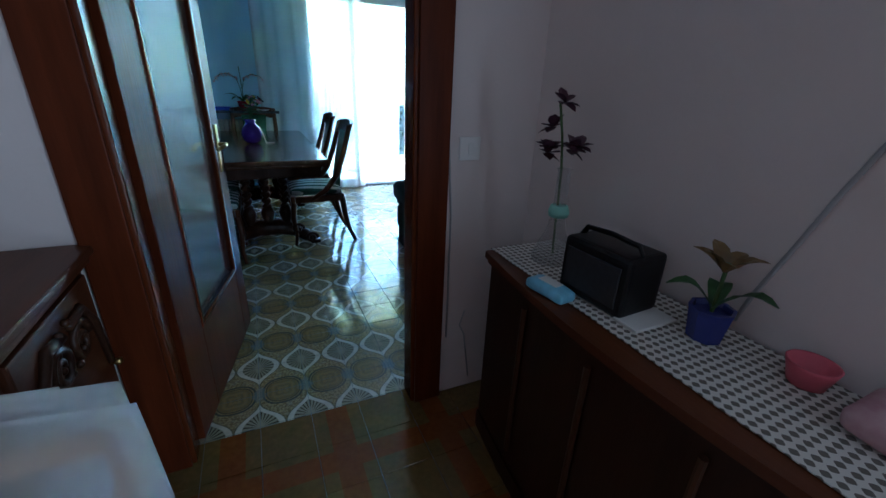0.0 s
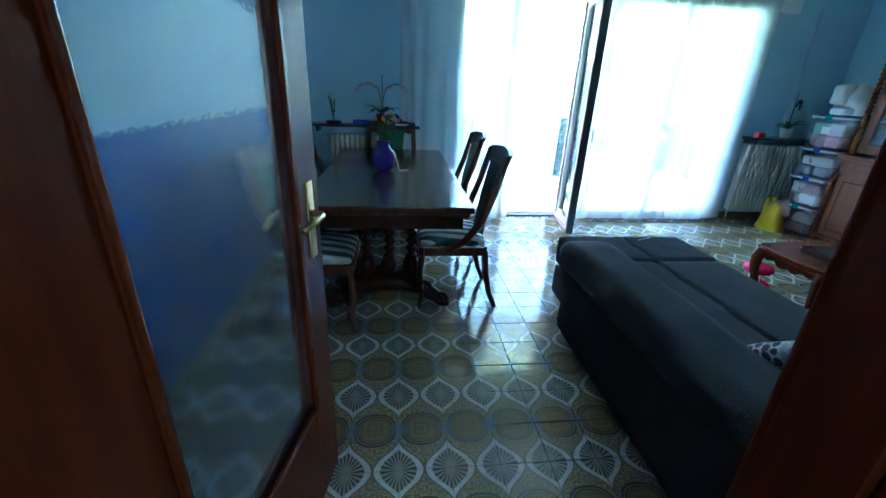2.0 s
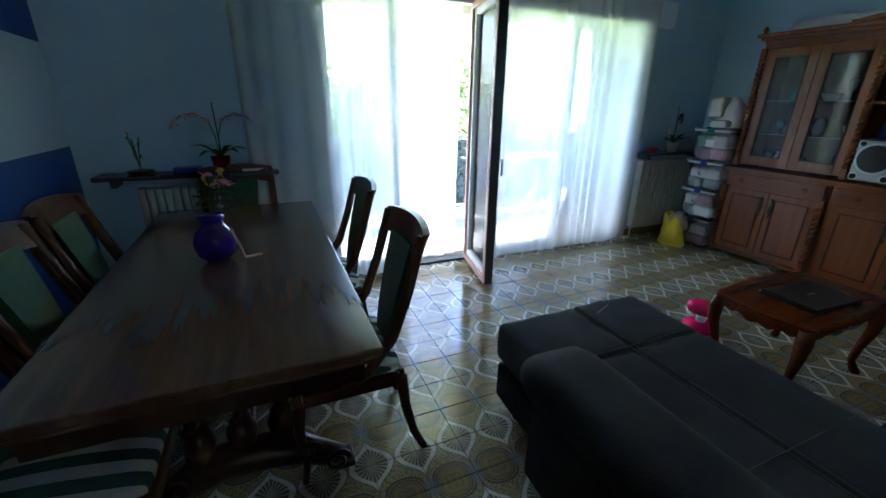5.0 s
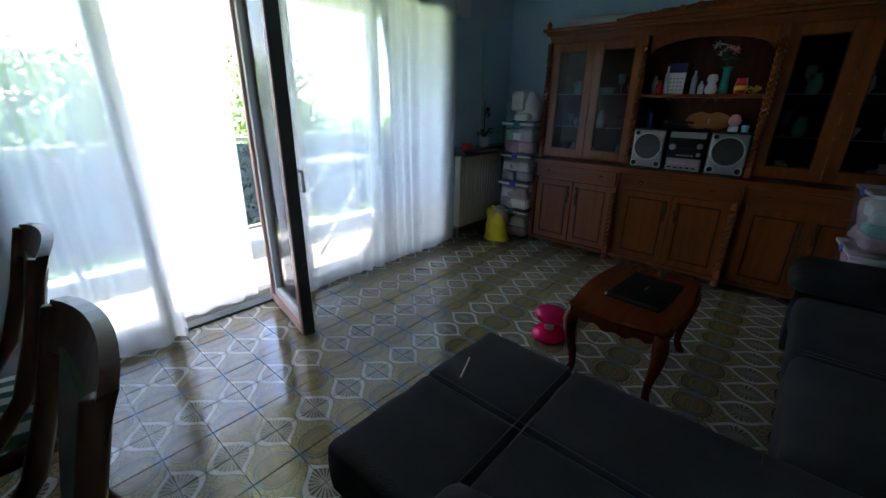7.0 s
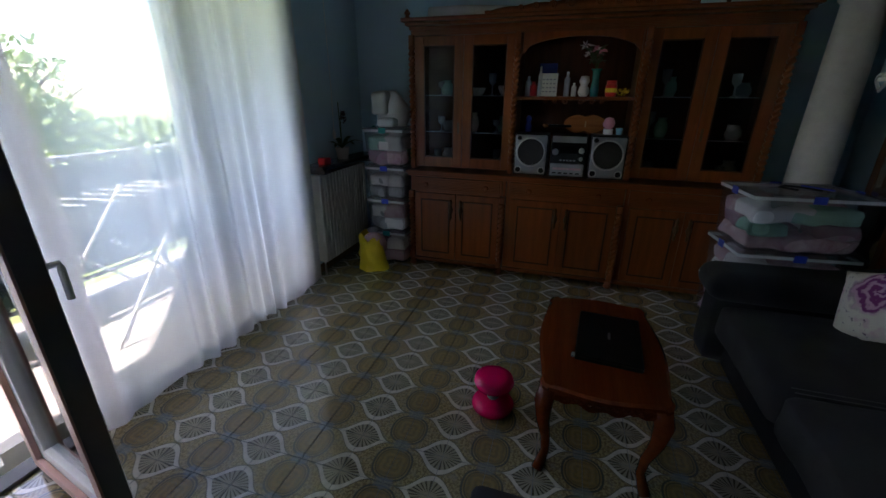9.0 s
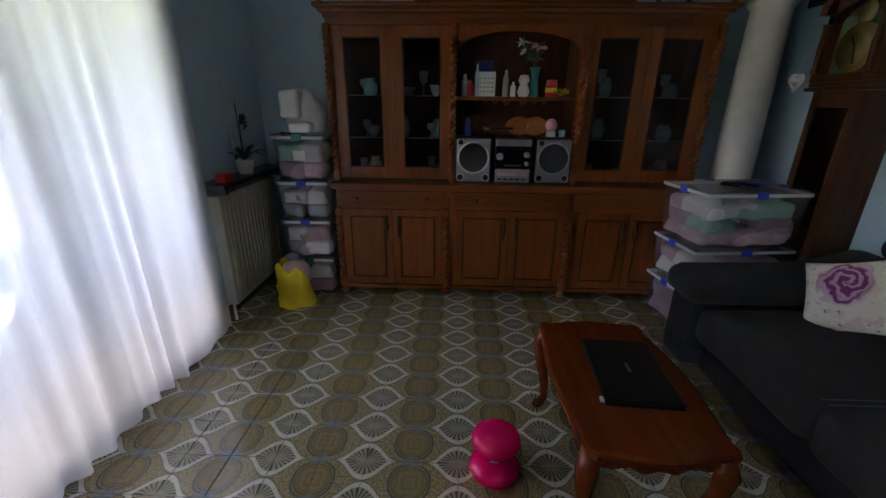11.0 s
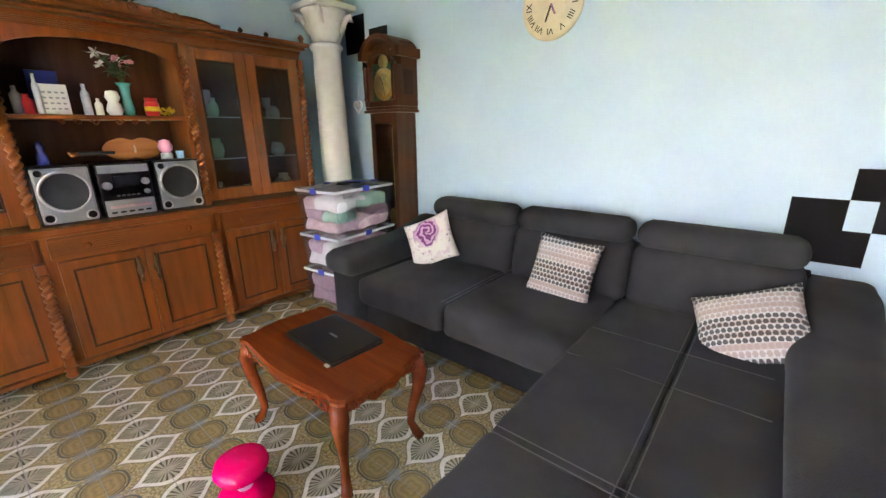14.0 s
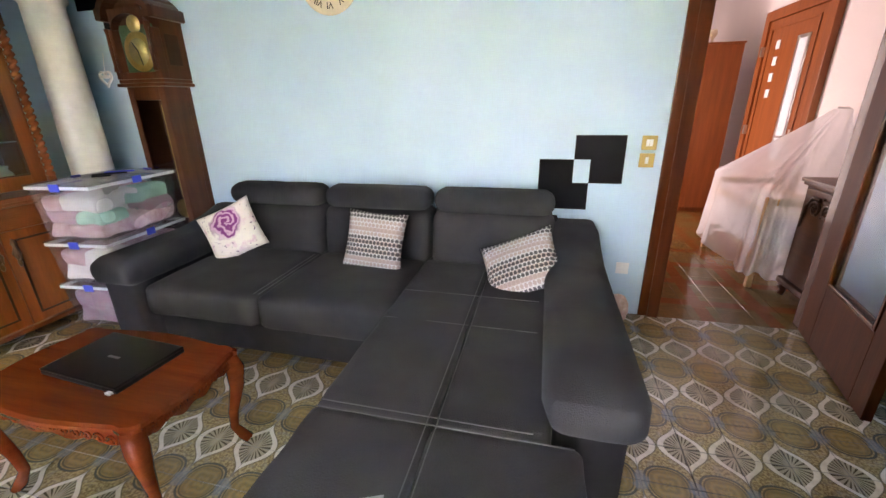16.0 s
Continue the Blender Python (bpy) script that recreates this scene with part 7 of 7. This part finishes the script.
TILE = tile_mesh("tile", 0.1982, 0.1982, FLOOR)
HTILE = tile_mesh("hall_tile", 0.198, 0.198, HALLFLOOR)


def lay(parent, me, x0, x1, y0, y1, near, label):
    rest_v, rest_f, count = [], [], 0
    i0, i1 = math.floor((x0 - TX) / 0.2), math.ceil((x1 - TX) / 0.2)
    j0, j1 = math.floor((y0 - TY) / 0.2), math.ceil((y1 - TY) / 0.2)
    for i in range(i0, i1):
        for j in range(j0, j1):
            a0, a1 = max(x0, TX + 0.2 * i), min(x1, TX + 0.2 * i + 0.2)
            b0, b1 = max(y0, TY + 0.2 * j), min(y1, TY + 0.2 * j + 0.2)
            whole = a1 - a0 > 0.199 and b1 - b0 > 0.199
            cx, cy = (a0 + a1) / 2, (b0 + b1) / 2
            if whole and near(cx, cy) and count < 300:
                o = new("tile", me)
                o.parent = parent
                o.location = (cx, cy, random.Random(i * 71 + j).uniform(-0.0005, 0.0))
                count += 1
            else:
                g, n = 0.0009, len(rest_v)
                rest_v += [(a0 + g, b0 + g, -0.0003), (a1 - g, b0 + g, -0.0003), (a1 - g, b1 - g, -0.0003), (a0 + g, b1 - g, -0.0003), (a0 + g, b0 + g, -0.008), (a1 - g, b0 + g, -0.008), (a1 - g, b1 - g, -0.008), (a0 + g, b1 - g, -0.008)]
                rest_f += [(n, n + 1, n + 2, n + 3), (n + 4, n + 5, n + 1, n), (n + 5, n + 6, n + 2, n + 1), (n + 6, n + 7, n + 3, n + 2), (n + 7, n + 4, n, n + 3)]
    r = joined("more_tiles", rest_v, rest_f, me.materials[0], parent)
    r["kind"], r["label"] = "stuff", label


lay(floor, TILE, WX, EX, 1.94, NY - 0.02, lambda x, y: 0.9 < x < 4.6 and y > 2.2 and not (1.5 < x < 4.2 and y < 2.95) and not (1.5 < x < 2.4 and y < 4.0), "patterned ochre and white glazed tiles")
lay(hall_floor, HTILE, HX0, HX1, HS, 1.94, lambda x, y: 0.0 < x < 1.0 and y > -1.0, "rust and olive mottled glazed tiles")
